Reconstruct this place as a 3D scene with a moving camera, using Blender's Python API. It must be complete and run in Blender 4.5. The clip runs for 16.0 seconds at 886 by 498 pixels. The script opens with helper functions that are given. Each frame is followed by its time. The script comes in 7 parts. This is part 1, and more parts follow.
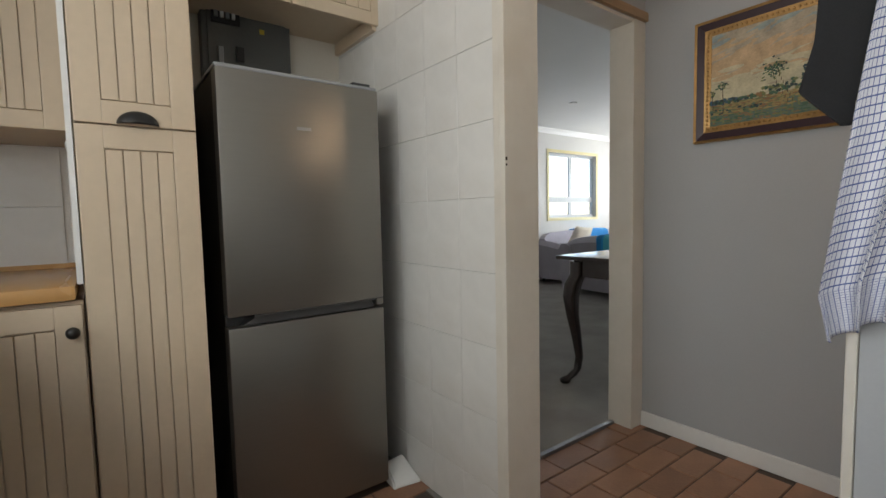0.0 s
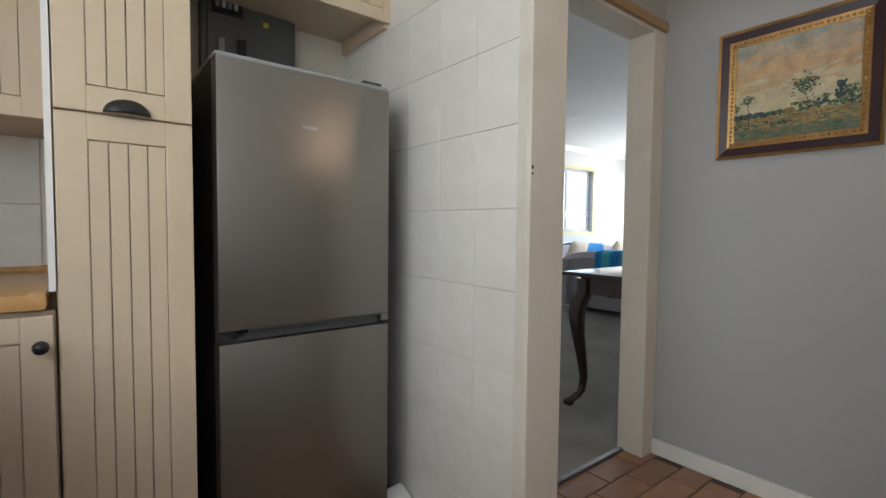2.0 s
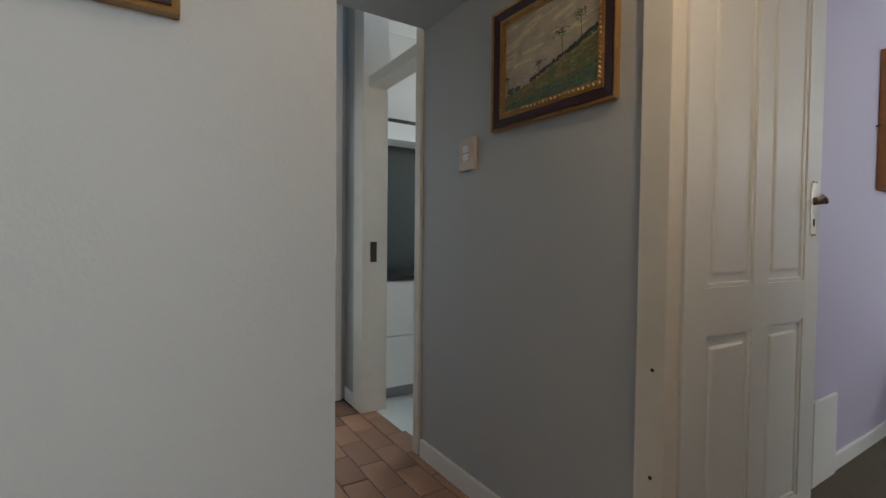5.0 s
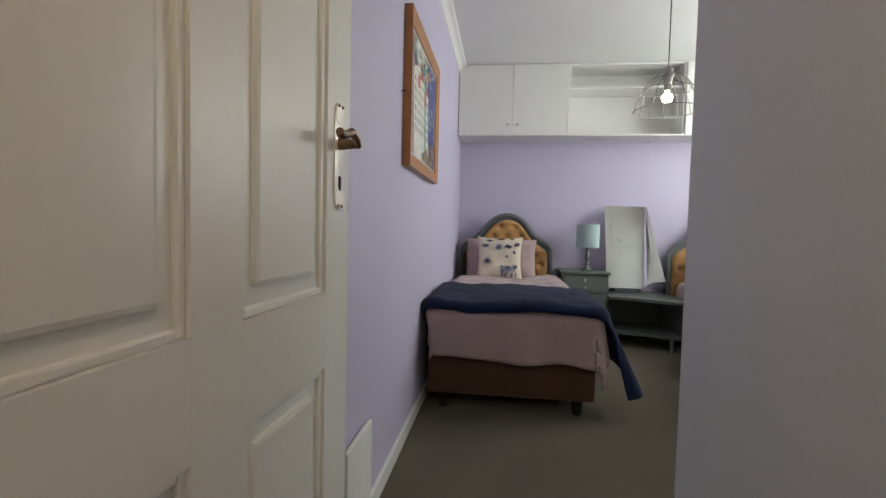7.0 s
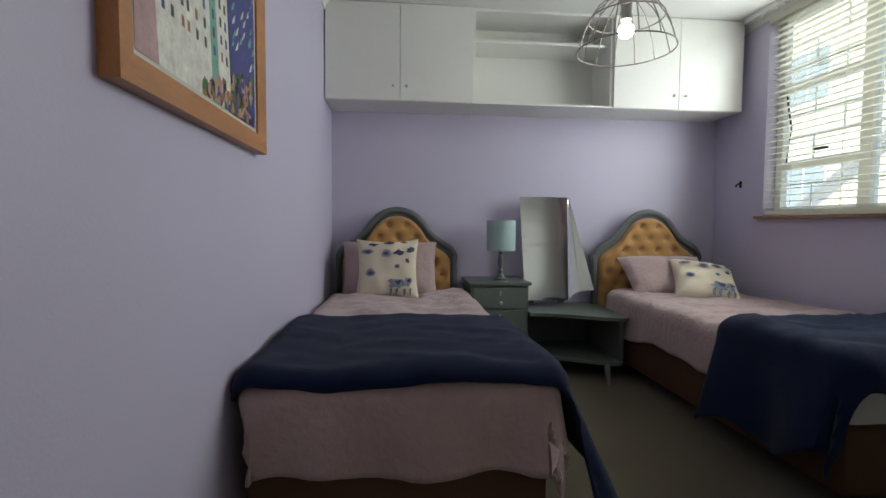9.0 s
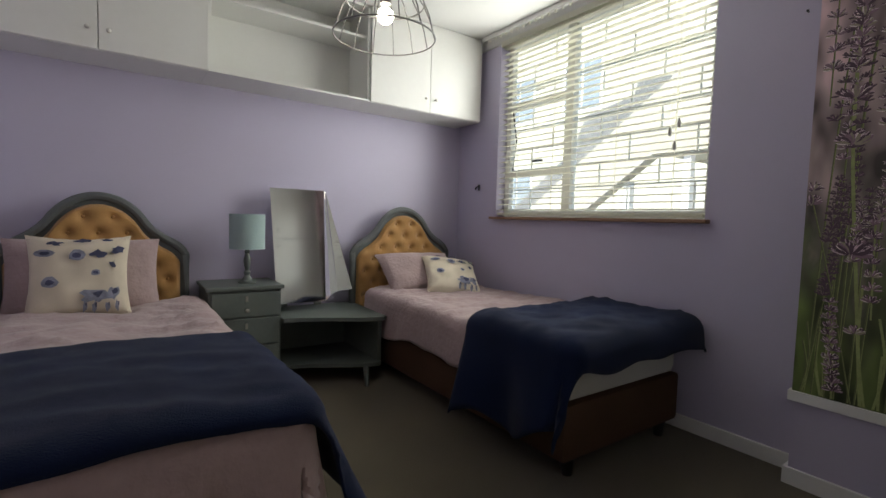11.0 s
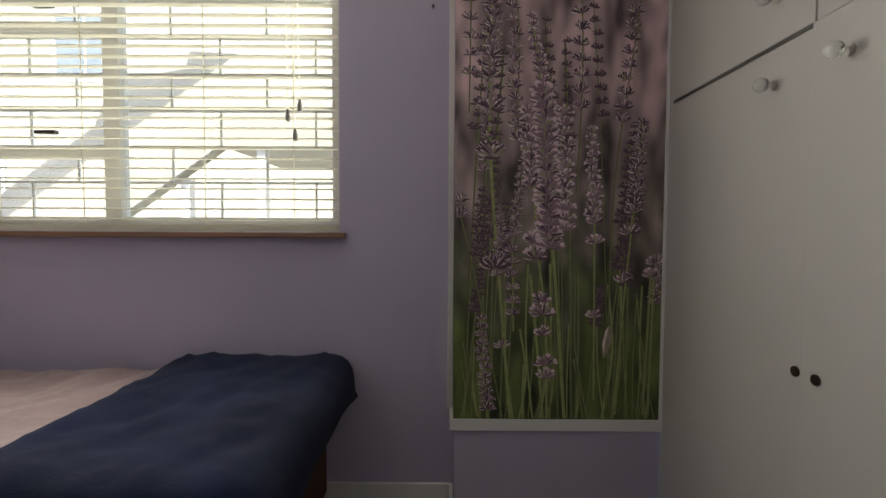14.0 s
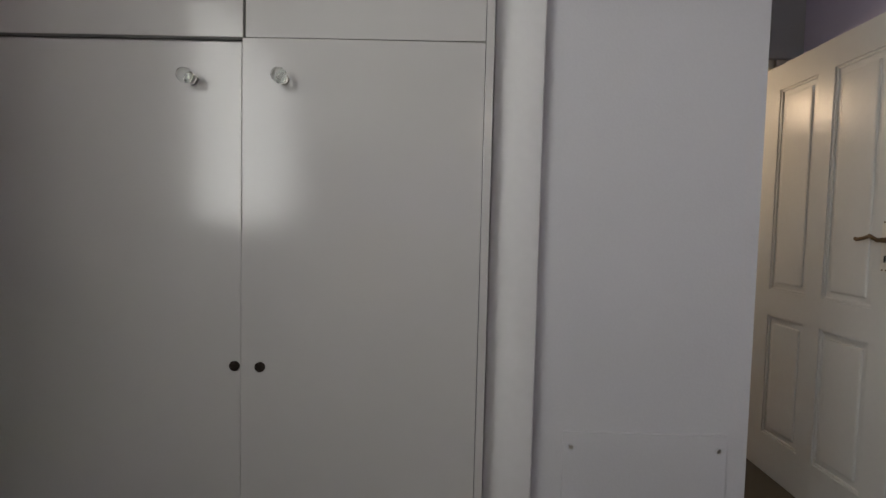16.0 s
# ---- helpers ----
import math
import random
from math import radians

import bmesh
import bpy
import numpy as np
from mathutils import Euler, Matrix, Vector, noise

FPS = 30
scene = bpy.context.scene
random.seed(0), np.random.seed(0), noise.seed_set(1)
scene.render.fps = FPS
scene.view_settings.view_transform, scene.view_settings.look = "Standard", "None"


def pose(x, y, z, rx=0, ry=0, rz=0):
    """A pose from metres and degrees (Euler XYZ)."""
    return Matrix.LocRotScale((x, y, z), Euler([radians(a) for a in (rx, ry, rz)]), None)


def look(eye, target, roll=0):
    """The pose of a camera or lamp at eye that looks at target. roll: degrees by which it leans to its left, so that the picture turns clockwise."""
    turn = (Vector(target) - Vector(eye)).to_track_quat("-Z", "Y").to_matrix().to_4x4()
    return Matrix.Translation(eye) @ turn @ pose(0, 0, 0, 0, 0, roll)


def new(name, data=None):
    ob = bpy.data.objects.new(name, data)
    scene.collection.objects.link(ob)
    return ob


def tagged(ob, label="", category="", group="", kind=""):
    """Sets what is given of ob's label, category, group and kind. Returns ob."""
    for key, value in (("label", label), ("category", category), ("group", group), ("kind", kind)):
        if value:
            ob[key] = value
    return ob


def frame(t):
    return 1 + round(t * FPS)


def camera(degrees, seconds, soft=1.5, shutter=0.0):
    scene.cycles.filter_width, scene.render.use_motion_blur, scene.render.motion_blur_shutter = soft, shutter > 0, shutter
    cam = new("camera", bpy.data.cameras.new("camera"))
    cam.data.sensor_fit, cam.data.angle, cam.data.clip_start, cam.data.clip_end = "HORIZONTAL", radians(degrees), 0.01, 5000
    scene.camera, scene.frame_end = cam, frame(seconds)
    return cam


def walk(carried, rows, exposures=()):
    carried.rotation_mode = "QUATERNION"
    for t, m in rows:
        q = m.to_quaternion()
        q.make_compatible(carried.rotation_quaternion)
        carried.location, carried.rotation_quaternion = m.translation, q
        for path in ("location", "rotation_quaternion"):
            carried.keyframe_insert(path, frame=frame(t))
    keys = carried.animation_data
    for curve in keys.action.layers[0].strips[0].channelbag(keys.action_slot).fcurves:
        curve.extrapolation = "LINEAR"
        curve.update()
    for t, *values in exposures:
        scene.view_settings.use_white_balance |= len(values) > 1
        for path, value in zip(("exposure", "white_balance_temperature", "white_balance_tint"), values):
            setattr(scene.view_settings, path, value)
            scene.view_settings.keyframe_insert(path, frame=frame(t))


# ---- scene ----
cam = camera(87.6, 16.0)
PATH = [
    (0, (0.386, 0.505, 1.079), (-0.811, -1.091, 0.939), -1.2),
    (0.5, (0.428, 0.474, 1.08), (-0.527, -1.28, 0.976), -1.1),
    (1, (0.442, 0.472, 1.079), (-0.4, -1.34, 0.988), -0.6),
    (1.5, (0.427, 0.459, 1.083), (-0.503, -1.309, 0.989), -0.0),
    (2, (0.372, 0.361, 1.081), (-0.861, -1.211, 0.985), 0.6),
    (2.5, (0.27, 0.213, 1.09), (-1.27, -1.06, 1.003), 0.9),
    (3, (0.084, 0.072, 1.069), (-1.663, -0.896, 0.985), 1.3),
    (3.2, (-0.014, 0.026, 1.065), (-1.825, -0.821, 1.001), 0.7),
    (3.5, (-0.171, -0.085, 1.081), (-2.077, -0.686, 0.999), 0.5),
    (3.7, (-0.268, -0.126, 1.085), (-2.217, -0.561, 0.991), 0.3),
    (4, (-0.443, -0.208, 1.07), (-2.438, -0.328, 0.991), 0.0),
    (4.5, (-0.699, -0.196, 1.067), (-2.644, 0.263, 0.986), 0.3),
    (5, (-0.982, -0.007, 1.058), (-2.665, 1.071, 1.002), 0.6),
    (5.2, (-1.061, 0.072, 1.054), (-2.57, 1.382, 0.99), 0.7),
    (7.3, (-1.356, 1.263, 1.041), (-1.502, 3.256, 0.946), 0.7),
    (7.5, (-1.371, 1.384, 1.061), (-1.466, 3.379, 0.961), 0.6),
    (7.6, (-1.36, 1.447, 1.052), (-1.446, 3.443, 0.956), 1.1),
    (8, (-1.332, 1.68, 1.096), (-1.405, 3.674, 0.963), 0.9),
    (8.5, (-1.283, 2.006, 1.064), (-1.304, 4.003, 0.954), 1.0),
    (9, (-1.278, 2.269, 1.071), (-1.082, 4.256, 0.966), 0.4),
    (9.5, (-1.244, 2.43, 1.087), (-0.766, 4.369, 0.98), 0.0),
    (10, (-1.207, 2.481, 1.085), (-0.472, 4.337, 0.968), 0.4),
    (10.2, (-1.197, 2.49, 1.084), (-0.347, 4.297, 0.967), 0.7),
    (12.3, (-1.157, 2.596, 1.125), (0.178, 4.079, 1.001), 2.2),
    (12.5, (-1.141, 2.631, 1.122), (0.227, 4.085, 1.0), 2.0),
    (13, (-1.02, 2.792, 1.133), (0.56, 4.012, 1.016), 0.9),
    (13.5, (-0.812, 3.023, 1.143), (1.061, 3.715, 1.049), 0.8),
    (13.6, (-0.783, 3.061, 1.144), (1.136, 3.618, 1.063), 1.0),
    (14, (-0.602, 3.278, 1.166), (1.395, 3.283, 1.081), 0.3),
    (14.5, (-0.389, 3.496, 1.161), (1.496, 2.838, 1.072), 0.3),
    (15, (-0.113, 3.572, 1.121), (1.392, 2.257, 1.057), 0.3),
    (15.4, (0.048, 3.565, 1.111), (0.956, 1.783, 1.073), -0.0),
    (15.5, (0.066, 3.56, 1.115), (0.736, 1.676, 1.074), -0.2),
    (15.7, (0.073, 3.559, 1.16), (0.44, 1.594, 1.081), 0.2),
    (16, (-0.03, 3.582, 1.192), (-0.004, 1.585, 1.099), 1.4),
]
walk(cam, [(t, look(eye, target, roll)) for t, eye, target, roll in PATH], [(0, 1.75, 6700, 10), (0.5, 2.0, 6700, 10), (1.5, 2.0, 6700, 10), (2.8, 1.95, 5900, 10), (3.5, 1.82, 6150, 8), (5.0, 2.42, 6350, 6), (7.3, 2.65, 6600, 3), (8, 2.35, 6500, 1), (9, 2.15, 6500, 1), (10.2, 2.05, 6700, 3), (12.5, 2.1, 7100, 8), (14, 2.1, 7300, 8), (14.8, 1.82, 7200, 8), (15.5, 1.84, 6950, 8), (16, 2.05, 6700, 9)])


# ---- light ----
def setup_world():
    world = bpy.data.worlds.new("sky")
    scene.world = world
    world.use_nodes = True
    nt = world.node_tree
    sky = nt.nodes.new("ShaderNodeTexSky")
    sky.sky_type = "NISHITA"
    sky.sun_disc = False
    sky.sun_elevation = radians(52)
    sky.sun_rotation = radians(-70)
    nt.links.new(sky.outputs[0], nt.nodes["Background"].inputs[0])
    nt.nodes["Background"].inputs[1].default_value = 0.15


setup_world()
sun = new("sun", bpy.data.lights.new("sun", "SUN"))
sun.data.energy, sun.data.angle, sun.data.color = 2.5, radians(0.5), (1.0, 0.95, 0.88)
sun.matrix_world = look((0, 0, 20), (0.94 * 12.3, -0.34 * 12.3, 20 - 15.8))


def lamp(name, place, watts, colour, radius):
    ob = new(name, bpy.data.lights.new(name, "POINT"))
    ob.data.energy, ob.data.color, ob.data.shadow_soft_size = watts, colour, radius
    ob.location = place
    return ob


lamp("lobby_bulb_light", (-1.15, 0.78, 1.93), 1.7, (1.0, 0.74, 0.52), 0.05)
lamp("bedroom_bulb_light", (-0.33, 4.16, 1.83), 0.35, (1.0, 0.90, 0.78), 0.04)


def window_light(name, place, towards, width, height, watts, colour, spread):
    ob = new(name, bpy.data.lights.new(name, "AREA"))
    ob.data.shape, ob.data.size, ob.data.size_y = "RECTANGLE", width, height
    ob.data.energy, ob.data.color, ob.data.spread = watts, colour, radians(spread)
    ob.matrix_world = look(place, towards)
    return ob


# area lamps for daylight: an added, unseen kitchen window, and the bedroom window
window_light("kitchen_fill_light", (1.305, 0.40, 1.65), (0.0, 0.40, 1.60), 1.85, 1.15, 6.7, (0.93, 0.97, 1.0), 180)
window_light("bedroom_blind_light", (1.42, 4.55, 1.84), (0.0, 4.55, 1.84), 1.56, 1.26, 2.3, (0.98, 0.99, 1.0), 180)
window_light("bedroom_window_light", (1.318, 4.55, 1.84), (0.0, 4.50, 1.88), 1.58, 1.28, 6.3, (0.97, 0.98, 1.0), 165)
# daylight at the living room's wide window and at the far bedroom's window
window_light("living_window_light", (-8.49, -2.85, 1.58), (0.0, -2.85, 1.50), 3.2, 1.5, 40, (0.93, 0.97, 1.0), 180)
window_light("far_room_window_light", (-7.72, 0.8, 1.6), (0.0, 0.8, 1.5), 1.5, 1.45, 23, (0.86, 0.94, 1.0), 180)
# fill lamp to brighten the hall, at an added, unseen bathroom window
window_light("bathroom_fill_light", (-3.45, 3.06, 1.7), (-3.3, 0.0, 1.1), 0.85, 0.95, 2.2, (0.93, 0.98, 1.0), 180)


# ---- materials ----
def mat(name, colour, rough=0.6, metal=0.0, vary=0.12, big=1.5, fine=60.0, bump=0.08, spec=0.5, coat=0.0, emit=0.0, per_object=0.0, stretch=(1, 1, 1), sheen=0.0, dirt=None):
    """A painted, woven or natural surface: large blotches, fine grain, slight relief."""
    m = bpy.data.materials.new(name)
    m.use_nodes = True
    nt = m.node_tree
    n, l = nt.nodes, nt.links
    b = n["Principled BSDF"]
    b.inputs["Metallic"].default_value = metal
    b.inputs["Specular IOR Level"].default_value = spec
    b.inputs["Coat Weight"].default_value = coat
    b.inputs["Coat Roughness"].default_value = 0.12
    b.inputs["Sheen Weight"].default_value = sheen
    co = n.new("ShaderNodeTexCoord")
    mp = n.new("ShaderNodeMapping")
    mp.inputs["Scale"].default_value = stretch
    l.new(co.outputs["Object"], mp.inputs[0])
    n1, n2 = n.new("ShaderNodeTexNoise"), n.new("ShaderNodeTexNoise")
    n1.inputs["Scale"].default_value, n1.inputs["Detail"].default_value = big, 4
    n2.inputs["Scale"].default_value, n2.inputs["Detail"].default_value = fine, 3
    l.new(mp.outputs[0], n1.inputs["Vector"])
    l.new(mp.outputs[0], n2.inputs["Vector"])
    add = n.new("ShaderNodeMath")
    add.operation = "MULTIPLY_ADD"
    add.inputs[1].default_value = 0.45
    l.new(n2.outputs["Fac"], add.inputs[0])
    l.new(n1.outputs["Fac"], add.inputs[2])
    ramp = n.new("ShaderNodeMapRange")
    ramp.inputs[1].default_value, ramp.inputs[2].default_value = 0.4, 1.05
    ramp.inputs[3].default_value, ramp.inputs[4].default_value = 1 - vary, 1 + vary
    l.new(add.outputs[0], ramp.inputs[0])
    scale = ramp.outputs[0]
    if per_object:
        info = n.new("ShaderNodeObjectInfo")
        r2 = n.new("ShaderNodeMapRange")
        r2.inputs[3].default_value, r2.inputs[4].default_value = 1 - per_object, 1 + per_object
        l.new(info.outputs["Random"], r2.inputs[0])
        mul = n.new("ShaderNodeMath")
        mul.operation = "MULTIPLY"
        l.new(scale, mul.inputs[0])
        l.new(r2.outputs[0], mul.inputs[1])
        scale = mul.outputs[0]
    vm = n.new("ShaderNodeVectorMath")
    vm.operation = "SCALE"
    vm.inputs[0].default_value = colour
    l.new(scale, vm.inputs["Scale"])
    out = vm.outputs[0]
    if dirt:
        tint, size, amount = dirt
        n3 = n.new("ShaderNodeTexNoise")
        n3.inputs["Scale"].default_value, n3.inputs["Detail"].default_value = size, 6
        l.new(mp.outputs[0], n3.inputs["Vector"])
        r3 = n.new("ShaderNodeMapRange")
        r3.inputs[1].default_value, r3.inputs[2].default_value = 0.52, 0.75
        r3.inputs[3].default_value, r3.inputs[4].default_value = 0, amount
        l.new(n3.outputs["Fac"], r3.inputs[0])
        mix = n.new("ShaderNodeMix")
        mix.data_type = "RGBA"
        l.new(r3.outputs[0], mix.inputs["Factor"])
        l.new(out, mix.inputs["A"])
        mix.inputs["B"].default_value = (*tint, 1)
        out = mix.outputs["Result"]
    l.new(out, b.inputs["Base Color"])
    rr = n.new("ShaderNodeMapRange")
    rr.inputs[3].default_value, rr.inputs[4].default_value = max(rough - 0.08, 0.02), min(rough + 0.08, 1)
    l.new(n1.outputs["Fac"], rr.inputs[0])
    l.new(rr.outputs[0], b.inputs["Roughness"])
    if bump:
        bp = n.new("ShaderNodeBump")
        bp.inputs["Strength"].default_value, bp.inputs["Distance"].default_value = bump, 0.01
        l.new(n2.outputs["Fac"], bp.inputs["Height"])
        l.new(bp.outputs[0], b.inputs["Normal"])
    if emit:
        b.inputs["Emission Color"].default_value = (*colour, 1)
        b.inputs["Emission Strength"].default_value = emit
    return m


def glass_mat(name, tint=(0.95, 0.97, 0.97), rough=0.0):
    m = bpy.data.materials.new(name)
    m.use_nodes = True
    b = m.node_tree.nodes["Principled BSDF"]
    b.inputs["Base Color"].default_value = (*tint, 1)
    b.inputs["Transmission Weight"].default_value = 1
    b.inputs["Roughness"].default_value = rough
    b.inputs["IOR"].default_value = 1.45
    return m


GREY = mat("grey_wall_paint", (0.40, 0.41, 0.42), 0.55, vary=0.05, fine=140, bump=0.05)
PALE_GREY = mat("pale_grey_wall_paint", (0.60, 0.60, 0.61), 0.5, vary=0.05, fine=140, bump=0.05)
LILAC = mat("lilac_wall_paint", (0.50, 0.465, 0.60), 0.5, vary=0.04, fine=140, bump=0.05)
OFFWHITE = mat("living_wall_paint", (0.62, 0.61, 0.58), 0.6, vary=0.05, fine=140, bump=0.05)
CEIL = mat("ceiling_paint", (0.74, 0.74, 0.72), 0.8, vary=0.04, fine=160, bump=0.06)
CREAM_TRIM = mat("cream_door_frame_paint", (0.66, 0.62, 0.55), 0.4, vary=0.06, fine=40, bump=0.04, dirt=((0.45, 0.38, 0.28), 5, 0.25))
WHITE_TRIM = mat("white_trim_paint", (0.76, 0.76, 0.74), 0.35, vary=0.05, fine=40, bump=0.04)
WHITE_DOOR = mat("white_door_paint", (0.67, 0.67, 0.645), 0.32, vary=0.04, fine=50, bump=0.04)
GLOSS_WHITE = mat("glossy_white_cupboard", (0.546, 0.538, 0.515), 0.18, vary=0.03, big=0.8, fine=9, bump=0.012, coat=0.2)
SATIN_WHITE = mat("satin_white_board", (0.72, 0.72, 0.69), 0.4, vary=0.03, fine=30, bump=0.03)
CARPET = mat("olive_brown_carpet", (0.10, 0.082, 0.052), 0.95, vary=0.25, big=3, fine=420, bump=0.6, spec=0.1, sheen=0.2)
CARPET_GREY = mat("grey_carpet", (0.33, 0.315, 0.295), 0.95, vary=0.25, big=3, fine=420, bump=0.6, spec=0.1)
TERRACOTTA = mat("terracotta_tile", (0.31, 0.165, 0.10), 0.42, vary=0.25, big=6, fine=90, bump=0.1, per_object=0.22)
GROUT = mat("dark_grout", (0.10, 0.075, 0.06), 0.9, vary=0.3, fine=120, bump=0.3)
WALL_TILE = mat("white_wall_tile", (0.74, 0.73, 0.70), 0.16, vary=0.06, big=5, fine=18, bump=0.05, per_object=0.02, dirt=((0.60, 0.57, 0.52), 4, 0.5))
WHITE_GROUT = mat("pale_grout", (0.75, 0.73, 0.69), 0.9, vary=0.1, fine=120, bump=0.2)
STUCCO = mat("weathered_pale_stucco", (0.34, 0.335, 0.31), 0.9, vary=0.08, big=2, fine=50, bump=0.3)
# concrete colour darkened to hold the stair's shade
SHADED_CONCRETE = mat("shade_darkened_concrete", (0.14, 0.145, 0.145), 0.9, vary=0.2, fine=50, bump=0.3)
GLASS = glass_mat("window_glass")


# ---- builders ----
def box(bm, x0, x1, y0, y1, z0, z1, bevel=0.0, seg=2):
    made = bmesh.ops.create_cube(bm, size=1)["verts"]
    bmesh.ops.scale(bm, vec=(x1 - x0, y1 - y0, z1 - z0), verts=made)
    bmesh.ops.translate(bm, vec=((x0 + x1) / 2, (y0 + y1) / 2, (z0 + z1) / 2), verts=made)
    if bevel:
        edges = list({e for v in made for e in v.link_edges})
        bmesh.ops.bevel(bm, geom=edges, offset=bevel, segments=seg, affect="EDGES", profile=0.6)
    return bm


def boxes(*rows, bevel=0.0):
    bm = bmesh.new()
    for r in rows:
        box(bm, *r, bevel=bevel)
    return bm


def cyl(bm, p, q, r0, r1=None, seg=16):
    """A tapered round bar from p to q."""
    p, q = Vector(p), Vector(q)
    d = q - p
    m = Matrix.Translation((p + q) / 2) @ d.to_track_quat("Z", "Y").to_matrix().to_4x4()
    bmesh.ops.create_cone(bm, cap_ends=True, segments=seg, radius1=r0, radius2=r0 if r1 is None else r1, depth=d.length, matrix=m)
    return bm


def lathe(bm, centre, profile, seg=24):
    """A turned shape: rows of radius and height, about an upright axis."""
    rings = []
    for r, z in profile:
        rings.append([bm.verts.new((centre[0] + r * math.cos(2 * math.pi * i / seg), centre[1] + r * math.sin(2 * math.pi * i / seg), centre[2] + z)) for i in range(seg)])
    for a, b in zip(rings, rings[1:]):
        for i in range(seg):
            bm.faces.new((a[i], a[(i + 1) % seg], b[(i + 1) % seg], b[i]))
    bm.faces.new(rings[0][::-1])
    bm.faces.new(rings[-1])
    return bm


def tube(bm, points, r, seg=8, closed=False):
    """A round bar along points."""
    points = [Vector(p) for p in points]
    rings = []
    count = len(points)
    for i, p in enumerate(points):
        a = points[(i - 1) % count] if closed or i else p
        b = points[(i + 1) % count] if closed or i < count - 1 else p
        q = (b - a).to_track_quat("Z", "Y").to_matrix()
        rings.append([bm.verts.new(p + q @ Vector((r * math.cos(2 * math.pi * k / seg), r * math.sin(2 * math.pi * k / seg), 0))) for k in range(seg)])
    pairs = list(zip(rings, rings[1:])) + ([(rings[-1], rings[0])] if closed else [])
    for a, b in pairs:
        for k in range(seg):
            bm.faces.new((a[k], a[(k + 1) % seg], b[(k + 1) % seg], b[k]))
    if not closed:
        bm.faces.new(rings[0][::-1])
        bm.faces.new(rings[-1])
    return bm


def ball(bm, c, r, squash=(1, 1, 1), sub=2):
    bmesh.ops.create_icosphere(bm, subdivisions=sub, radius=1, matrix=Matrix.Translation(c) @ Matrix.Diagonal((r * squash[0], r * squash[1], r * squash[2], 1)))
    return bm


def finish(name, bm, material, smooth=False):
    bmesh.ops.recalc_face_normals(bm, faces=bm.faces[:])
    data = bpy.data.meshes.new(name)
    bm.to_mesh(data)
    bm.free()
    for m in material if isinstance(material, (list, tuple)) else [material]:
        data.materials.append(m)
    if smooth:
        data.polygons.foreach_set("use_smooth", [True] * len(data.polygons))
        data.set_sharp_from_angle(angle=radians(40))
    return new(name, data)


def part(name, bm, material, parent, label="", smooth=False):
    ob = finish(name, bm, material, smooth)
    ob.parent = parent
    ob.matrix_parent_inverse = Matrix.Translation(-ORIGIN[parent.name])
    ORIGIN[ob.name] = ORIGIN[parent.name] * 0
    if parent.name in PART_NAMES:
        ob.matrix_parent_inverse = Matrix.Identity(4)
    PART_NAMES.add(ob.name)
    if label:
        tagged(ob, label)
    return ob


ORIGIN, PART_NAMES = {}, set()


def thing(name, place, label, category, group=""):
    ob = new(name)
    ob.empty_display_size = 0.1
    ob.location = place
    ORIGIN[ob.name] = Vector(place)
    return tagged(ob, label, category, group)


def single(name, bm, material, label, category, group="", smooth=False):
    return tagged(finish(name, bm, material, smooth), label, category, group)


def struct(name, bm, material, label, category, smooth=False):
    ob = tagged(finish(name, bm, material, smooth), label, category, kind="structure")
    ORIGIN[ob.name] = Vector((0, 0, 0))
    return ob


# ---- floors and ceilings ----
struct("floor_bedroom", boxes((-1.90, 1.45, 1.15, 6.0, -0.2, 0)), CARPET, "olive brown worn carpet of the bedroom", "carpet")
struct("floor_living", boxes((-8.5, -0.60, -4.8, -0.835, -0.2, 0.0)), CARPET_GREY, "grey-brown carpet of the living room", "carpet")
struct("floor_far_room", boxes((-7.8, -3.83, -0.7, 1.15, -0.2, 0), (-7.8, -4.3, 1.15, 2.1, -0.2, 0)), CARPET_GREY, "grey carpet of the far bedroom", "carpet")
struct("floor_bathroom", boxes((-4.3, -2.5, 1.15, 3.1, -0.2, 0.0)), mat("white_floor_tile", (0.62, 0.64, 0.6), 0.3, vary=0.06, fine=20, bump=0.03), "white tiled bathroom floor", "floor")
floor_tiles = struct("floor_tiled", boxes((-3.83, 1.4, -1.75, -0.835, -0.2, -0.205 + 0.001), (-3.83, 1.4, -0.835, 1.15, -0.2, -0.006), (-0.60, 1.4, -1.75, -0.835, -0.2, -0.006), (-0.60, 1.4, 1.15, 1.6, -0.2, -0.006)), GROUT, "terracotta brick-shaped floor tiles with dark grout", "tiled floor")
struct("ceiling_bedroom", boxes((-1.90, 1.45, 1.2, 6.0, 2.6, 2.75)), CEIL, "white painted bedroom ceiling", "ceiling")
struct("ceiling_kitchen", boxes((-1.89, 1.4, -1.76, 1.1, 2.5, 2.65), (-0.76, 1.4, 1.1, 1.6, 2.5, 2.65)), CEIL, "white painted kitchen ceiling", "ceiling")
struct("ceiling_living", boxes((-8.5, -0.62, -4.8, -1.77, 2.5, 2.65), (-8.5, -1.9, -1.77, -0.6, 2.5, 2.65)), CEIL, "white painted living room ceiling", "ceiling")
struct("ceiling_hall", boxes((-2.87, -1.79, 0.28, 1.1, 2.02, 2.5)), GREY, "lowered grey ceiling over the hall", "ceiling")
struct("ceiling_hall_end", boxes((-3.9, -2.87, 0.18, 1.1, 2.6, 2.7)), CEIL, "white hall ceiling", "ceiling")
struct("ceiling_far_room", boxes((-7.8, -3.9, -0.7, 1.2, 2.6, 2.7), (-7.8, -4.3, 1.2, 2.1, 2.6, 2.7)), CEIL, "white ceiling of the far bedroom", "ceiling")
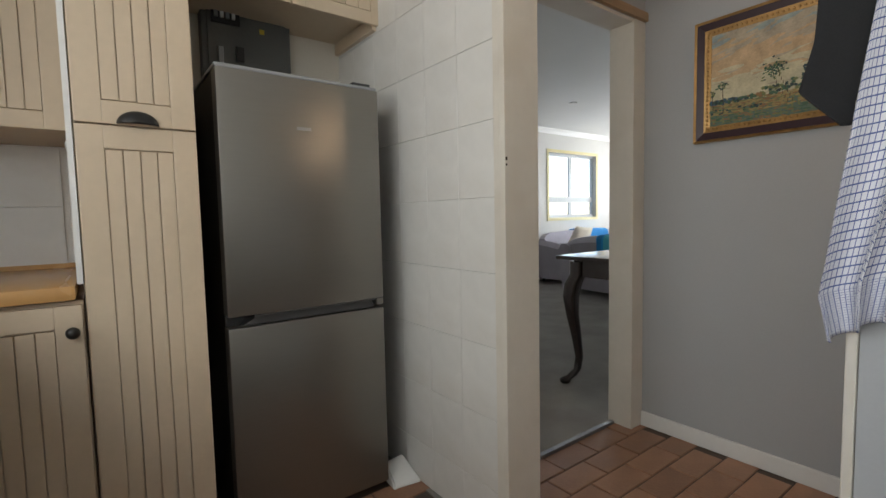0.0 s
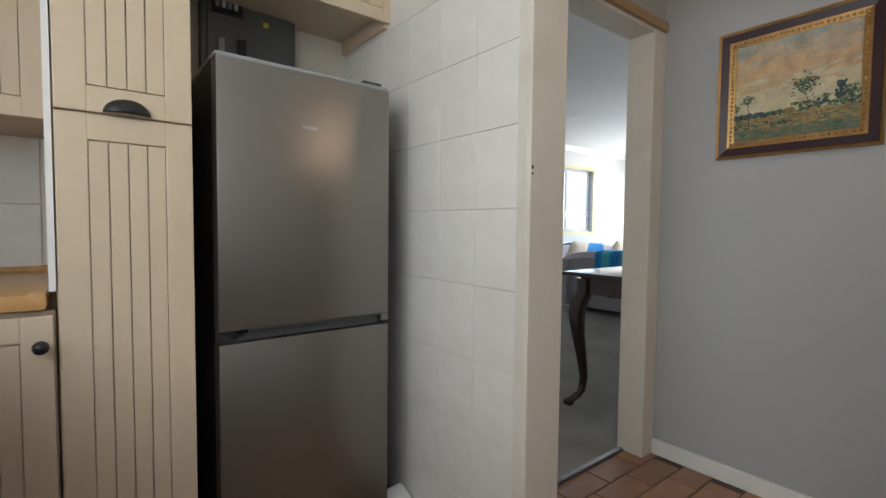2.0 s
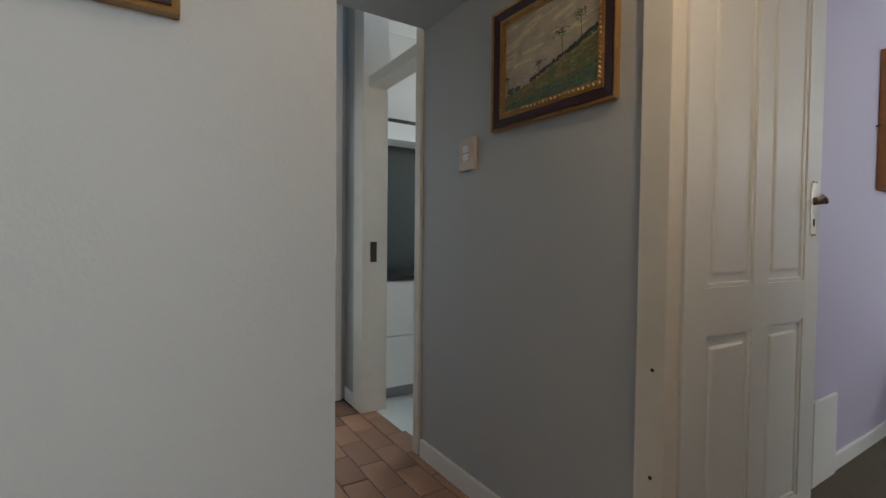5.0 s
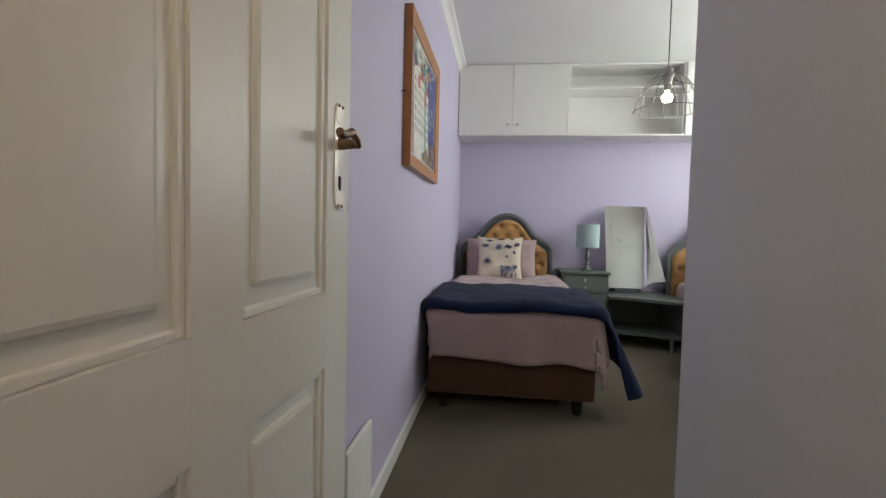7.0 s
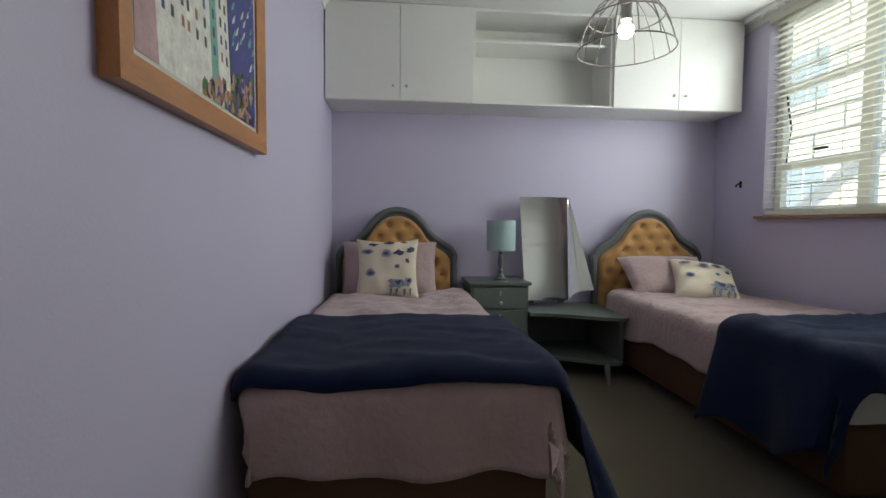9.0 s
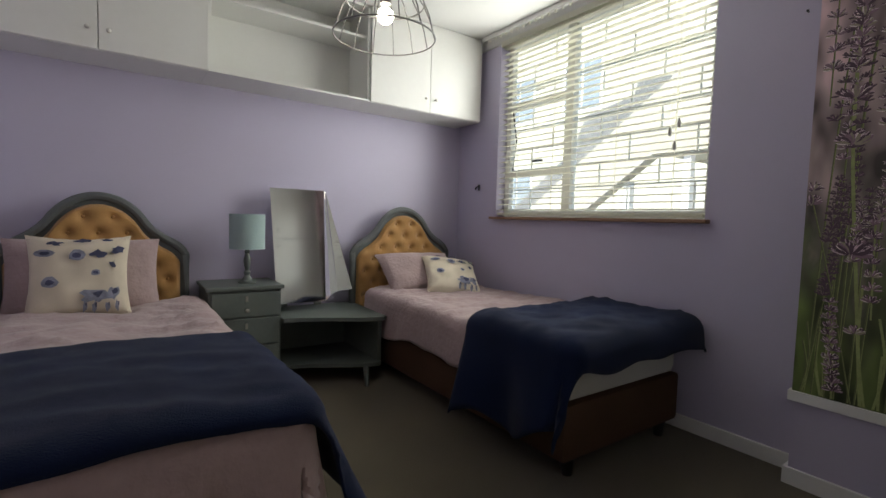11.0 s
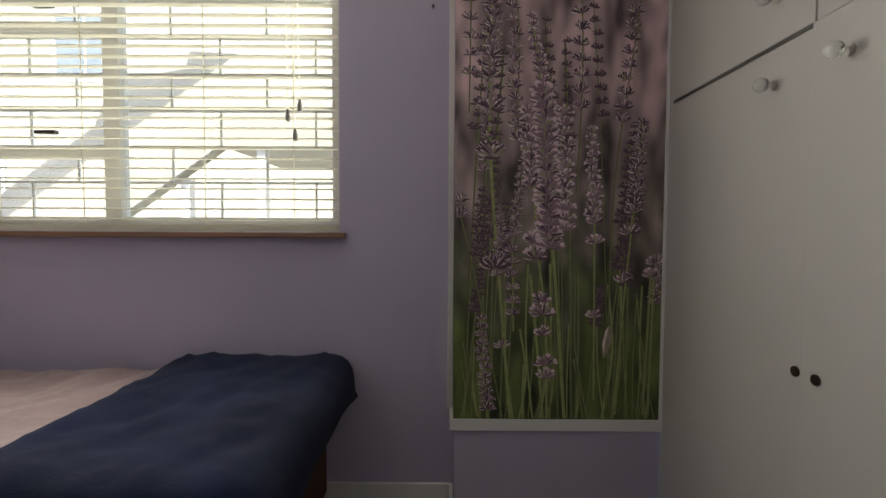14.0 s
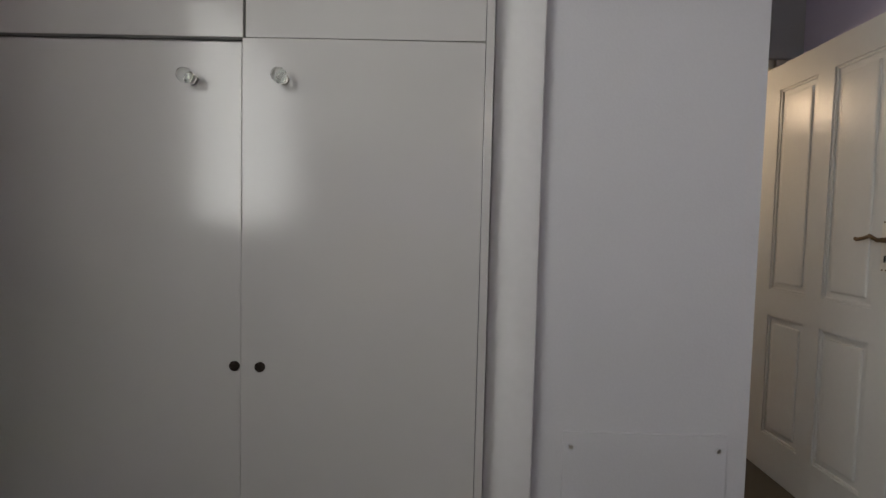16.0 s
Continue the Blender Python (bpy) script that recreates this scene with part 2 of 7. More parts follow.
struct("ceiling_bathroom", boxes((-4.3, -2.5, 1.2, 3.1, 2.6, 2.7)), CEIL, "white bathroom ceiling", "ceiling")

# ---- walls ----
struct("wall_bedroom_west", boxes((-1.89, -1.78, 1.2, 5.9, 0, 2.6)), LILAC, "lilac painted bedroom wall", "wall")
struct("wall_bedroom_north", boxes((-1.89, 1.45, 5.9, 6.0, 0, 2.6)), LILAC, "lilac painted bedroom wall behind the beds", "wall")
WY0, WY1, WZ0, WZ1 = 3.72, 5.38, 1.15, 2.56
struct("wall_bedroom_east", boxes((1.35, 1.53, 2.2, WY0, 0, 2.6), (1.35, 1.53, WY1, 5.9, 0, 2.6), (1.35, 1.53, WY0, WY1, 0, WZ0), (1.35, 1.53, WY0, WY1, WZ1, 2.6)), LILAC, "lilac painted wall with a wide window", "wall")
struct("wall_column", boxes((1.21, 1.35, 2.42, 3.234, 0, 2.6)), LILAC, "lilac pier carrying the flower mural", "wall")
struct("wall_access", boxes((-0.86, -0.27, 2.23, 2.33, 0, 2.6)), PALE_GREY, "pale grey wall with a service panel", "wall")
struct("wall_passage", boxes((-0.86, -0.76, 1.2, 2.23, 0, 2.6)), PALE_GREY, "pale grey painted wall of the bedroom entrance", "wall")
struct("wall_closet_back", boxes((-0.76, 1.35, 1.6, 1.7, 0, 2.6)), LILAC, "wall behind the built-in cupboard", "wall")
struct("wall_switch", boxes((-2.9, -1.73, 1.1, 1.2, 0, 2.6), (-1.73, -0.78, 1.1, 1.2, 2.08, 2.6), (-0.78, -0.62, 1.1, 1.2, 0, 2.6), (-3.83, -3.64, 1.07, 1.2, 0, 2.6)), GREY, "grey painted hall wall with a light switch", "wall")
struct("wall_painting", boxes((-1.89, -1.79, -0.735, 0.28, 0, 2.5)), GREY, "grey painted wall with a framed landscape", "wall")
struct("wall_hall_south", boxes((-3.83, -1.89, 0.18, 0.28, 0, 2.6)), GREY, "grey painted hall wall", "wall")
struct("wall_living_north", boxes((-8.5, -1.79, -0.855, -0.735, 0, 2.5), (-1.79, -0.738, -0.855, -0.735, 1.99, 2.5)), GREY, "grey wall over the living room doorway", "wall")
tile_wall = struct("wall_tiled", boxes((-0.738, -0.628, -1.66, -0.512, 0, 2.5)), WHITE_GROUT, "white tiled kitchen wall", "wall")
struct("wall_stub", boxes((-0.76, -0.62, 0.315, 1.1, 0, 2.5), (-0.76, -0.62, 0.315, -0.515, 2.05, 2.5)), GREY, "grey wall beside the kitchen doorway", "wall")
struct("wall_kitchen_south", boxes((-0.76, 1.39, -1.76, -1.66, 0, 2.5)), mat("kitchen_wall_paint", (0.66, 0.62, 0.54), 0.6, vary=0.05, fine=120, bump=0.05), "cream painted kitchen wall", "wall")
KW0, KW1, KZ0, KZ1 = -0.55, 1.35, 1.05, 2.25
struct("wall_kitchen_east", boxes((1.29, 1.39, -1.66, KW0, 0, 2.5), (1.29, 1.39, KW1, 1.6, 0, 2.5), (1.29, 1.39, KW0, KW1, 0, KZ0), (1.29, 1.39, KW0, KW1, KZ1, 2.5)), OFFWHITE, "kitchen wall with an added, unseen window above the worktop", "wall")
struct("wall_kitchen_north", boxes((-0.62, 1.29, 1.5, 1.6, 0, 2.5)), OFFWHITE, "plain kitchen wall", "wall")
LWX0, LWX1, LWZ0, LWZ1 = -7.04, -5.73, 1.02, 2.12
struct("wall_living_south", boxes((-8.5, LWX0, -4.8, -4.66, 0, 2.5), (LWX1, -0.6, -4.8, -4.66, 0, 2.5), (LWX0, LWX1, -4.8, -4.66, 0, LWZ0), (LWX0, LWX1, -4.8, -4.66, LWZ1, 2.5)), OFFWHITE, "off-white living room wall with a small window", "wall")
struct("wall_living_west", boxes((-8.5, -8.4, -4.66, -4.5, 0, 2.5), (-8.5, -8.4, -1.2, -0.84, 0, 2.5), (-8.5, -8.4, -4.5, -1.2, 0, 0.8), (-8.5, -8.4, -4.5, -1.2, 2.35, 2.5)), OFFWHITE, "off-white living room wall with a wide window", "wall")
struct("wall_living_east", boxes((-0.76, -0.62, -4.66, -1.76, 0, 2.5)), OFFWHITE, "off-white living room wall", "wall")
struct("wall_hall_end", boxes((-3.93, -3.83, 0.18, 0.26, 0, 2.6), (-3.93, -3.83, 1.03, 1.2, 0, 2.6), (-3.93, -3.83, -0.7, 0.18, 0, 2.6)), GREY, "grey wall at the end of the hall", "wall")
struct("wall_far_west", boxes((-7.75, -7.65, -0.6, 0.0, 0, 2.6), (-7.75, -7.65, 1.6, 2.0, 0, 2.6), (-7.75, -7.65, 0.0, 1.6, 0, 0.82), (-7.75, -7.65, 0.0, 1.6, 2.4, 2.6)), OFFWHITE, "white wall of the far bedroom with a window", "wall")
struct("wall_far_sides", boxes((-7.75, -3.93, -0.7, -0.6, 0, 2.6), (-7.75, -4.3, 2.0, 2.1, 0, 2.6), (-4.3, -3.93, 1.1, 1.2, 0, 2.6)), OFFWHITE, "white walls of the far bedroom", "wall")
struct("wall_bathroom", boxes((-4.3, -4.2, 1.2, 3.1, 0, 2.6), (-2.6, -2.5, 1.2, 3.1, 0, 2.6), (-4.2, -3.9, 3.0, 3.1, 0, 2.6), (-3.0, -2.6, 3.0, 3.1, 0, 2.6), (-3.9, -3.0, 3.0, 3.1, 0, 1.2), (-3.9, -3.0, 3.0, 3.1, 2.2, 2.6)), OFFWHITE, "white bathroom walls with an added, unseen window opening", "wall")
struct("ground", boxes((-400, 400, -400, 400, -0.5, -0.25)), STUCCO, "pale paved ground outside", "ground")


# ---- bedroom ----
DUSTY_PINK = mat("dusty_pink_cotton", (0.39, 0.295, 0.295), 0.9, vary=0.12, big=5, fine=38, bump=0.55, spec=0.15, sheen=0.25)
NAVY = mat("navy_knit_throw", (0.007, 0.0135, 0.042), 0.95, vary=0.3, big=4, fine=260, bump=0.5, spec=0.1, sheen=0.08)
BROWN_BASE = mat("brown_bed_base_fabric", (0.10, 0.056, 0.036), 0.85, vary=0.2, big=4, fine=300, bump=0.4, spec=0.15)
GOLD_VELVET = mat("tufted_gold_velvet", (0.46, 0.255, 0.095), 0.75, vary=0.15, big=6, fine=260, bump=0.2, spec=0.2, sheen=0.3)
SLATE = mat("slate_green_paint", (0.105, 0.125, 0.115), 0.45, vary=0.15, big=5, fine=45, bump=0.08, dirt=((0.16, 0.16, 0.14), 9, 0.3))
SLATE_BAND = mat("slate_headboard_band", (0.11, 0.122, 0.122), 0.6, vary=0.15, fine=200, bump=0.2)
BLACK = mat("black_plastic", (0.012, 0.012, 0.012), 0.4, vary=0.2, fine=60, bump=0.04)
CHROME = mat("brushed_metal", (0.6, 0.58, 0.54), 0.3, metal=1, vary=0.08, fine=80, bump=0.02)
BRONZE = mat("dark_bronze", (0.06, 0.045, 0.035), 0.4, metal=0.8, vary=0.2, fine=60, bump=0.05)
BRASS = mat("worn_brown_brass", (0.20, 0.135, 0.08), 0.32, metal=0.9, vary=0.2, fine=60, bump=0.05)
PINE = mat("honey_pine", (0.40, 0.175, 0.06), 0.4, vary=0.25, big=3, fine=30, bump=0.06, stretch=(6, 1, 6))
SILL_WOOD = mat("brown_sill_wood", (0.25, 0.14, 0.085), 0.5, vary=0.25, big=3, fine=40, bump=0.08, stretch=(6, 1, 6))
BLIND = mat("white_blind_slat", (0.78, 0.77, 0.70), 0.4, vary=0.04, fine=40, bump=0.02)


def let_through(m, share, colour):
    """Thin plastic or cloth: a share of the light passes through it."""
    n, l = m.node_tree.nodes, m.node_tree.links
    tr, mx = n.new("ShaderNodeBsdfTranslucent"), n.new("ShaderNodeMixShader")
    tr.inputs["Color"].default_value = (*colour, 1)
    mx.inputs[0].default_value = share
    l.new(n["Principled BSDF"].outputs[0], mx.inputs[1])
    l.new(tr.outputs[0], mx.inputs[2])
    l.new(mx.outputs[0], n["Material Output"].inputs["Surface"])


let_through(BLIND, 0.6, (0.85, 0.84, 0.76))
PAPER = mat("printed_cushion_linen", (0.63, 0.56, 0.45), 0.9, vary=0.12, big=8, fine=300, bump=0.25, spec=0.15)
INK = mat("navy_print_ink", (0.045, 0.05, 0.10), 0.85, vary=0.5, big=40, fine=200, bump=0.1)
INK_GREY = mat("grey_print_ink", (0.20, 0.21, 0.27), 0.85, vary=0.5, big=40, fine=200, bump=0.1)
SHADE = mat("pale_teal_lampshade", (0.33, 0.44, 0.44), 0.8, vary=0.08, big=6, fine=200, bump=0.15)
MIRROR = mat("mirror_silver", (0.86, 0.88, 0.86), 0.02, metal=1, vary=0.01, fine=5, bump=0)
SHEET = mat("white_sheet", (0.62, 0.61, 0.58), 0.9, vary=0.06, fine=200, bump=0.2)
CLEAR = glass_mat("clear_knob_glass", (0.9, 0.92, 0.9), 0.05)
BULB = mat("lit_bulb", (1.0, 0.93, 0.8), 0.4, vary=0.0, bump=0, emit=5)


def drape(x0, x1, y0, y1, z, l, r, f, b, step=0.03, rad=0.05, flare=0.12, wave=0.05, freq=16, lift=0.02, seed=0, ragged=0.0, folds=0.0):
    """A cloth laid over a box top, hanging l, r, f and b past its four edges."""
    bm = bmesh.new()
    nx, ny = max(2, round((x1 - x0 + l + r) / step)), max(2, round((y1 - y0 + f + b) / step))
    rows = []
    ax0, ax1, ay0, ay1 = x0 + rad * 0.6, x1 - rad * 0.6, y0 + rad * 0.6, y1 - rad * 0.6
    for j in range(ny + 1):
        row = []
        for i in range(nx + 1):
            t = y0 - f + (y1 - y0 + f + b) * j / ny
            s = x0 - l + (x1 - x0 + l + r) * i / nx
            rag = 1 + ragged * noise.noise((t * 3.1 + seed, s * 3.3, 4.2))
            cx, cy = min(max(s, ax0), ax1), min(max(t, ay0), ay1)
            dx, dy = (s - cx) * rag, (t - cy) * rag
            d = math.hypot(dx, dy)
            crease = noise.noise((s * 3 + seed, t * 3, seed)) * lift + noise.noise((s * 9, t * 9 + seed, 7)) * lift * 0.35
            if folds:
                bend = 0.35 * noise.noise((s * 2.1, t * 2.1 + seed, 3))
                crease += folds * (1 - abs(noise.noise((s * 2.2 + bend + seed, t * 6.5 + s * 2 + bend, seed)))) ** 5 + 0.5 * folds * (1 - abs(noise.noise((s * 9 + bend, t * 3.5 - s * 3, seed + 4)))) ** 6
            if d < 1e-6:
                row.append(bm.verts.new((s, t, z + crease)))
                continue
            ux, uy = dx / d, dy / d
            quarter = rad * math.pi / 2
            if d < quarter:
                out, drop = rad * math.sin(d / rad), rad * (1 - math.cos(d / rad))
            else:
                drop = rad + (d - quarter)
                along = s * abs(uy) + t * abs(ux)
                out = rad + (d - quarter) * flare + wave * max(abs(ux), abs(uy)) ** 9 * (d - quarter) * math.sin(freq * along + 3 * noise.noise((along * 2, seed, 1)) + seed) * 1.6
            row.append(bm.verts.new((cx + ux * out, cy + uy * out, max(z - drop, 0.015) + crease * (0.6 if d < quarter else 0.25))))
        rows.append(row)
    for a, c in zip(rows, rows[1:]):
        for i in range(nx):
            bm.faces.new((a[i], a[i + 1], c[i + 1], c[i]))
    return bm


def thick(ob, t):
    mod = ob.modifiers.new("thickness", "SOLIDIFY")
    mod.thickness, mod.offset = t, 1.0
    return ob


def pillow_bm(w, h, t, m, n=22, seed=0, pinch=0.06):
    bm = bmesh.new()
    grids = []
    for side in (1, -1):
        g = []
        for j in range(n + 1):
            row = []
            for i in range(n + 1):
                u, v = 2 * i / n - 1, 2 * j / n - 1
                body = max(0.0, (1 - abs(u) ** 3) * (1 - abs(v) ** 3)) ** 0.55
                k = 1 - pinch * (1 - abs(v) ** 2) * abs(u) ** 4, 1 - pinch * (1 - abs(u) ** 2) * abs(v) ** 4
                z = side * (body * t / 2 + 0.004) + noise.noise((u * 2.2 + seed, v * 2.2, side)) * 0.016 * body
                row.append(bm.verts.new(m @ Vector((u * w / 2 * k[0], v * h / 2 * k[1], z))))
            g.append(row)
        grids.append(g)
    for side, g in enumerate(grids):
        for a, b in zip(g, g[1:]):
            for i in range(n):
                f = (a[i], a[i + 1], b[i + 1], b[i])
                bm.faces.new(f if side == 0 else f[::-1])
    bmesh.ops.remove_doubles(bm, verts=bm.verts[:], dist=0.0085)
    return bm


def bell(u):
    """Height of the headboard's edge over its shoulder, for u from -1 to 1."""
    a = abs(u)
    if a < 0.52:
        return 0.34 * math.sqrt(max(0, 1 - (a / 0.62) ** 2)) + 0.0
    k = (a - 0.52) / 0.48
    return 0.115 * (1 - k) ** 2.2 + 0.072 * (1 - k ** 6)


def headboard(cx, group):
    y, w, z0, shoulder = 5.80, 0.88, 0.28, 0.84
    board = thing("headboard", (cx, y, 0), "bell-shaped tufted gold headboard with slate border", "headboard", group)
    bm = bmesh.new()
    nu, nv = 72, 60
    rows = []
    for j in range(nv + 1):
        row = []
        for i in range(nu + 1):
            u = 2 * i / nu - 1
            top = shoulder + bell(u) - 0.045
            z = z0 + (top - z0) * j / nv
            x = u * (w / 2 - 0.035)
            best = 9.0
            for k in range(-3, 4):
                for q in range(0, 9):
                    px, pz = (k + 0.5 * (q % 2)) * 0.135, 0.42 + q * 0.092
                    best = min(best, math.hypot(x - px, (z - pz) * 1.1))
            dimple = math.exp(-(best / 0.022) ** 2) * 0.030 + math.exp(-(best / 0.06) ** 2) * 0.012
            edge = min(1.0, min(1 - abs(u), (top - z) / 0.4 + 0.0) / 0.06)
            puff = 0.045 * math.sqrt(max(0.0, edge)) - dimple * max(0.0, edge)
            row.append(bm.verts.new((cx + x, y - 0.02 - puff, z)))
        rows.append(row)
    for a, b in zip(rows, rows[1:]):
        for i in range(nu):
            bm.faces.new((a[i], a[i + 1], b[i + 1], b[i]))
    part("upholstery", bm, GOLD_VELVET, board, "buttoned gold velvet", True)
    bm = bmesh.new()
    outline = [(-1, z0)] + [(-1 + 2 * i / 60, shoulder + bell(-1 + 2 * i / 60)) for i in range(61)] + [(1, z0)]
    front = [bm.verts.new((cx + u * w / 2, y - 0.015, z)) for u, z in outline]
    back = [bm.verts.new((cx + u * w / 2, y + 0.03, z)) for u, z in outline]
    bm.faces.new(front)
    bm.faces.new(back[::-1])
    for i in range(len(outline)):
        j = (i + 1) % len(outline)
        bm.faces.new((front[i], front[j], back[j], back[i]))
    part("back_board", bm, SLATE_BAND, board)
    bm = bmesh.new()
    tube(bm, [(cx + u * (w / 2 - 0.005), y - 0.018, z) for u, z in outline], 0.024, 8)
    part("border", bm, SLATE_BAND, board, "slate grey fabric border", True)
    for k in range(-3, 4):
        for q in range(0, 9):
            x, z = (k + 0.5 * (q % 2)) * 0.135, 0.42 + q * 0.092
            u = x / (w / 2)
            if abs(u) < 0.86 and 0.62 < z < shoulder + bell(u) - 0.09:
                part("button", ball(bmesh.new(), (cx + x, y - 0.032, z), 0.011, sub=1), GOLD_VELVET, board, smooth=True)
    for sx in (-0.3, 0.3):
        part("leg", boxes((cx + sx - 0.03, cx + sx + 0.03, y - 0.01, y + 0.02, 0, z0 + 0.02)), SLATE_BAND, board)


def bed_base(x0, x1, y0, y1, label):
    bed = thing("bed", ((x0 + x1) / 2, (y0 + y1) / 2, 0), label, "bed", "single beds")
    part("base", boxes((x0, x1, y0, y1, 0.085, 0.335), bevel=0.02), BROWN_BASE, bed, "brown fabric bed base", True)
    part("mattress", boxes((x0 + 0.015, x1 - 0.015, y0 + 0.015, y1, 0.337, 0.535), bevel=0.04), SHEET, bed, "white mattress", True)
    for x in (x0 + 0.09, x1 - 0.09):
        for y in (y0 + 0.05, y1 - 0.1):
            part("leg", cyl(bmesh.new(), (x, y, 0), (x, y, 0.09), 0.024, 0.035), BLACK, bed)
    return bed


bed_base(-1.735, -0.79, 3.69, 5.74, "single bed on a brown base beside the lilac wall")
bed_base(0.34, 1.25, 3.75, 5.74, "single bed on a brown base under the window")
headboard(-1.28, "headboards")
headboard(0.71, "headboards")
thick(single("duvet", drape(-1.735, -0.78, 3.68, 5.60, 0.565, 0.02, 0.26, 0.262, 0.0, flare=0.07, wave=0.07, freq=17, lift=0.024, seed=2, ragged=0.10, step=0.02, folds=0.020), DUSTY_PINK, "dusty pink duvet hanging over the bed's foot", "duvet", smooth=True), 0.012)
thick(single("duvet", drape(0.33, 1.26, 3.86, 5.62, 0.565, 0.24, 0.02, 0.0, 0.0, flare=0.03, wave=0.04, freq=11, lift=0.02, seed=9, ragged=0.2, step=0.02, folds=0.018), DUSTY_PINK, "dusty pink duvet smoothed over the window bed", "duvet", smooth=True), 0.012)
thick(single("throw_blanket", drape(-1.75, -0.755, 3.68, 4.53, 0.622, 0.05, 0.44, 0.05, 0.0, rad=0.07, flare=0.36, wave=0.08, freq=9, lift=0.022, seed=5, ragged=0.25, step=0.025, folds=0.010), NAVY, "dark navy throw folded across the bed's foot", "blanket", smooth=True), 0.010)
thick(single("throw_blanket", drape(0.285, 1.28, 3.68, 4.34, 0.635, 0.44, 0.03, 0.13, 0.0, rad=0.08, flare=0.12, wave=0.09, freq=12, lift=0.035, seed=13, ragged=0.3, step=0.025, folds=0.012), NAVY, "dark navy throw hanging off the window bed", "blanket", smooth=True), 0.010)


def on_bed(x, y, z, tilt, turn=0.0, roll=0.0):
    return Matrix.Translation((x, y, z)) @ Matrix.Rotation(radians(turn), 4, "Z") @ Matrix.Rotation(radians(tilt), 4, "X") @ Matrix.Rotation(radians(roll), 4, "Z")


single("pillow", pillow_bm(0.68, 0.42, 0.16, on_bed(-1.33, 5.60, 0.745, 72), seed=1), DUSTY_PINK, "pink pillow leaning on the gold headboard", "pillow", "pillows", True)
single("pillow", pillow_bm(0.66, 0.40, 0.16, on_bed(0.74, 5.54, 0.695, 42), seed=4), DUSTY_PINK, "pink pillow behind the printed cushion", "pillow", "pillows", True)


def cushion(m, label, seed):
    w, h, t = 0.43, 0.43, 0.13
    c = thing("cushion", m.translation, label, "cushion", "printed cushions")
    part("cover", pillow_bm(w, h, t, m, seed=seed, pinch=0.10), PAPER, c, "cream printed linen", True)
    rnd = random.Random(seed)
    bm_a, bm_b = bmesh.new(), bmesh.new()

    def blob(bm, cx, cy, rx, ry, n=9, rough=0.45):
        def surf(u, v):
            body = max(0.0, (1 - abs(u) ** 3) * (1 - abs(v) ** 3)) ** 0.55
            return m @ Vector((u * w / 2, v * h / 2, body * t / 2 + 0.016))
        centre = bm.verts.new(surf(cx, cy))
        ring = []
        for k in range(n):
            a = 2 * math.pi * k / n
            q = 1 - rough * rnd.random()
            ring.append(bm.verts.new(surf(max(-0.93, min(0.93, cx + rx * q * math.cos(a))), max(-0.93, min(0.93, cy + ry * q * math.sin(a))))))
        for k in range(n):
            bm.faces.new((centre, ring[k], ring[(k + 1) % n]))

    # a grazing beast in the lower half, stamps and small maps above
    for cx, cy, rx, ry in ((0.30, -0.55, 0.34, 0.20), (0.62, -0.50, 0.18, 0.2), (0.10, -0.78, 0.06, 0.17), (0.28, -0.8, 0.06, 0.16), (0.52, -0.8, 0.06, 0.16), (0.7, -0.78, 0.05, 0.14)):
        blob(bm_b, cx, cy, rx, ry, 14, 0.5)
        blob(bm_a, cx + 0.03, cy + 0.05, rx * 0.45, ry * 0.5, 9, 0.7)
    for cx, cy, rx, ry in ((0.35, 0.45, 0.22, 0.12), (0.72, 0.55, 0.18, 0.14), (0.05, 0.78, 0.2, 0.08), (-0.45, 0.72, 0.2, 0.07), (0.62, 0.2, 0.1, 0.12), (0.5, 0.8, 0.15, 0.06)):
        blob(bm_a, cx, cy, rx, ry, 12, 0.6)
    for cx, cy, rx, ry in ((-0.52, -0.2, 0.17, 0.15), (0.3, 0.0, 0.1, 0.09), (-0.05, 0.42, 0.17, 0.15), (-0.62, 0.48, 0.22, 0.1)):
        blob(bm_b, cx, cy, rx, ry, 10, 0.25)
        blob(bm_a, cx, cy, rx * 0.6, ry * 0.55, 7, 0.4)
    tagged(part("motif_print", bm_a, INK, c, "navy printed motifs"), kind="stuff")
    tagged(part("motif_print", bm_b, INK_GREY, c, "grey printed motifs"), kind="stuff")


cushion(on_bed(-1.345, 5.44, 0.765, 70, 0, 0), "square cream cushion printed with navy motifs, upright", 3)
cushion(on_bed(0.87, 5.31, 0.685, 33, -8, -14), "square cream cushion printed with navy motifs, lying back", 8)

# dressing table with one chest of drawers
dt = thing("dressing_table", (-0.25, 5.6, 0), "slate-painted dressing table with a drawer chest and low shelf", "dressing table")
part("chest", boxes((-0.76, -0.34, 5.49, 5.86, 0.10, 0.64), bevel=0.006), SLATE, dt)
part("chest_top", boxes((-0.775, -0.325, 5.465, 5.87, 0.641, 0.665), bevel=0.006), SLATE, dt)
for z0, z1 in ((0.475, 0.625), (0.30, 0.465), (0.125, 0.29)):
    dr = part("drawer", boxes((-0.745, -0.355, 5.472, 5.489, z0, z1), bevel=0.005), SLATE, dt)
    part("keyhole_plate", boxes((-0.557, -0.543, 5.468, 5.472, (z0 + z1) / 2 + 0.02, (z0 + z1) / 2 + 0.055)), CHROME, dr)
    part("knob", ball(cyl(bmesh.new(), (-0.55, 5.472, (z0 + z1) / 2 - 0.03), (-0.55, 5.45, (z0 + z1) / 2 - 0.03), 0.006), (-0.55, 5.447, (z0 + z1) / 2 - 0.03), 0.014), CHROME, dr, smooth=True)


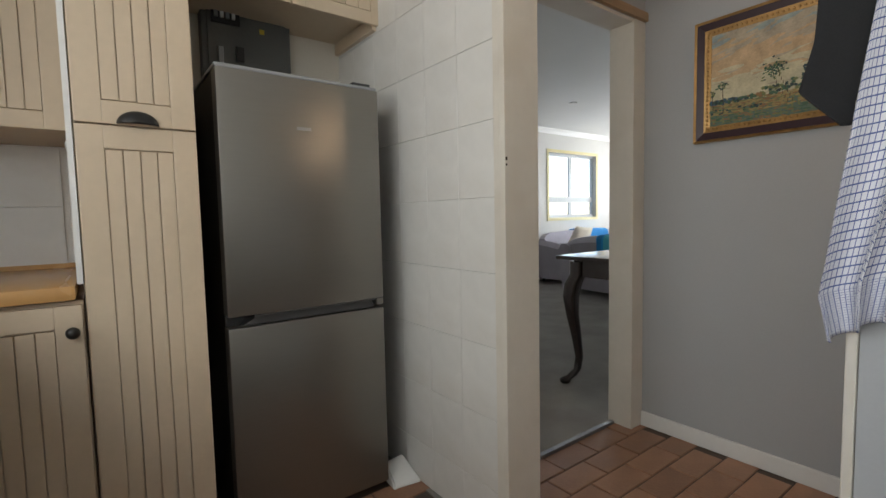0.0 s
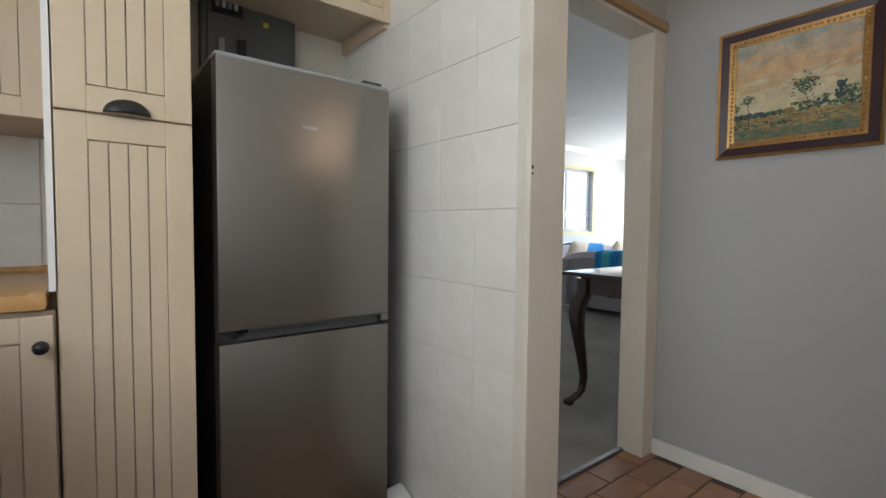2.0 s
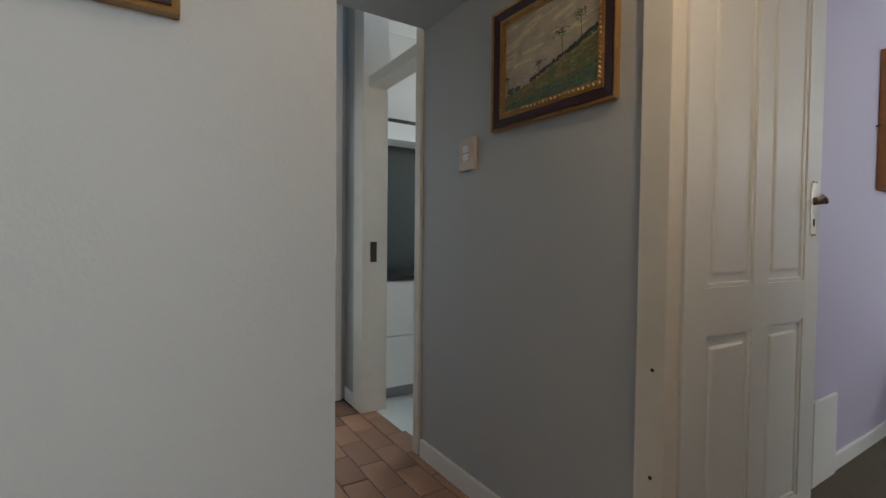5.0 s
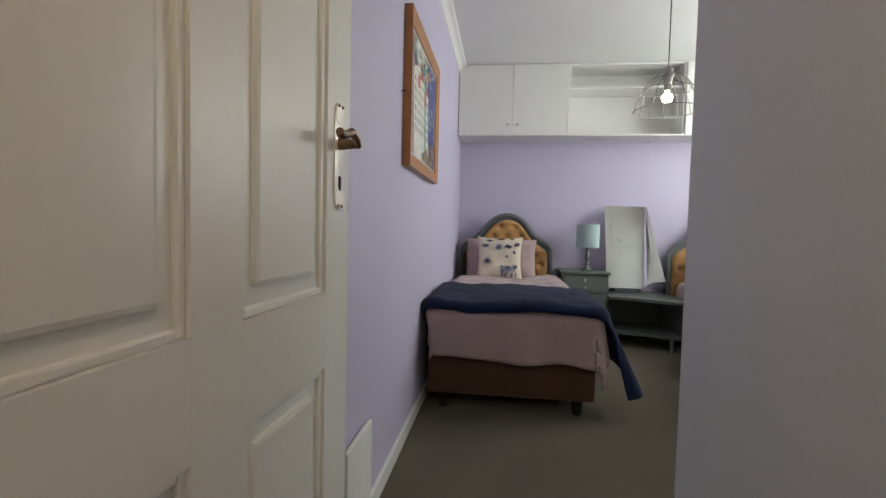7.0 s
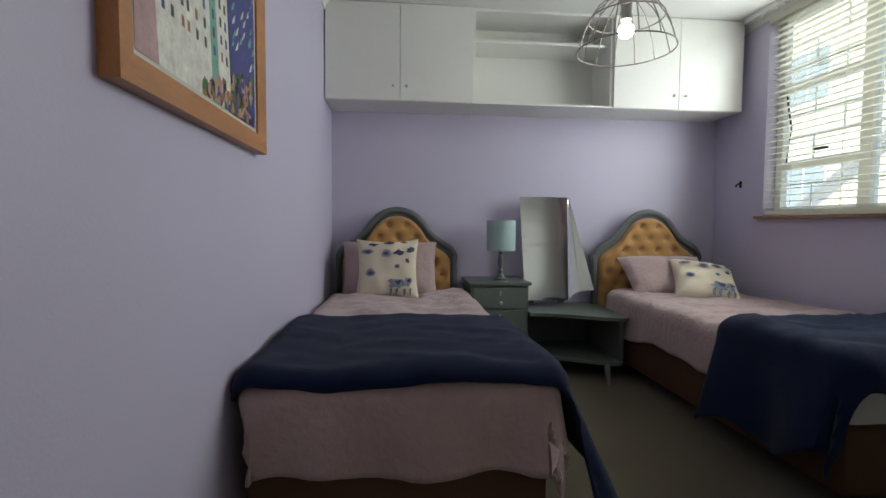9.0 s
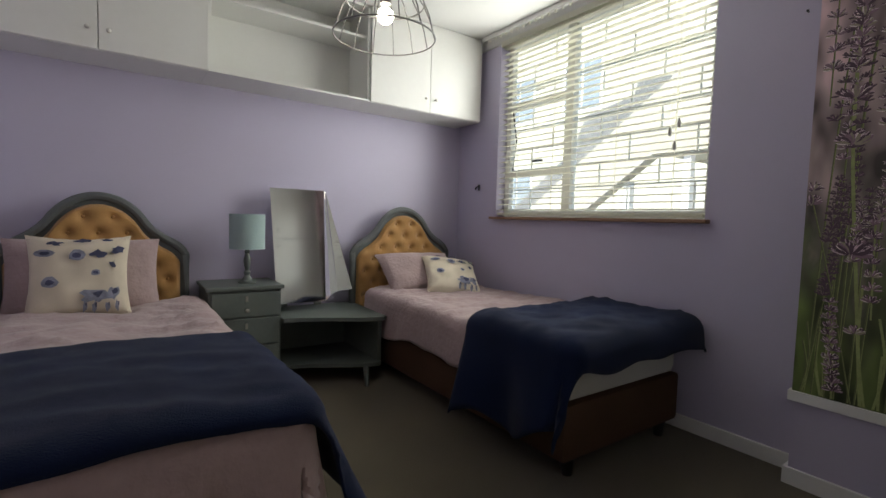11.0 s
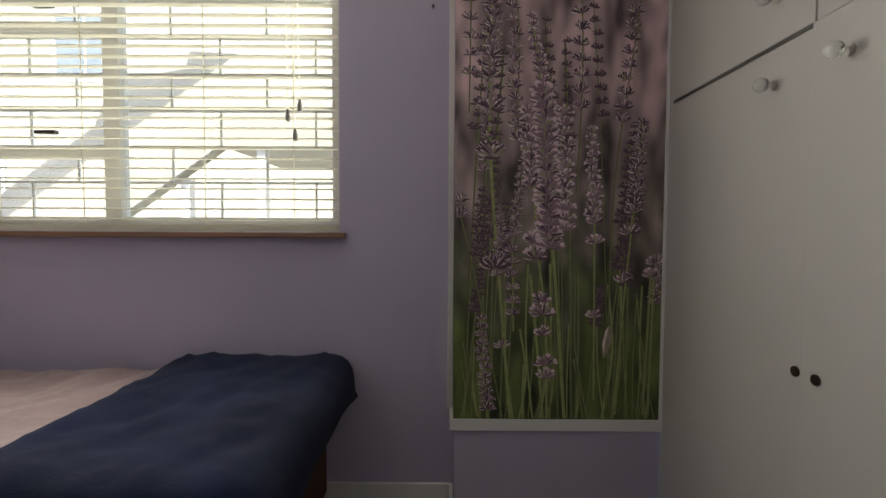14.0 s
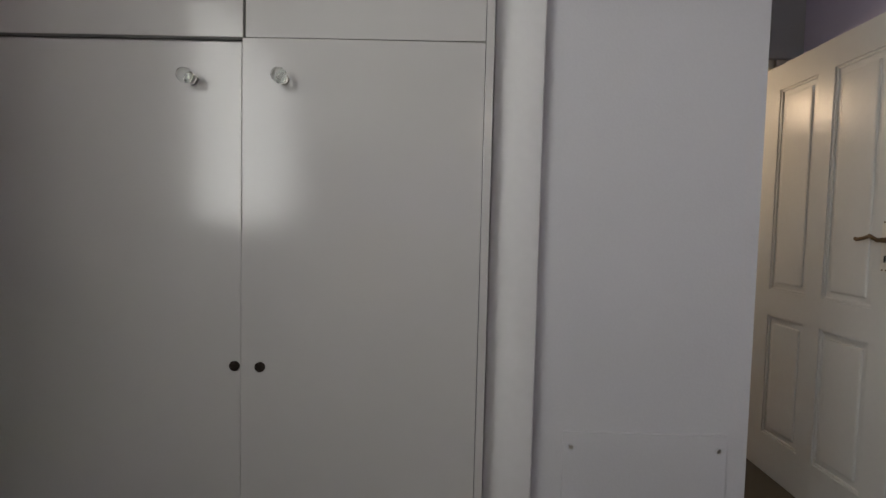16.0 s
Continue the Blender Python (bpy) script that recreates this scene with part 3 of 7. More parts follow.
def low_outline(inset=0.0):
    pts = [(-0.335, 5.87), (-0.335, 5.44 + inset)]
    for i in range(13):
        k = i / 12
        pts.append((-0.33 + (0.60 - inset) * k, 5.44 + inset - 0.22 * (k ** 2) * (3 - 2 * k) ** 0.9 * (1 if k < 0.97 else 0.97)))
    pts += [(0.29 - inset, 5.25 + inset), (0.30 - inset, 5.87)]
    return pts


def slab(points, z0, z1):
    bm = bmesh.new()
    a = [bm.verts.new((x, y, z0)) for x, y in points]
    b = [bm.verts.new((x, y, z1)) for x, y in points]
    bm.faces.new(a[::-1])
    bm.faces.new(b)
    for i in range(len(points)):
        j = (i + 1) % len(points)
        bm.faces.new((a[i], a[j], b[j], b[i]))
    return bm


part("low_top", slab(low_outline(), 0.425, 0.45), SLATE, dt)
part("low_shelf", slab(low_outline(0.02), 0.115, 0.14), SLATE, dt)
part("side_panel", boxes((0.245, 0.275, 5.28, 5.86, 0.141, 0.424)), SLATE, dt)
part("back_panel", boxes((-0.335, 0.244, 5.845, 5.86, 0.141, 0.424)), SLATE, dt)
for x, y, dx, dy in ((0.16, 5.27, -0.02, -0.06), (0.22, 5.80, 0.0, 0.03), (-0.70, 5.53, -0.02, -0.03), (-0.40, 5.53, 0.02, -0.03), (-0.70, 5.80, -0.02, 0.03)):
    part("leg", cyl(bmesh.new(), (x, y, 0.115), (x + dx, y + dy, 0), 0.022, 0.012), SLATE, dt)
part("mirror_support", boxes((0.0, 0.05, 5.83, 5.85, 0.451, 0.9), (-0.25, -0.2, 5.83, 5.85, 0.451, 0.9)), SLATE, dt)


def sheet(points, t):
    """A flat pane through points, t thick towards the wall."""
    bm = bmesh.new()
    a = [bm.verts.new(p) for p in points]
    b = [bm.verts.new((p[0], p[1] + t, p[2])) for p in points]
    bm.faces.new(a)
    bm.faces.new(b[::-1])
    for i in range(len(points)):
        j = (i + 1) % len(points)
        bm.faces.new((a[i], a[j], b[j], b[i]))
    return bm


mir = part("mirror", sheet([(-0.318, 5.66, 0.505), (0.018, 5.66, 0.505), (0.031, 5.762, 1.29), (-0.345, 5.762, 1.29)], 0.012), MIRROR, dt, "tall frameless mirror")
part("mirror_wing", sheet([(0.022, 5.66, 0.505), (0.05, 5.645, 0.545), (0.10, 5.635, 0.575), (0.205, 5.62, 0.585), (0.045, 5.757, 1.284), (0.035, 5.762, 1.288)], 0.012), MIRROR, dt, "angled mirror wing")

# lamp on the chest
tl = thing("table_lamp", (-0.515, 5.63, 0.666), "pale teal drum lamp on a turned grey base", "table lamp")
part("base", lathe(bmesh.new(), (-0.515, 5.63, 0.666), [(0.055, 0), (0.055, 0.012), (0.03, 0.022), (0.016, 0.05), (0.022, 0.07), (0.012, 0.085), (0.02, 0.12), (0.022, 0.15), (0.012, 0.19), (0.018, 0.2), (0.01, 0.215), (0.01, 0.26)]), SLATE, tl, "turned slate base", True)
bm = bmesh.new()
lathe(bm, (-0.515, 5.63, 0), [(0.106, 0.885), (0.106, 1.105), (0.103, 1.105), (0.103, 0.885)], 40)
part("shade", bm, SHADE, tl, "pale teal fabric shade", True)

# pendant with a wire cage
pl = thing("pendant_lamp", (-0.33, 4.16, 2.6), "white wire cage pendant lamp with a lit bulb", "pendant lamp")
part("ceiling_rose", lathe(bmesh.new(), (-0.33, 4.16, 2.555), [(0.02, 0), (0.045, 0.02), (0.05, 0.044)]), WHITE_TRIM, pl, smooth=True)
part("cord", cyl(bmesh.new(), (-0.33, 4.16, 2.06), (-0.33, 4.16, 2.56), 0.0035), BLACK, pl)
part("lamp_holder", lathe(bmesh.new(), (-0.33, 4.16, 1.93), [(0.02, 0), (0.024, 0.06), (0.035, 0.10), (0.03, 0.13), (0.008, 0.14)]), mat("grey_lamp_holder", (0.35, 0.34, 0.33), 0.5), pl, smooth=True)
part("bulb", ball(bmesh.new(), (-0.33, 4.16, 1.885), 0.033), BULB, pl, "lit white bulb", True)
cage = [(0.035, 2.03), (0.07, 2.02), (0.115, 1.985), (0.15, 1.935), (0.178, 1.875), (0.197, 1.805)]
WIRE = mat("grey_cage_wire", (0.22, 0.22, 0.21), 0.4, vary=0.05)
for i in range(14):
    a = 2 * math.pi * i / 14
    part("rib", tube(bmesh.new(), [(-0.33 + r * math.cos(a), 4.16 + r * math.sin(a), z) for r, z in cage], 0.0024, 5), WIRE, pl)
for r, z in (cage[0], cage[3], cage[5]):
    part("ring", tube(bmesh.new(), [(-0.33 + r * math.cos(2 * math.pi * k / 40), 4.16 + r * math.sin(2 * math.pi * k / 40), z) for k in range(40)], 0.003, 6, True), WIRE, pl)

# overhead cupboards
FY, CZ0, CZ1 = 5.55, 1.93, 2.598


def overhead(x0, x1, doors, label):
    c = thing("wall_cupboard", ((x0 + x1) / 2, 5.7, CZ0), label, "cupboard", "overhead cupboards")
    t = 0.018
    for pn, row in (("bottom_panel", (x0, x1, FY + 0.02, 5.9, CZ0, CZ0 + t)), ("top_panel", (x0, x1, FY + 0.02, 5.9, CZ1 - t, CZ1)), ("side_panel", (x0, x0 + t, FY + 0.02, 5.9, CZ0 + t, CZ1 - t)), ("side_panel", (x1 - t, x1, FY + 0.02, 5.9, CZ0 + t, CZ1 - t)), ("back_panel", (x0 + t, x1 - t, 5.888, 5.9, CZ0 + t, CZ1 - t))):
        part(pn, boxes(row), SATIN_WHITE, c)
    if doors:
        mid = (x0 + x1) / 2
        for a, b, kx in ((x0 + 0.002, mid - 0.002, mid - 0.045), (mid + 0.002, x1 - 0.002, mid + 0.045)):
            d = part("door", boxes((a, b, FY, FY + 0.018, CZ0 + 0.002, CZ1 - 0.004), bevel=0.002), SATIN_WHITE, c)
            part("knob", ball(cyl(bmesh.new(), (kx, FY, 2.03), (kx, FY - 0.018, 2.03), 0.005), (kx, FY - 0.02, 2.03), 0.012), CHROME, d, smooth=True)
    else:
        part("shelf", boxes((x0 + t, x1 - t, FY + 0.05, 5.888, 2.375, 2.393)), SATIN_WHITE, c)
        part("front_rail", boxes((x0, x1, FY + 0.004, FY + 0.02, CZ0, CZ0 + 0.014)), SATIN_WHITE, c)


overhead(-1.775, -0.751, True, "white two-door wall cupboard over the bed")
overhead(-0.749, 0.285, False, "open white wall shelf unit, empty")
overhead(0.287, 1.292, True, "white two-door wall cupboard over the window bed")

# window with blind, bars and sill
win = struct("window_1", boxes((1.44, 1.49, WY0, WY0 + 0.05, WZ0, WZ1), (1.44, 1.49, WY1 - 0.05, WY1, WZ0, WZ1), (1.44, 1.49, WY0 + 0.05, WY1 - 0.05, WZ0, WZ0 + 0.05), (1.44, 1.49, WY0 + 0.05, WY1 - 0.05, WZ1 - 0.05, WZ1), (1.435, 1.495, 4.70, 4.77, WZ0 + 0.05, WZ1 - 0.05), (1.44, 1.49, 4.77, WY1 - 0.05, 1.47, 1.51), (1.44, 1.49, 4.77, WY1 - 0.05, 2.02, 2.06)), WHITE_TRIM, "white steel window with side casements", "window")
for y0, y1, z0, z1 in ((WY0 + 0.05, 4.70, WZ0 + 0.05, WZ1 - 0.05), (4.77, WY1 - 0.05, WZ0 + 0.05, 1.47), (4.77, WY1 - 0.05, 1.51, 2.02), (4.77, WY1 - 0.05, 2.06, WZ1 - 0.05)):
    g = part("pane", boxes((1.463, 1.467, y0, y1, z0, z1)), GLASS, win)
    g.visible_shadow = False
for z, y in ((1.58, 5.03), (2.12, 5.03)):
    part("casement_handle", boxes((1.415, 1.44, y - 0.06, y + 0.03, z - 0.008, z + 0.008), bevel=0.003), BLACK, win)
part("casement_stay", tube(bmesh.new(), [(1.43, 5.28, 1.52), (1.43, 5.25, 1.75), (1.43, 5.30, 2.0)], 0.006), BLACK, win)
part("sill", boxes((1.30, 1.44, WY0 - 0.028, WY1 + 0.03, WZ0 - 0.022, WZ0 - 0.001), bevel=0.004), SILL_WOOD, win, "brown wooden window sill")
bars = thing("burglar_bars", (1.51, 4.55, WZ0), "white painted burglar bars in a brick pattern", "burglar bars")
BAR = mat("white_bar_paint", (0.8, 0.8, 0.76), 0.5, vary=0.06)
nb = 9
for k in range(nb):
    z = WZ0 + 0.06 + k * (WZ1 - WZ0 - 0.12) / (nb - 1)
    part("bar", boxes((1.503, 1.517, WY0, WY1, z - 0.005, z + 0.005)), BAR, bars)
    if k < nb - 1:
        dz = (WZ1 - WZ0 - 0.12) / (nb - 1)
        for q in range(4):
            y = WY0 + 0.14 + 0.22 * (k % 2) + q * 0.43
            if y < WY1 - 0.05:
                part("bar_tie", boxes((1.505, 1.515, y - 0.004, y + 0.004, z + 0.005, z + dz - 0.005)), BAR, bars)
bl = thing("venetian_blind", (1.37, 4.55, WZ1), "white venetian blind lowered with open slats", "blind")
part("headrail", boxes((1.335, 1.415, WY0 + 0.01, WY1 - 0.01, 2.50, 2.558), bevel=0.004), BLIND, bl)
slat_bm = bmesh.new()
prof = [(-0.023, -0.0035), (-0.012, 0.0), (0.0, 0.0015), (0.012, 0.0), (0.023, -0.0035)]
lo = [[slat_bm.verts.new((x, y, z)) for x, z in prof] for y in (WY0 + 0.015, WY1 - 0.015)]
hi = [[slat_bm.verts.new((x, y, z + 0.0024)) for x, z in prof] for y in (WY0 + 0.015, WY1 - 0.015)]
for g in (lo, hi):
    for i in range(4):
        slat_bm.faces.new((g[0][i], g[0][i + 1], g[1][i + 1], g[1][i]))
for q in (0, 4):
    slat_bm.faces.new((lo[0][q], lo[1][q], hi[1][q], hi[0][q]))
for e in (0, 1):
    for i in range(4):
        slat_bm.faces.new((lo[e][i], lo[e][i + 1], hi[e][i + 1], hi[e][i]))
first = None
nslat = 31
for k in range(nslat):
    z = 1.205 + k * (2.49 - 1.205) / (nslat - 1)
    if first is None:
        first = part("slat", slat_bm, BLIND, bl)
        ob = first
    else:
        ob = new("slat", first.data)
        ob.parent = bl
        ob.matrix_parent_inverse = first.matrix_parent_inverse
    ob.location = (1.378, 0, z)
    ob.rotation_euler = (0, radians(-5 + 1.5 * math.sin(k * 2.1)), 0)
part("bottom_rail", boxes((1.353, 1.403, WY0 + 0.012, WY1 - 0.012, 1.160, 1.182), bevel=0.004), BLIND, bl)
for y in (WY0 + 0.2, 4.3, 4.82, WY1 - 0.2):
    part("ladder_cord", boxes((1.3765, 1.3795, y - 0.0015, y + 0.0015, 1.182, 2.5)), BLIND, bl)
for y, z in ((3.93, 1.66), (3.88, 1.70), (3.90, 1.58)):
    cd = part("pull_cord", cyl(bmesh.new(), (1.335, y, z), (1.337, y + 0.01, 2.5), 0.0018, seg=6), BLIND, bl)
    part("tassel", lathe(bmesh.new(), (1.335, y, z - 0.05), [(0.009, 0), (0.011, 0.02), (0.005, 0.05)], 10), mat("grey_tassel", (0.3, 0.29, 0.27), 0.5), cd, smooth=True)

ct = thing("curtain_track", (1.28, 4.55, 2.56), "white plastic curtain track under the ceiling", "curtain track")
part("rail", boxes((1.262, 1.282, 3.45, 5.53, 2.562, 2.5985), bevel=0.003), WHITE_TRIM, ct)
for k in range(14):
    part("glider", boxes((1.266, 1.278, 4.62 + k * 0.062, 4.635 + k * 0.062, 2.545, 2.562), bevel=0.002), BLIND, ct)
hook = single("wall_hook", tube(tube(bmesh.new(), [(1.35, 5.60, 1.40), (1.325, 5.60, 1.40), (1.31, 5.60, 1.39), (1.305, 5.60, 1.375)], 0.006), [(1.345, 5.60, 1.37), (1.345, 5.60, 1.42)], 0.009), BLACK, "small black metal wall hook", "hook", smooth=True)

# mural on the pier
PETAL = [mat("mural_petal_%s" % n, c, 0.55, vary=0.25, big=30, fine=120, bump=0) for n, c in (("dark", (0.10, 0.06, 0.085)), ("mid", (0.27, 0.17, 0.22)), ("light", (0.72, 0.55, 0.62)), ("pale", (0.86, 0.76, 0.74)), ("calyx", (0.33, 0.29, 0.22)))]
STEM = [mat("mural_stem_%s" % n, c, 0.55, vary=0.25, big=30, fine=120, bump=0) for n, c in (("green", (0.31, 0.36, 0.14)), ("dull", (0.13, 0.15, 0.06)))]


def mural_ground():
    m = bpy.data.materials.new("mural_background")
    m.use_nodes = True
    n, l = m.node_tree.nodes, m.node_tree.links
    b = n["Principled BSDF"]
    b.inputs["Roughness"].default_value = 0.5
    co = n.new("ShaderNodeTexCoord")
    sep = n.new("ShaderNodeSeparateXYZ")
    l.new(co.outputs["Object"], sep.inputs[0])
    mp = n.new("ShaderNodeMapping")
    mp.inputs["Scale"].default_value = (6, 6, 2.4)
    l.new(co.outputs["Object"], mp.inputs[0])
    n1 = n.new("ShaderNodeTexNoise")
    n1.inputs["Scale"].default_value, n1.inputs["Detail"].default_value = 1.4, 3
    l.new(mp.outputs[0], n1.inputs["Vector"])
    ad = n.new("ShaderNodeMath")
    ad.operation = "MULTIPLY_ADD"
    ad.inputs[1].default_value = 1.3
    l.new(n1.outputs["Fac"], ad.inputs[0])
    l.new(sep.outputs["Z"], ad.inputs[2])
    rg = n.new("ShaderNodeMapRange")
    rg.inputs[1].default_value, rg.inputs[2].default_value = 0.8, 3.1
    l.new(ad.outputs[0], rg.inputs[0])
    rp = n.new("ShaderNodeValToRGB")
    e = rp.color_ramp.elements
    e[0].position, e[0].color = 0.0, (0.05, 0.07, 0.02, 1)
    e[1].position, e[1].color = 1.0, (0.56, 0.41, 0.44, 1)
    for p, c in ((0.2, (0.12, 0.165, 0.045, 1)), (0.36, (0.08, 0.085, 0.05, 1)), (0.52, (0.30, 0.24, 0.225, 1)), (0.72, (0.48, 0.35, 0.365, 1))):
        x = e.new(p)
        x.color = c
    l.new(rg.outputs[0], rp.inputs[0])
    n2 = n.new("ShaderNodeTexNoise")
    n2.inputs["Scale"].default_value, n2.inputs["Detail"].default_value = 2.0, 1
    l.new(mp.outputs[0], n2.inputs["Vector"])
    r2 = n.new("ShaderNodeMapRange")
    r2.inputs[1].default_value, r2.inputs[2].default_value = 0.3, 0.7
    r2.inputs[3].default_value, r2.inputs[4].default_value = 0.22, 1.75
    l.new(n2.outputs["Fac"], r2.inputs[0])
    vm = n.new("ShaderNodeVectorMath")
    vm.operation = "SCALE"
    l.new(rp.outputs[0], vm.inputs[0])
    l.new(r2.outputs[0], vm.inputs["Scale"])
    l.new(vm.outputs[0], b.inputs["Base Color"])
    return m


mu = thing("flower_mural", (1.2, 2.8, 0.42), "photo mural of purple lavender stems, white border", "mural")
MUR0, MUR1, MURZ = 2.425, 3.234, 0.415
part("print", boxes((1.203, 1.209, MUR0, 3.2385, MURZ, 2.598), (1.209, 1.348, 3.2355, 3.2385, MURZ, 2.598)), mural_ground(), mu, "blurred purple and green lavender field")
part("border", boxes((1.195, 1.2095, MUR0 - 0.04, 3.252, MURZ - 0.045, MURZ), (1.2095, 1.348, 3.2355, 3.252, MURZ - 0.045, MURZ), (1.195, 1.209, MUR0 - 0.04, MUR0, MURZ, 2.598), (1.315, 1.348, 3.2387, 3.262, MURZ, 2.598), bevel=0.002), WHITE_TRIM, mu, "white painted border strip")
rnd = random.Random(11)


def in_print(v, z):
    """Height and place along the pier, from the print's left and lower edge."""
    return min(max(MUR1 - v, MUR0 + 0.003), 3.232), min(max(MURZ + z, MURZ + 0.004), 2.594)


LAYER = [0.0]


def leaf(bm, v, z, a, length, width, mi, depth):
    """One printed petal or calyx that points along a: a dark body with a lit edge."""
    c, s_ = math.cos(a), math.sin(a)
    LAYER[0] += 0.0000003
    for outline, tone in (([(0, 0.12), (0.35, 0.46), (0.8, 0.40), (1, 0.05), (0.85, -0.38), (0.4, -0.5), (0, -0.12)], mi[0]), ([(0.1, 0.1), (0.4, 0.44), (0.82, 0.38), (1.0, 0.06), (0.75, 0.12), (0.4, 0.14)], mi[1])):
        LAYER[0] += 0.0000003
        vs = []
        for p, q in outline:
            y, h = in_print(v + p * length * c - q * width * s_, z + p * length * s_ + q * width * c)
            vs.append(bm.verts.new((1.2027 - depth - LAYER[0], y, h)))
        bm.faces.new(vs).material_index = tone


def whorl(bm, v, z, size, count, lit, depth):
    """A ring of calyces round a stem, opening upwards, with a few open petals."""
    tones = {2: ((1, 2), (1, 3), (0, 2), (4, 2), (1, 2)), 1: ((0, 2), (1, 2), (4, 3), (0, 3), (1, 3)), 0: ((0, 0), (0, 1), (0, 4))}[lit]
    size, count = size * 0.68, count + 2
    for k in range(count):
        a = radians(90 + (k / max(count - 1, 1) - 0.5) * 150 + rnd.uniform(-14, 14))
        r = size * rnd.uniform(0.72, 1.1)
        leaf(bm, v + 0.12 * size * math.cos(a), z + rnd.uniform(-0.12, 0.1) * size, a, r, r * rnd.uniform(0.30, 0.42), rnd.choice(tones), depth)
    for k in range(count // 2 + 1):
        a = radians(rnd.uniform(15, 165))
        leaf(bm, v + size * 0.75 * math.cos(a), z + size * 0.7 * math.sin(a), a + rnd.uniform(-0.9, 0.9), size * 0.38, size * 0.24, (2, 3) if lit == 2 else tones[0], depth)


def stalk(sb, line, width, tone, depth):
    """A printed stem through points of (v, z), smoothly bent, with a lit side."""
    pts = []
    for i in range(len(line) - 1):
        p0, p1, p2, p3 = line[max(i - 1, 0)], line[i], line[i + 1], line[min(i + 2, len(line) - 1)]
        for k in range(6):
            t = k / 6
            pts.append(tuple(0.5 * (2 * p1[c] + (p2[c] - p0[c]) * t + (2 * p0[c] - 5 * p1[c] + 4 * p2[c] - p3[c]) * t * t + (3 * p1[c] - p0[c] - 3 * p2[c] + p3[c]) * t ** 3) for c in (0, 1)))
    pts.append(line[-1])
    for off, w, mi, up in ((0.0, width, tone, 0.0), (width * 0.3, width * 0.28, 0 if tone == 1 else tone, 0.00005)):
        rows = []
        for v, z in pts:
            a, b = in_print(v + off - w / 2, z), in_print(v + off + w / 2, z)
            rows.append([sb.verts.new((1.2027 - depth - up, y, h)) for y, h in (a, b)])
        for p, q in zip(rows, rows[1:]):
            sb.faces.new((p[0], p[1], q[1], q[0])).material_index = mi


heads, stems = bmesh.new(), bmesh.new()


def spike(line, width, tone, whorls, lit, depth):
    """A lavender spike: a stem and rows of (v, z, size, count)."""
    stalk(stems, line, width, tone, depth)
    for v, z, size, count in whorls:
        whorl(heads, v, z, size, count, lit, depth + 0.0001)


def row_of(v0, z0, v1, z1, n, s0, s1, count):
    n = int(n * 1.5)
    return [(v0 + (v1 - v0) * k / (n - 1) + rnd.uniform(-0.006, 0.006), z0 + (z1 - z0) * k / (n - 1), s0 + (s1 - s0) * k / (n - 1), count) for k in range(n)]


# dim spikes far back, out of focus
for k in range(24):
    v, top = rnd.uniform(0.02, 0.79), rnd.uniform(0.5, 1.7)
    lean = rnd.uniform(-0.05, 0.05)
    spike([(v + lean, 0.0), (v, top * 0.6), (v - lean, top)], rnd.uniform(0.004, 0.009), 1, row_of(v, top * 0.72, v - lean, top, 7, 0.042, 0.03, 5), 0 if k % 3 else 1, 0.0001)
# the sharp spikes in front
spike([(0.47, 0.9), (0.485, 1.45), (0.45, 2.15)], 0.006, 1, row_of(0.485, 1.22, 0.45, 2.12, 11, 0.055, 0.045, 7), 1, 0.0006)
spike([(0.60, 0.05), (0.615, 0.9), (0.70, 1.6), (0.73, 2.1)], 0.006, 1, row_of(0.64, 1.17, 0.73, 2.1, 13, 0.052, 0.045, 7), 1, 0.0006)
spike([(0.05, 1.2), (0.06, 2.1)], 0.006, 1, row_of(0.05, 1.35, 0.06, 2.1, 8, 0.05, 0.045, 6), 1, 0.0006)
spike([(0.13, 0.0), (0.12, 0.2), (0.10, 0.40)], 0.008, 0, row_of(0.13, 0.04, 0.10, 0.40, 8, 0.048, 0.036, 7), 1, 0.0009)
spike([(0.22, 0.0), (0.17, 0.58), (0.135, 1.02), (0.13, 1.5), (0.155, 2.16)], 0.012, 0, row_of(0.132, 1.34, 0.155, 2.15, 15, 0.058, 0.045, 9) + [(0.13, 1.22, 0.075, 12), (0.133, 1.04, 0.085, 14), (0.155, 0.60, 0.09, 8), (0.185, 0.29, 0.05, 6)], 1, 0.0011)
spike([(0.23, 0.35), (0.22, 0.75)], 0.006, 0, row_of(0.23, 0.42, 0.215, 0.72, 5, 0.045, 0.04, 6), 1, 0.0010)
spike([(0.23, 1.1), (0.24, 1.5), (0.20, 1.85)], 0.006, 1, row_of(0.235, 1.1, 0.205, 1.85, 11, 0.05, 0.04, 7), 1, 0.0010)
spike([(0.365, 0.0), (0.355, 0.4), (0.32, 0.68), (0.305, 0.95)], 0.009, 0, [(0.36, 0.17, 0.06, 10), (0.358, 0.22, 0.065, 12), (0.345, 0.34, 0.055, 8), (0.34, 0.42, 0.075, 13), (0.335, 0.47, 0.06, 9), (0.31, 0.64, 0.075, 11), (0.305, 0.70, 0.07, 10)], 2, 0.0013)
spike([(0.435, 0.0), (0.40, 0.45), (0.37, 0.80), (0.345, 1.15), (0.29, 1.56)], 0.013, 0, row_of(0.365, 0.68, 0.335, 1.28, 14, 0.082, 0.07, 12) + row_of(0.33, 1.32, 0.285, 1.56, 6, 0.05, 0.035, 8) + row_of(0.43, 0.75, 0.42, 1.2, 8, 0.055, 0.05, 7) + row_of(0.29, 0.92, 0.27, 1.2, 6, 0.055, 0.05, 7), 2, 0.0015)
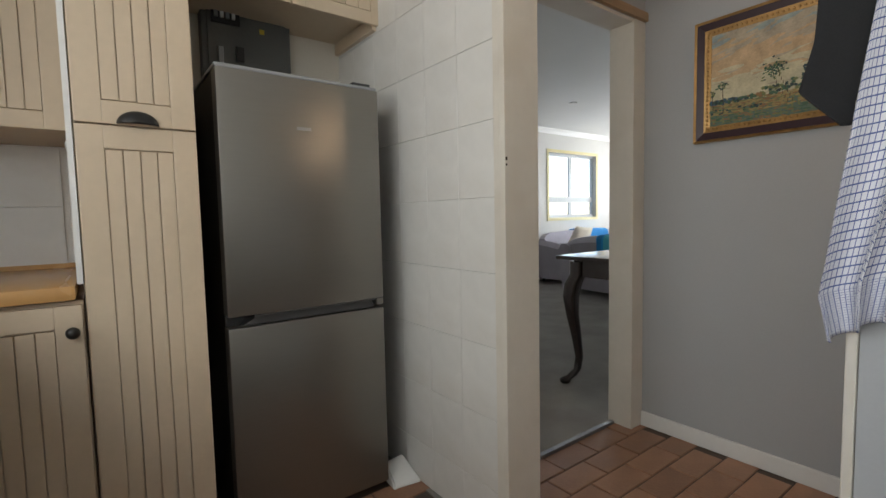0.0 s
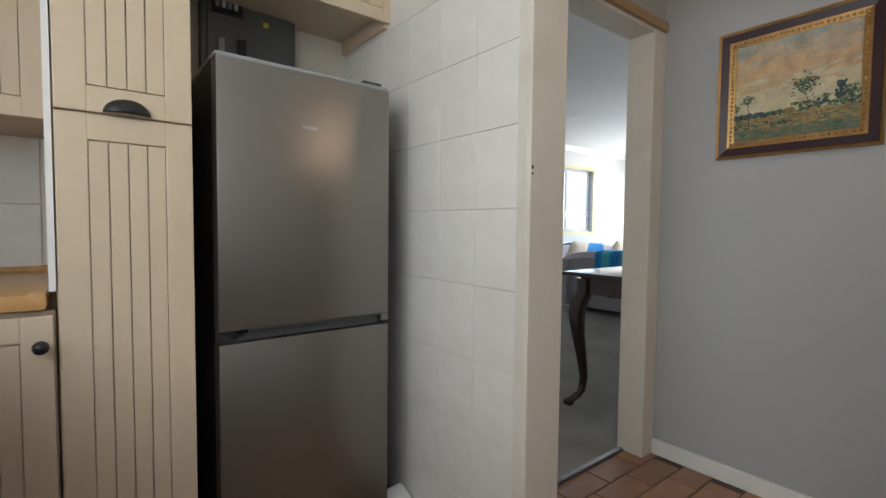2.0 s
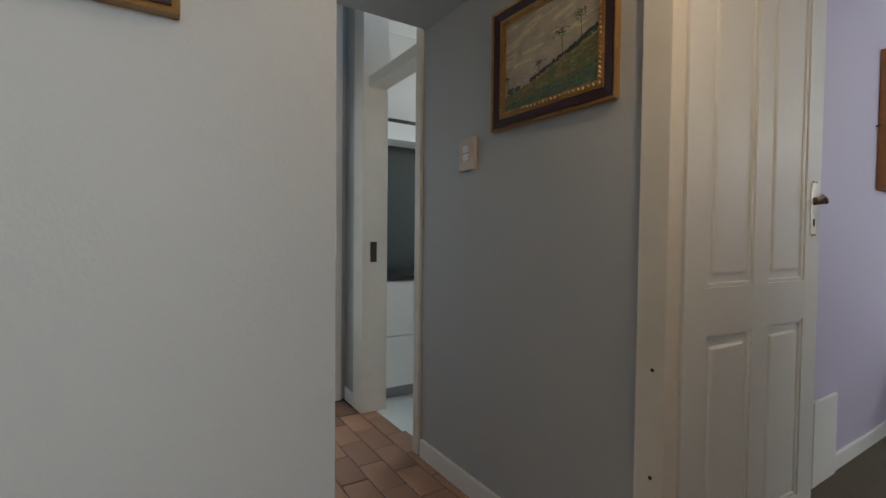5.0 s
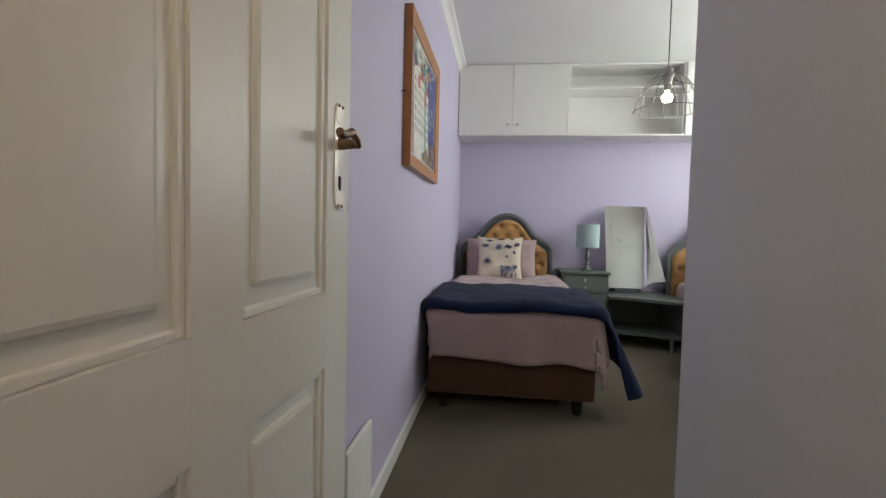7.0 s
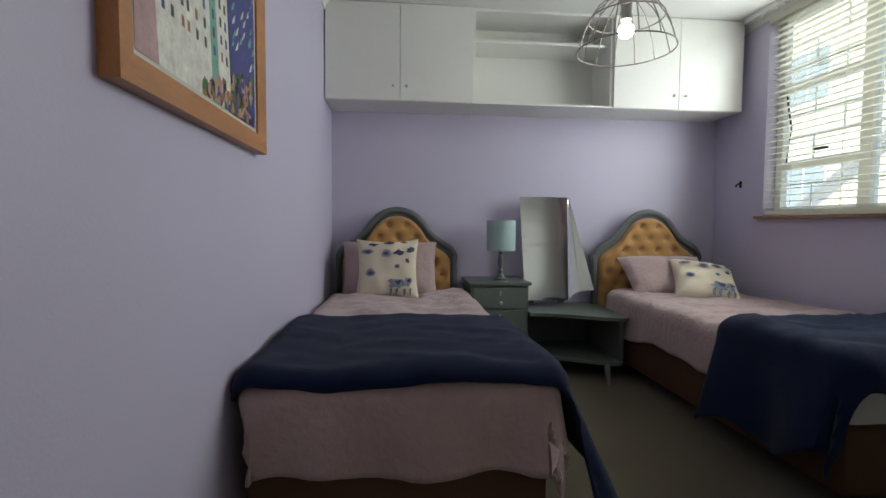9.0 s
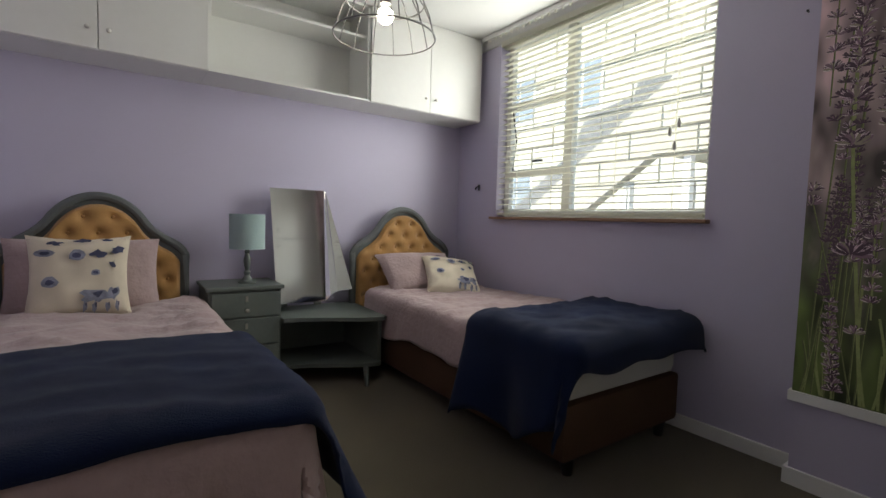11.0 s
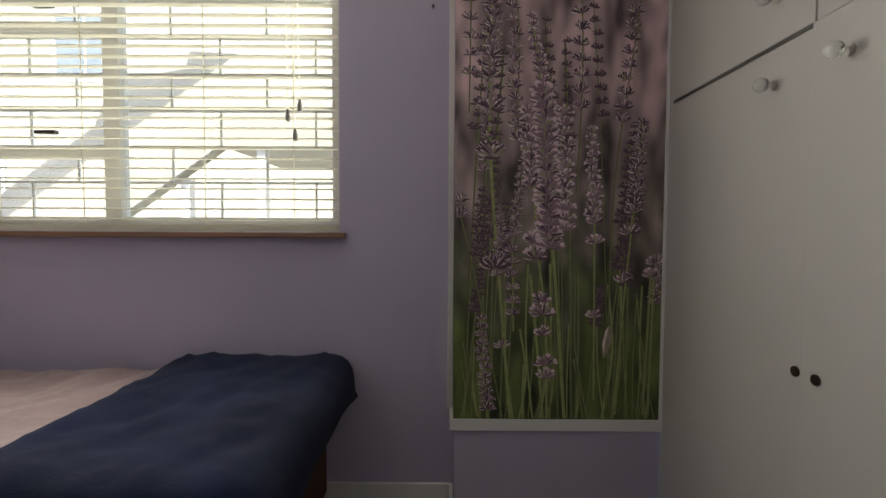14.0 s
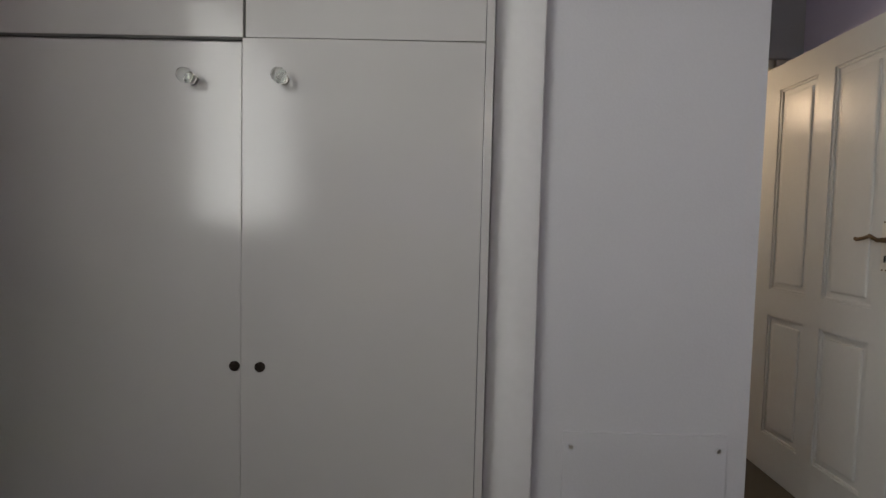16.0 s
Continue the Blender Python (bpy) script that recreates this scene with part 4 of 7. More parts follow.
spike([(0.55, 0.08), (0.545, 0.5), (0.54, 0.8), (0.525, 1.13)], 0.008, 0, row_of(0.54, 0.78, 0.525, 1.13, 8, 0.055, 0.036, 8) + [(0.545, 0.70, 0.055, 9), (0.545, 0.41, 0.05, 7)], 2, 0.0012)
spike([(0.635, 0.02), (0.66, 0.45), (0.685, 0.75), (0.72, 1.16)], 0.008, 0, row_of(0.69, 0.82, 0.72, 1.16, 8, 0.055, 0.038, 8) + [(0.68, 0.74, 0.06, 9), (0.655, 0.55, 0.06, 8)], 1, 0.0012)
for v in (0.0, 0.02):
    spike([(0.745 + v, 0.02), (0.765 + v * 0.6, 0.58)], 0.009, 0, [(0.765, 0.57, 0.055, 9), (0.775, 0.62, 0.05, 9)], 2, 0.0010)
spike([(0.19, 0.0), (0.09, 0.5), (0.015, 0.82)], 0.006, 1, [(0.015, 0.80, 0.06, 8), (0.02, 0.86, 0.05, 7)], 1, 0.0008)
for k in range(34):
    v, top = rnd.uniform(0.03, 0.79), rnd.uniform(0.2, 0.62)
    stalk(stems, [(v + rnd.uniform(-0.04, 0.04), 0.0), (v, top * 0.5), (v + rnd.uniform(-0.03, 0.03), top)], rnd.uniform(0.005, 0.011), k % 2, 0.00005 + 0.000005 * k)
leaf(heads, 0.585, 0.25, radians(80), 0.13, 0.035, (4, 3), 0.0010)
tagged(part("printed_stem", stems, STEM, mu, "printed green stems"), kind="stuff")
tagged(part("printed_blossom", heads, PETAL, mu, "printed purple flower heads"), kind="stuff")

# built-in cupboard
bc = thing("built_in_cupboard", (0.55, 2.1, 0), "glossy white built-in cupboard with glass knobs", "cupboard")
for pn, row in (("side_panel", (-0.1302, -0.1095, 1.75, 2.4185, 0, 2.598)), ("side_panel", (1.165, 1.208, 1.75, 2.415, 0, 2.598)), ("back_panel", (-0.11, 1.165, 1.75, 1.77, 0, 2.598)), ("shelf", (-0.11, 1.165, 1.77, 2.39, 1.635, 1.655)), ("plinth", (-0.11, 1.165, 1.77, 2.39, 0, 0.05))):
    part(pn, boxes(row, bevel=0.002), GLOSS_WHITE, bc)
for x0, x1, z0, z1, kx, kz in ((-0.108, 0.4945, 0.03, 1.6496, 0.39, 1.548), (0.4960, 1.162, 0.03, 1.640, 0.62, 1.545), (-0.108, 0.488, 1.652, 2.595, 0.385, 1.775), (0.494, 1.162, 1.652, 2.595, 0.617, 1.766)):
    ajar = Matrix.Translation((x0, 2.40, 0)) @ Matrix.Rotation(radians(0.4 if x0 < 0 and z0 < 1 else 0.0), 4, "Z") @ Matrix.Translation((-x0, -2.40, 0))

    def fit(bm):
        bmesh.ops.transform(bm, matrix=ajar, verts=bm.verts[:])
        return bm

    d = part("door", fit(boxes((x0, x1, 2.40, 2.42, z0, z1), bevel=0.002)), GLOSS_WHITE, bc)
    part("knob", fit(ball(cyl(bmesh.new(), (kx, 2.42, kz), (kx, 2.445, kz), 0.007), (kx, 2.456, kz), 0.0195)), CLEAR, d, "clear glass knob", True)
    part("knob_rose", fit(cyl(bmesh.new(), (kx, 2.42, kz), (kx, 2.426, kz), 0.013)), CHROME, d)
    if z0 < 1:
        lx = 0.445 if x0 < 0 else 0.512
        part("lock", fit(cyl(cyl(bmesh.new(), (lx, 2.42, 0.825), (lx, 2.424, 0.825), 0.013, seg=20), (lx, 2.42, 0.825), (lx, 2.4255, 0.825), 0.008)), BRONZE, d, "dark bronze lock")
struct("trim_pilaster", boxes((-0.27, -0.131, 1.75, 2.375, 0, 2.598), bevel=0.03), WHITE_TRIM, "white boxed-in pipe beside the cupboard", "trim", True)
ap = thing("access_panel", (-0.58, 2.335, 0.3), "flush white service panel screwed to the wall", "access panel")
part("plate", boxes((-0.803, -0.355, 2.331, 2.337, 0.06, 0.642), bevel=0.001), PALE_GREY, ap)
for x in (-0.78, -0.378):
    for z in (0.60, 0.10):
        part("screw", cyl(bmesh.new(), (x, 2.337, z), (x, 2.3395, z), 0.006, seg=12), CHROME, ap)


# panelled doors
PLATE = mat("worn_cream_metal", (0.74, 0.71, 0.64), 0.35, metal=0.25, vary=0.1, big=20, fine=60, bump=0.05, dirt=((0.25, 0.2, 0.15), 30, 0.4))
def panel_door(name, hinge, angle, width, height, label, handle_side=1, material=WHITE_DOOR):
    """A four-panel door. Along its width from the hinge, turned about the upright axis."""
    m = Matrix.Translation(hinge) @ Matrix.Rotation(radians(angle), 4, "Z")
    d = thing(name, hinge, label, "door")
    t = 0.038

    def put(pname, bm, material, parent, lab="", smooth=False):
        bmesh.ops.transform(bm, matrix=m, verts=bm.verts[:])
        return part(pname, bm, material, parent, lab, smooth)

    st, mid = 0.105, width / 2
    rails = ((0.005, 0.20), (0.795, 0.925), (height - 0.125, height))
    bm = bmesh.new()
    for a, b in ((0, st), (mid - 0.045, mid + 0.045), (width - st, width)):
        box(bm, a, b, 0, t, 0.005, height)
    for a, b in ((st, mid - 0.045), (mid + 0.045, width - st)):
        for z0, z1 in rails:
            box(bm, a, b, 0.0002, t - 0.0002, z0, z1)
    put("leaf", bm, material, d)
    for a, b in ((st, mid - 0.045), (mid + 0.045, width - st)):
        for z0, z1 in ((0.20, 0.795), (0.925, height - 0.125)):
            bm = bmesh.new()
            box(bm, a, b, 0.012, t - 0.012, z0, z1)
            box(bm, a + 0.035, b - 0.035, 0.004, t - 0.004, z0 + 0.035, z1 - 0.035, bevel=0.0075)
            for q0, q1 in ((a, a + 0.012), (b - 0.012, b)):
                box(bm, q0, q1, 0.005, t - 0.005, z0, z1, bevel=0.003)
            for q0, q1 in ((z0, z0 + 0.012), (z1 - 0.012, z1)):
                box(bm, a + 0.012, b - 0.012, 0.005, t - 0.005, q0, q1, bevel=0.003)
            put("panel", bm, material, d)
    hx = width - 0.058
    for side in (-1, 1):
        y = -0.003 if side < 0 else t + 0.003
        bm = bmesh.new()
        box(bm, hx - 0.02, hx + 0.02, min(y, y - side * 0.006), max(y, y - side * 0.006) + 0.001, 1.088, 1.238, bevel=0.002)
        for zc in (1.088, 1.238):
            cyl(bm, (hx, y - side * 0.003, zc), (hx, y + side * 0.0012, zc), 0.019, seg=20)
        put("handle_plate", bm, PLATE, d, "worn cream metal plate", True)
        put("keyhole", boxes((hx - 0.003, hx + 0.003, y - 0.002 + side * 0.001, y + 0.002 + side * 0.001, 1.103, 1.128)), BLACK, d)
        bm = bmesh.new()
        cyl(bm, (hx, y, 1.185), (hx, y + side * 0.03, 1.185), 0.0105, 0.008, 14)
        curve = [(hx + 0.004, y + side * 0.032, 1.183), (hx - 0.012, y + side * 0.036, 1.191), (hx - 0.03, y + side * 0.034, 1.2), (hx - 0.055, y + side * 0.033, 1.191), (hx - 0.082, y + side * 0.035, 1.185), (hx - 0.092, y + side * 0.036, 1.189)]
        for a, b in zip(curve, curve[1:]):
            cyl(bm, a, b, 0.0075, 0.0068, 10)
        for z in (1.075, 1.251):
            for dx in (-0.008, 0.008):
                cyl(bm, (hx + dx, y, z), (hx + dx, y + side * 0.0035, z), 0.003, seg=8)
        put("lever", bm, BRASS, d, "worn brown brass lever", True)
    return d


panel_door("door_1", (-1.641, 1.150, 0), 88.6, 0.787, 2.03, "open white four-panel bedroom door with lever handle")
df1 = struct("door_frame_1", boxes((-1.729, -1.6475, 1.082, 1.146, 0, 2.08), (-1.729, -1.66, 1.146, 1.185, 0, 2.08), (-0.86, -0.78, 1.082, 1.215, 0, 2.08), (-1.6475, -0.86, 1.082, 1.185, 2.035, 2.08), bevel=0.003), CREAM_TRIM, "cream painted door frame", "door frame")
for z in (0.44, 0.72):
    part("screw", cyl(bmesh.new(), (-1.68, 1.083, z), (-1.68, 1.0795, z), 0.005, seg=10), BRONZE, df1)
single("wall_nail", cyl(cyl(bmesh.new(), (-1.781, 3.072, 1.63), (-1.762, 3.072, 1.632), 0.003, seg=8), (-1.763, 3.072, 1.632), (-1.760, 3.072, 1.632), 0.006, seg=10), BLACK, "small dark nail in the lilac wall", "nail")
single("wall_nail", cyl(cyl(bmesh.new(), (1.351, 3.328, 2.08), (1.335, 3.328, 2.082), 0.003, seg=8), (1.336, 3.328, 2.082), (1.333, 3.328, 2.082), 0.006, seg=10), BLACK, "small dark nail beside the mural", "nail")
wb = single("skirting_offcut", boxes((-1.775, -1.757, 2.36, 2.62, 0.0, 0.37), bevel=0.006), WHITE_TRIM, "white board standing against the lilac wall", "board")

# picture with a pine frame
pic = thing("framed_picture", (-1.76, 3.55, 1.3), "colourful print in a honey pine frame", "picture")
PY0, PY1, PZ0, PZ1 = 3.11, 3.985, 1.315, 2.02


def frame_around(parent, axis, at0, at1, u0, u1, z0, z1, w, material, name="frame"):
    """Four mitred mouldings on a wall."""
    corners = [(u0, z0), (u1, z0), (u1, z1), (u0, z1)]
    inner = [(u0 + w, z0 + w), (u1 - w, z0 + w), (u1 - w, z1 - w), (u0 + w, z1 - w)]
    for i in range(4):
        j = (i + 1) % 4
        bm = bmesh.new()
        quad = [corners[i], corners[j], inner[j], inner[i]]
        lip = at0 + (at1 - at0) * 0.7
        def spot(a, u, z):
            return (a, u, z) if axis == "x" else (u, a, z)
        a = [bm.verts.new(spot(at0, u, z)) for u, z in quad]
        b = [bm.verts.new(spot(at1 if k in (0, 1) else lip, u, z)) for k, (u, z) in enumerate(quad)]
        bm.faces.new(a)
        bm.faces.new(b)
        for k in range(4):
            q = (k + 1) % 4
            bm.faces.new((a[k], a[q], b[q], b[k]))
        part(name, bm, material, parent)


frame_around(pic, "x", -1.779, -1.742, PY0, PY1, PZ0, PZ1, 0.062, PINE)
part("mount", boxes((-1.779, -1.760, PY0 + 0.06, PY1 - 0.06, PZ0 + 0.06, PZ1 - 0.06)), mat("cream_mount", (0.62, 0.60, 0.55), 0.6, vary=0.06), pic)
PRINT = [mat("picture_ink_%d" % i, c, 0.4, vary=0.3, big=25, fine=90, bump=0.02) for i, c in enumerate(((0.70, 0.69, 0.62), (0.035, 0.045, 0.22), (0.05, 0.14, 0.04), (0.28, 0.13, 0.05), (0.42, 0.27, 0.27), (0.02, 0.02, 0.025), (0.16, 0.38, 0.30), (0.45, 0.24, 0.08), (0.05, 0.07, 0.30), (0.42, 0.07, 0.04)))]
bm = bmesh.new()
rnd = random.Random(21)
ya, yb, za, zb = PY0 + 0.075, PY1 - 0.075, PZ0 + 0.075, PZ1 - 0.075


def daub(u, z, ru, rz, mi, n=9, rough=0.4):
    vs = []
    for k in range(n):
        a, q = 2 * math.pi * k / n, 1 - rough * rnd.random()
        vs.append(bm.verts.new((-1.7575 + rnd.random() * 0.0015, min(max(u + ru * q * math.cos(a), ya), yb), min(max(z + rz * q * math.sin(a), za), zb))))
    bm.faces.new(vs).material_index = mi


W, H = yb - ya, zb - za
STEP = [0.0]


def patch(points, mi):
    """A flat painted shape in the print, points in shares of its width and height."""
    STEP[0] += 0.000012
    bm.faces.new([bm.verts.new((-1.7595 + STEP[0], ya + W * min(max(u, 0), 1), za + H * min(max(z, 0), 1))) for u, z in points]).material_index = mi


# tall whitewashed houses that lean, dark window rows, a night sky and a garden at the foot
patch([(0.66, 0.0), (1, 0.0), (1, 1), (0.60, 1)], 1)
for i in range(60):
    u, z = rnd.uniform(0.7, 0.98), rnd.uniform(0.3, 0.98)
    patch([(u, z), (u + 0.03, z + 0.02), (u + 0.045, z + 0.07), (u + 0.02, z + 0.045)], rnd.choice((8, 8, 8, 0, 6)))
for u0, u1, top, tone in ((0.0, 0.14, 1.0, 4), (0.12, 0.27, 0.78, 0), (0.25, 0.36, 1.0, 0), (0.34, 0.52, 0.72, 0), (0.50, 0.60, 0.92, 6), (0.57, 0.70, 0.66, 0)):
    lean = 0.05
    patch([(u0 + 0.004, 0), (u1, 0), (u1 - lean, top), (u0 - lean, top)], tone)
    patch([(u1 - 0.008, 0), (u1 + 0.004, 0), (u1 - lean + 0.004, top), (u1 - lean - 0.008, top)], 5)
    patch([(u0 - lean, top), (u1 - lean, top), ((u0 + u1) / 2 - lean, top + 0.10)], rnd.choice((9, 3, 1)))
    for k in range(int(top * 9)):
        z = 0.22 + k * 0.082
        if z < top - 0.08:
            for q in (0.25, 0.62):
                c = u0 + (u1 - u0) * q - lean * z / top
                patch([(c, z), (c + 0.020, z), (c + 0.017, z + 0.045), (c - 0.002, z + 0.045)], rnd.choice((5, 5, 1, 3)))
for u, z, mi in ((0.08, 0.74, 1), (0.22, 0.60, 9), (0.40, 0.78, 1), (0.47, 0.52, 9), (0.62, 0.80, 9)):
    patch([(u, z), (u + 0.08, z + 0.03), (u + 0.075, z + 0.14), (u - 0.005, z + 0.10)], mi)
for i in range(40):
    u, z = rnd.uniform(0.0, 0.66), rnd.uniform(0.82, 0.98)
    daub(ya + W * u, za + H * z, 0.018, 0.026, rnd.choice((2, 6, 7, 0, 2)), 6)
for i in range(90):
    k = rnd.uniform(0.42, 1.0)
    daub(ya + W * k, za + H * rnd.uniform(0, 0.02 + 0.46 * (k - 0.36)), 0.02, 0.026, rnd.choice((2, 2, 3, 7, 7, 4, 5, 1)), 7)
part("print", bm, PRINT, pic, "bright white, navy and green street scene")

# skirtings and cornices
def trims(name, rows, material, label, category, bevel=0.004):
    return struct(name, boxes(*rows, bevel=bevel), material, label, category)


trims("baseboard_bedroom", [(-1.78, -1.764, 1.21, 5.9, 0, 0.072), (1.334, 1.35, 3.25, 5.9, 0, 0.075), (-0.855, -0.36, 2.33, 2.345, 0, 0.0745), (-1.764, 1.334, 5.884, 5.9, 0, 0.07), (1.213, 1.348, 3.236, 3.252, 0, 0.075), (1.194, 1.2095, 2.43, 3.252, 0, 0.075)], WHITE_TRIM, "white painted bedroom skirting", "skirting")


def cove(name, runs, material, label):
    """A concave cornice: runs of start, end and the way out of the wall."""
    bm = bmesh.new()
    for p, q, out in runs:
        p, q, out = Vector(p), Vector(q), Vector(out)
        prof = [(0, -0.075), (0.012, -0.07), (0.018, -0.045), (0.035, -0.022), (0.062, -0.012), (0.068, 0.0), (0, 0)]
        a = [bm.verts.new(p + out * u + Vector((0, 0, z))) for u, z in prof]
        b = [bm.verts.new(q + out * u + Vector((0, 0, z))) for u, z in prof]
        bm.faces.new(a)
        bm.faces.new(b[::-1])
        for i in range(len(prof)):
            j = (i + 1) % len(prof)
            bm.faces.new((a[i], a[j], b[j], b[i]))
    return struct(name, bm, material, label, "cornice")


cove("trim_cornice", [((-1.78, 1.2, 2.5985), (-1.78, 5.55, 2.5985), (1, 0, 0)), ((1.35, 3.24, 2.5985), (1.35, 5.9, 2.5985), (-1, 0, 0))], WHITE_TRIM, "white moulded bedroom cornice")

# outside the bedroom window: white stair flight and block wall
st = thing("outdoor_staircase", (3.6, 4.5, -0.25), "sunlit cream outdoor staircase with a landing on posts", "staircase")
RENDER_CREAM = mat("cream_outdoor_render", (0.38, 0.37, 0.31), 0.9, vary=0.08, big=2, fine=50, bump=0.3)


def upright_slab(points, x0, x1):
    """A solid with an outline of (y, z), between two upright planes."""
    bm = bmesh.new()
    a = [bm.verts.new((x0, y, z)) for y, z in points]
    b = [bm.verts.new((x1, y, z)) for y, z in points]
    bm.faces.new(a)
    bm.faces.new(b[::-1])
    for i in range(len(points)):
        j = (i + 1) % len(points)
        bm.faces.new((a[i], a[j], b[j], b[i]))
    return bm


part("flight", upright_slab([(8.85, -0.25), (7.95, -0.25), (5.03, 1.80), (3.0, 1.80), (3.0, 3.9), (4.87, 2.50)], 3.0, 3.14), RENDER_CREAM, st, "cream rendered flight and landing")
# added strip draws the grey line of the flight's shaded underside
part("edge_strip", tube(bmesh.new(), [(2.995, 7.9, -0.22), (2.995, 5.03, 1.795)], 0.012, 6), STUCCO, st, "grey strip that stands for the flight's shaded underside")
part("soffit", upright_slab([(7.95, -0.25), (5.03, 1.80), (5.03, 1.86), (8.05, -0.25)], 3.141, 3.149), RENDER_CREAM, st)
part("landing_slab", boxes((3.145, 4.3, 3.0, 5.0, 1.80, 1.98)), RENDER_CREAM, st)
# inner wall and steps: shade is put into their dark colour
part("inner_wall", upright_slab([(8.9, -0.2), (4.9, 2.49), (4.93, 2.56), (5.32, 2.58), (5.36, 2.44), (5.95, 2.34), (6.1, 1.98), (8.9, 0.0)], 3.15, 3.21), SHADED_CONCRETE, st, "inner wall of the stair, shade put into its dark grey")
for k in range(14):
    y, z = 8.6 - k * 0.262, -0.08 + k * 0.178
    part("step", boxes((3.215, 3.26, y - 0.29, y, z - 0.04, z)), SHADED_CONCRETE, st)
for y in (4.05, 4.72, 5.32):
    part("post", boxes((3.05, 3.13, y - 0.035, y + 0.035, -0.25, 1.799 if y < 5.03 else 1.56)), WHITE_TRIM, st)
nb_ = thing("neighbouring_block", (7, 5, -0.25), "pale neighbouring block with small windows", "building")
part("wall", boxes((6.6, 7.0, -1.0, 18.0, -0.25, 8.5)), RENDER_CREAM, nb_)
PANE_D = mat("dim_window_pane", (0.16, 0.19, 0.22), 0.15, vary=0.1)
for y in (8.8, 10.6, 12.4, 14.2):
    for z in (1.2, 3.4):
        w_ = part("window", boxes((6.585, 6.599, y - 0.5, y + 0.5, z, z + 1.1)), WHITE_TRIM, nb_)
        part("pane", boxes((6.575, 6.584, y - 0.44, y - 0.02, z + 0.06, z + 1.04), (6.575, 6.584, y + 0.02, y + 0.44, z + 0.06, z + 1.04)), PANE_D, w_)


# ---- kitchen ----
CREAM = mat("cream_cabinet_paint", (0.61, 0.495, 0.36), 0.42, vary=0.07, big=2, fine=50, bump=0.04, dirt=((0.42, 0.32, 0.21), 6, 0.18))
WORKTOP = mat("honey_wood_worktop", (0.56, 0.315, 0.12), 0.26, vary=0.10, big=1.2, fine=14, bump=0.0, stretch=(4, 0.35, 4))
STEEL = mat("brushed_steel_fridge", (0.252, 0.238, 0.217), 0.33, metal=0.85, vary=0.05, big=1.5, fine=260, bump=0.03, stretch=(0.05, 1, 1))
FRIDGE_SIDE = mat("dark_grey_fridge_side", (0.05, 0.05, 0.05), 0.5, vary=0.1, fine=60)
APPLIANCE = mat("white_appliance_enamel", (0.76, 0.77, 0.77), 0.22, vary=0.03, fine=30, bump=0.01)
APPL_GREY = mat("grey_appliance_plastic", (0.30, 0.31, 0.32), 0.3, vary=0.08)
DARK_GLASS = mat("dark_door_glass", (0.02, 0.022, 0.025), 0.08, vary=0.1, bump=0)
DB_GREY = mat("dark_grey_metal_box", (0.10, 0.105, 0.10), 0.5, vary=0.1, fine=60)
YELLOW = mat("yellow_warning_sticker", (0.6, 0.45, 0.05), 0.5)


def spot(axis, a, u, z):
    return (u, a, z) if axis == "y" else (a, u, z)


def face_box(bm, axis, a0, a1, u0, u1, z0, z1, bevel=0.0):
    if axis == "y":
        return box(bm, u0, u1, min(a0, a1), max(a0, a1), z0, z1, bevel)
    return box(bm, min(a0, a1), max(a0, a1), u0, u1, z0, z1, bevel)


def beaded_door(parent, axis, a, out, u0, u1, z0, z1, slats=4, margin=0.058, knob=None, cup=None):
    """A cabinet door with a field of upright boards; out is +1 or -1, the way it faces."""
    t = 0.02 * out
    m = margin
    d = part("door", face_box(bmesh.new(), axis, a, a + t * 0.45, u0 + m - 0.002, u1 - m + 0.002, z0 + m - 0.002, z1 - m + 0.002), CREAM, parent)
    for p0, p1 in ((u0, u0 + m), (u1 - m, u1)):
        part("stile", face_box(bmesh.new(), axis, a, a + t, p0, p1, z0, z1, 0.003), CREAM, d)
    for p0, p1 in ((z0, z0 + m), (z1 - m, z1)):
        part("rail", face_box(bmesh.new(), axis, a, a + t * 0.995, u0 + m - 0.001, u1 - m + 0.001, p0, p1, 0.003), CREAM, d)
    w = (u1 - u0 - 2 * m) / slats
    for i in range(slats):
        p = u0 + m + i * w
        part("board", face_box(bmesh.new(), axis, a + t * 0.46, a + t * 0.88, p + 0.0013, p + w - 0.0013, z0 + m + 0.003, z1 - m - 0.003, 0.0011), CREAM, d)
    if knob:
        ku, kz = knob
        bm = cyl(bmesh.new(), spot(axis, a + t, ku, kz), spot(axis, a + t + 0.022 * out, ku, kz), 0.007, seg=12)
        ball(bm, spot(axis, a + t + 0.026 * out, ku, kz), 0.016)
        part("knob", bm, BLACK, d, "black knob", True)
    if cup:
        ku, kz = cup
        bm = bmesh.new()
        rings = []
        for i in range(7):
            ph = i / 6 * math.pi / 2
            rings.append([bm.verts.new(spot(axis, a + t + out * 0.024 * math.sin(ph), ku + 0.046 * math.cos(ph * 0.85) * math.cos(math.pi * k / 14), kz + 0.034 * math.cos(ph) * math.sin(math.pi * k / 14))) for k in range(15)])
        for g, h in zip(rings, rings[1:]):
            for k in range(14):
                bm.faces.new((g[k], g[k + 1], h[k + 1], h[k]))
        ob = part("cup_handle", bm, BLACK, d, "black cup handle", True)
        thick(ob, 0.003)
    return d


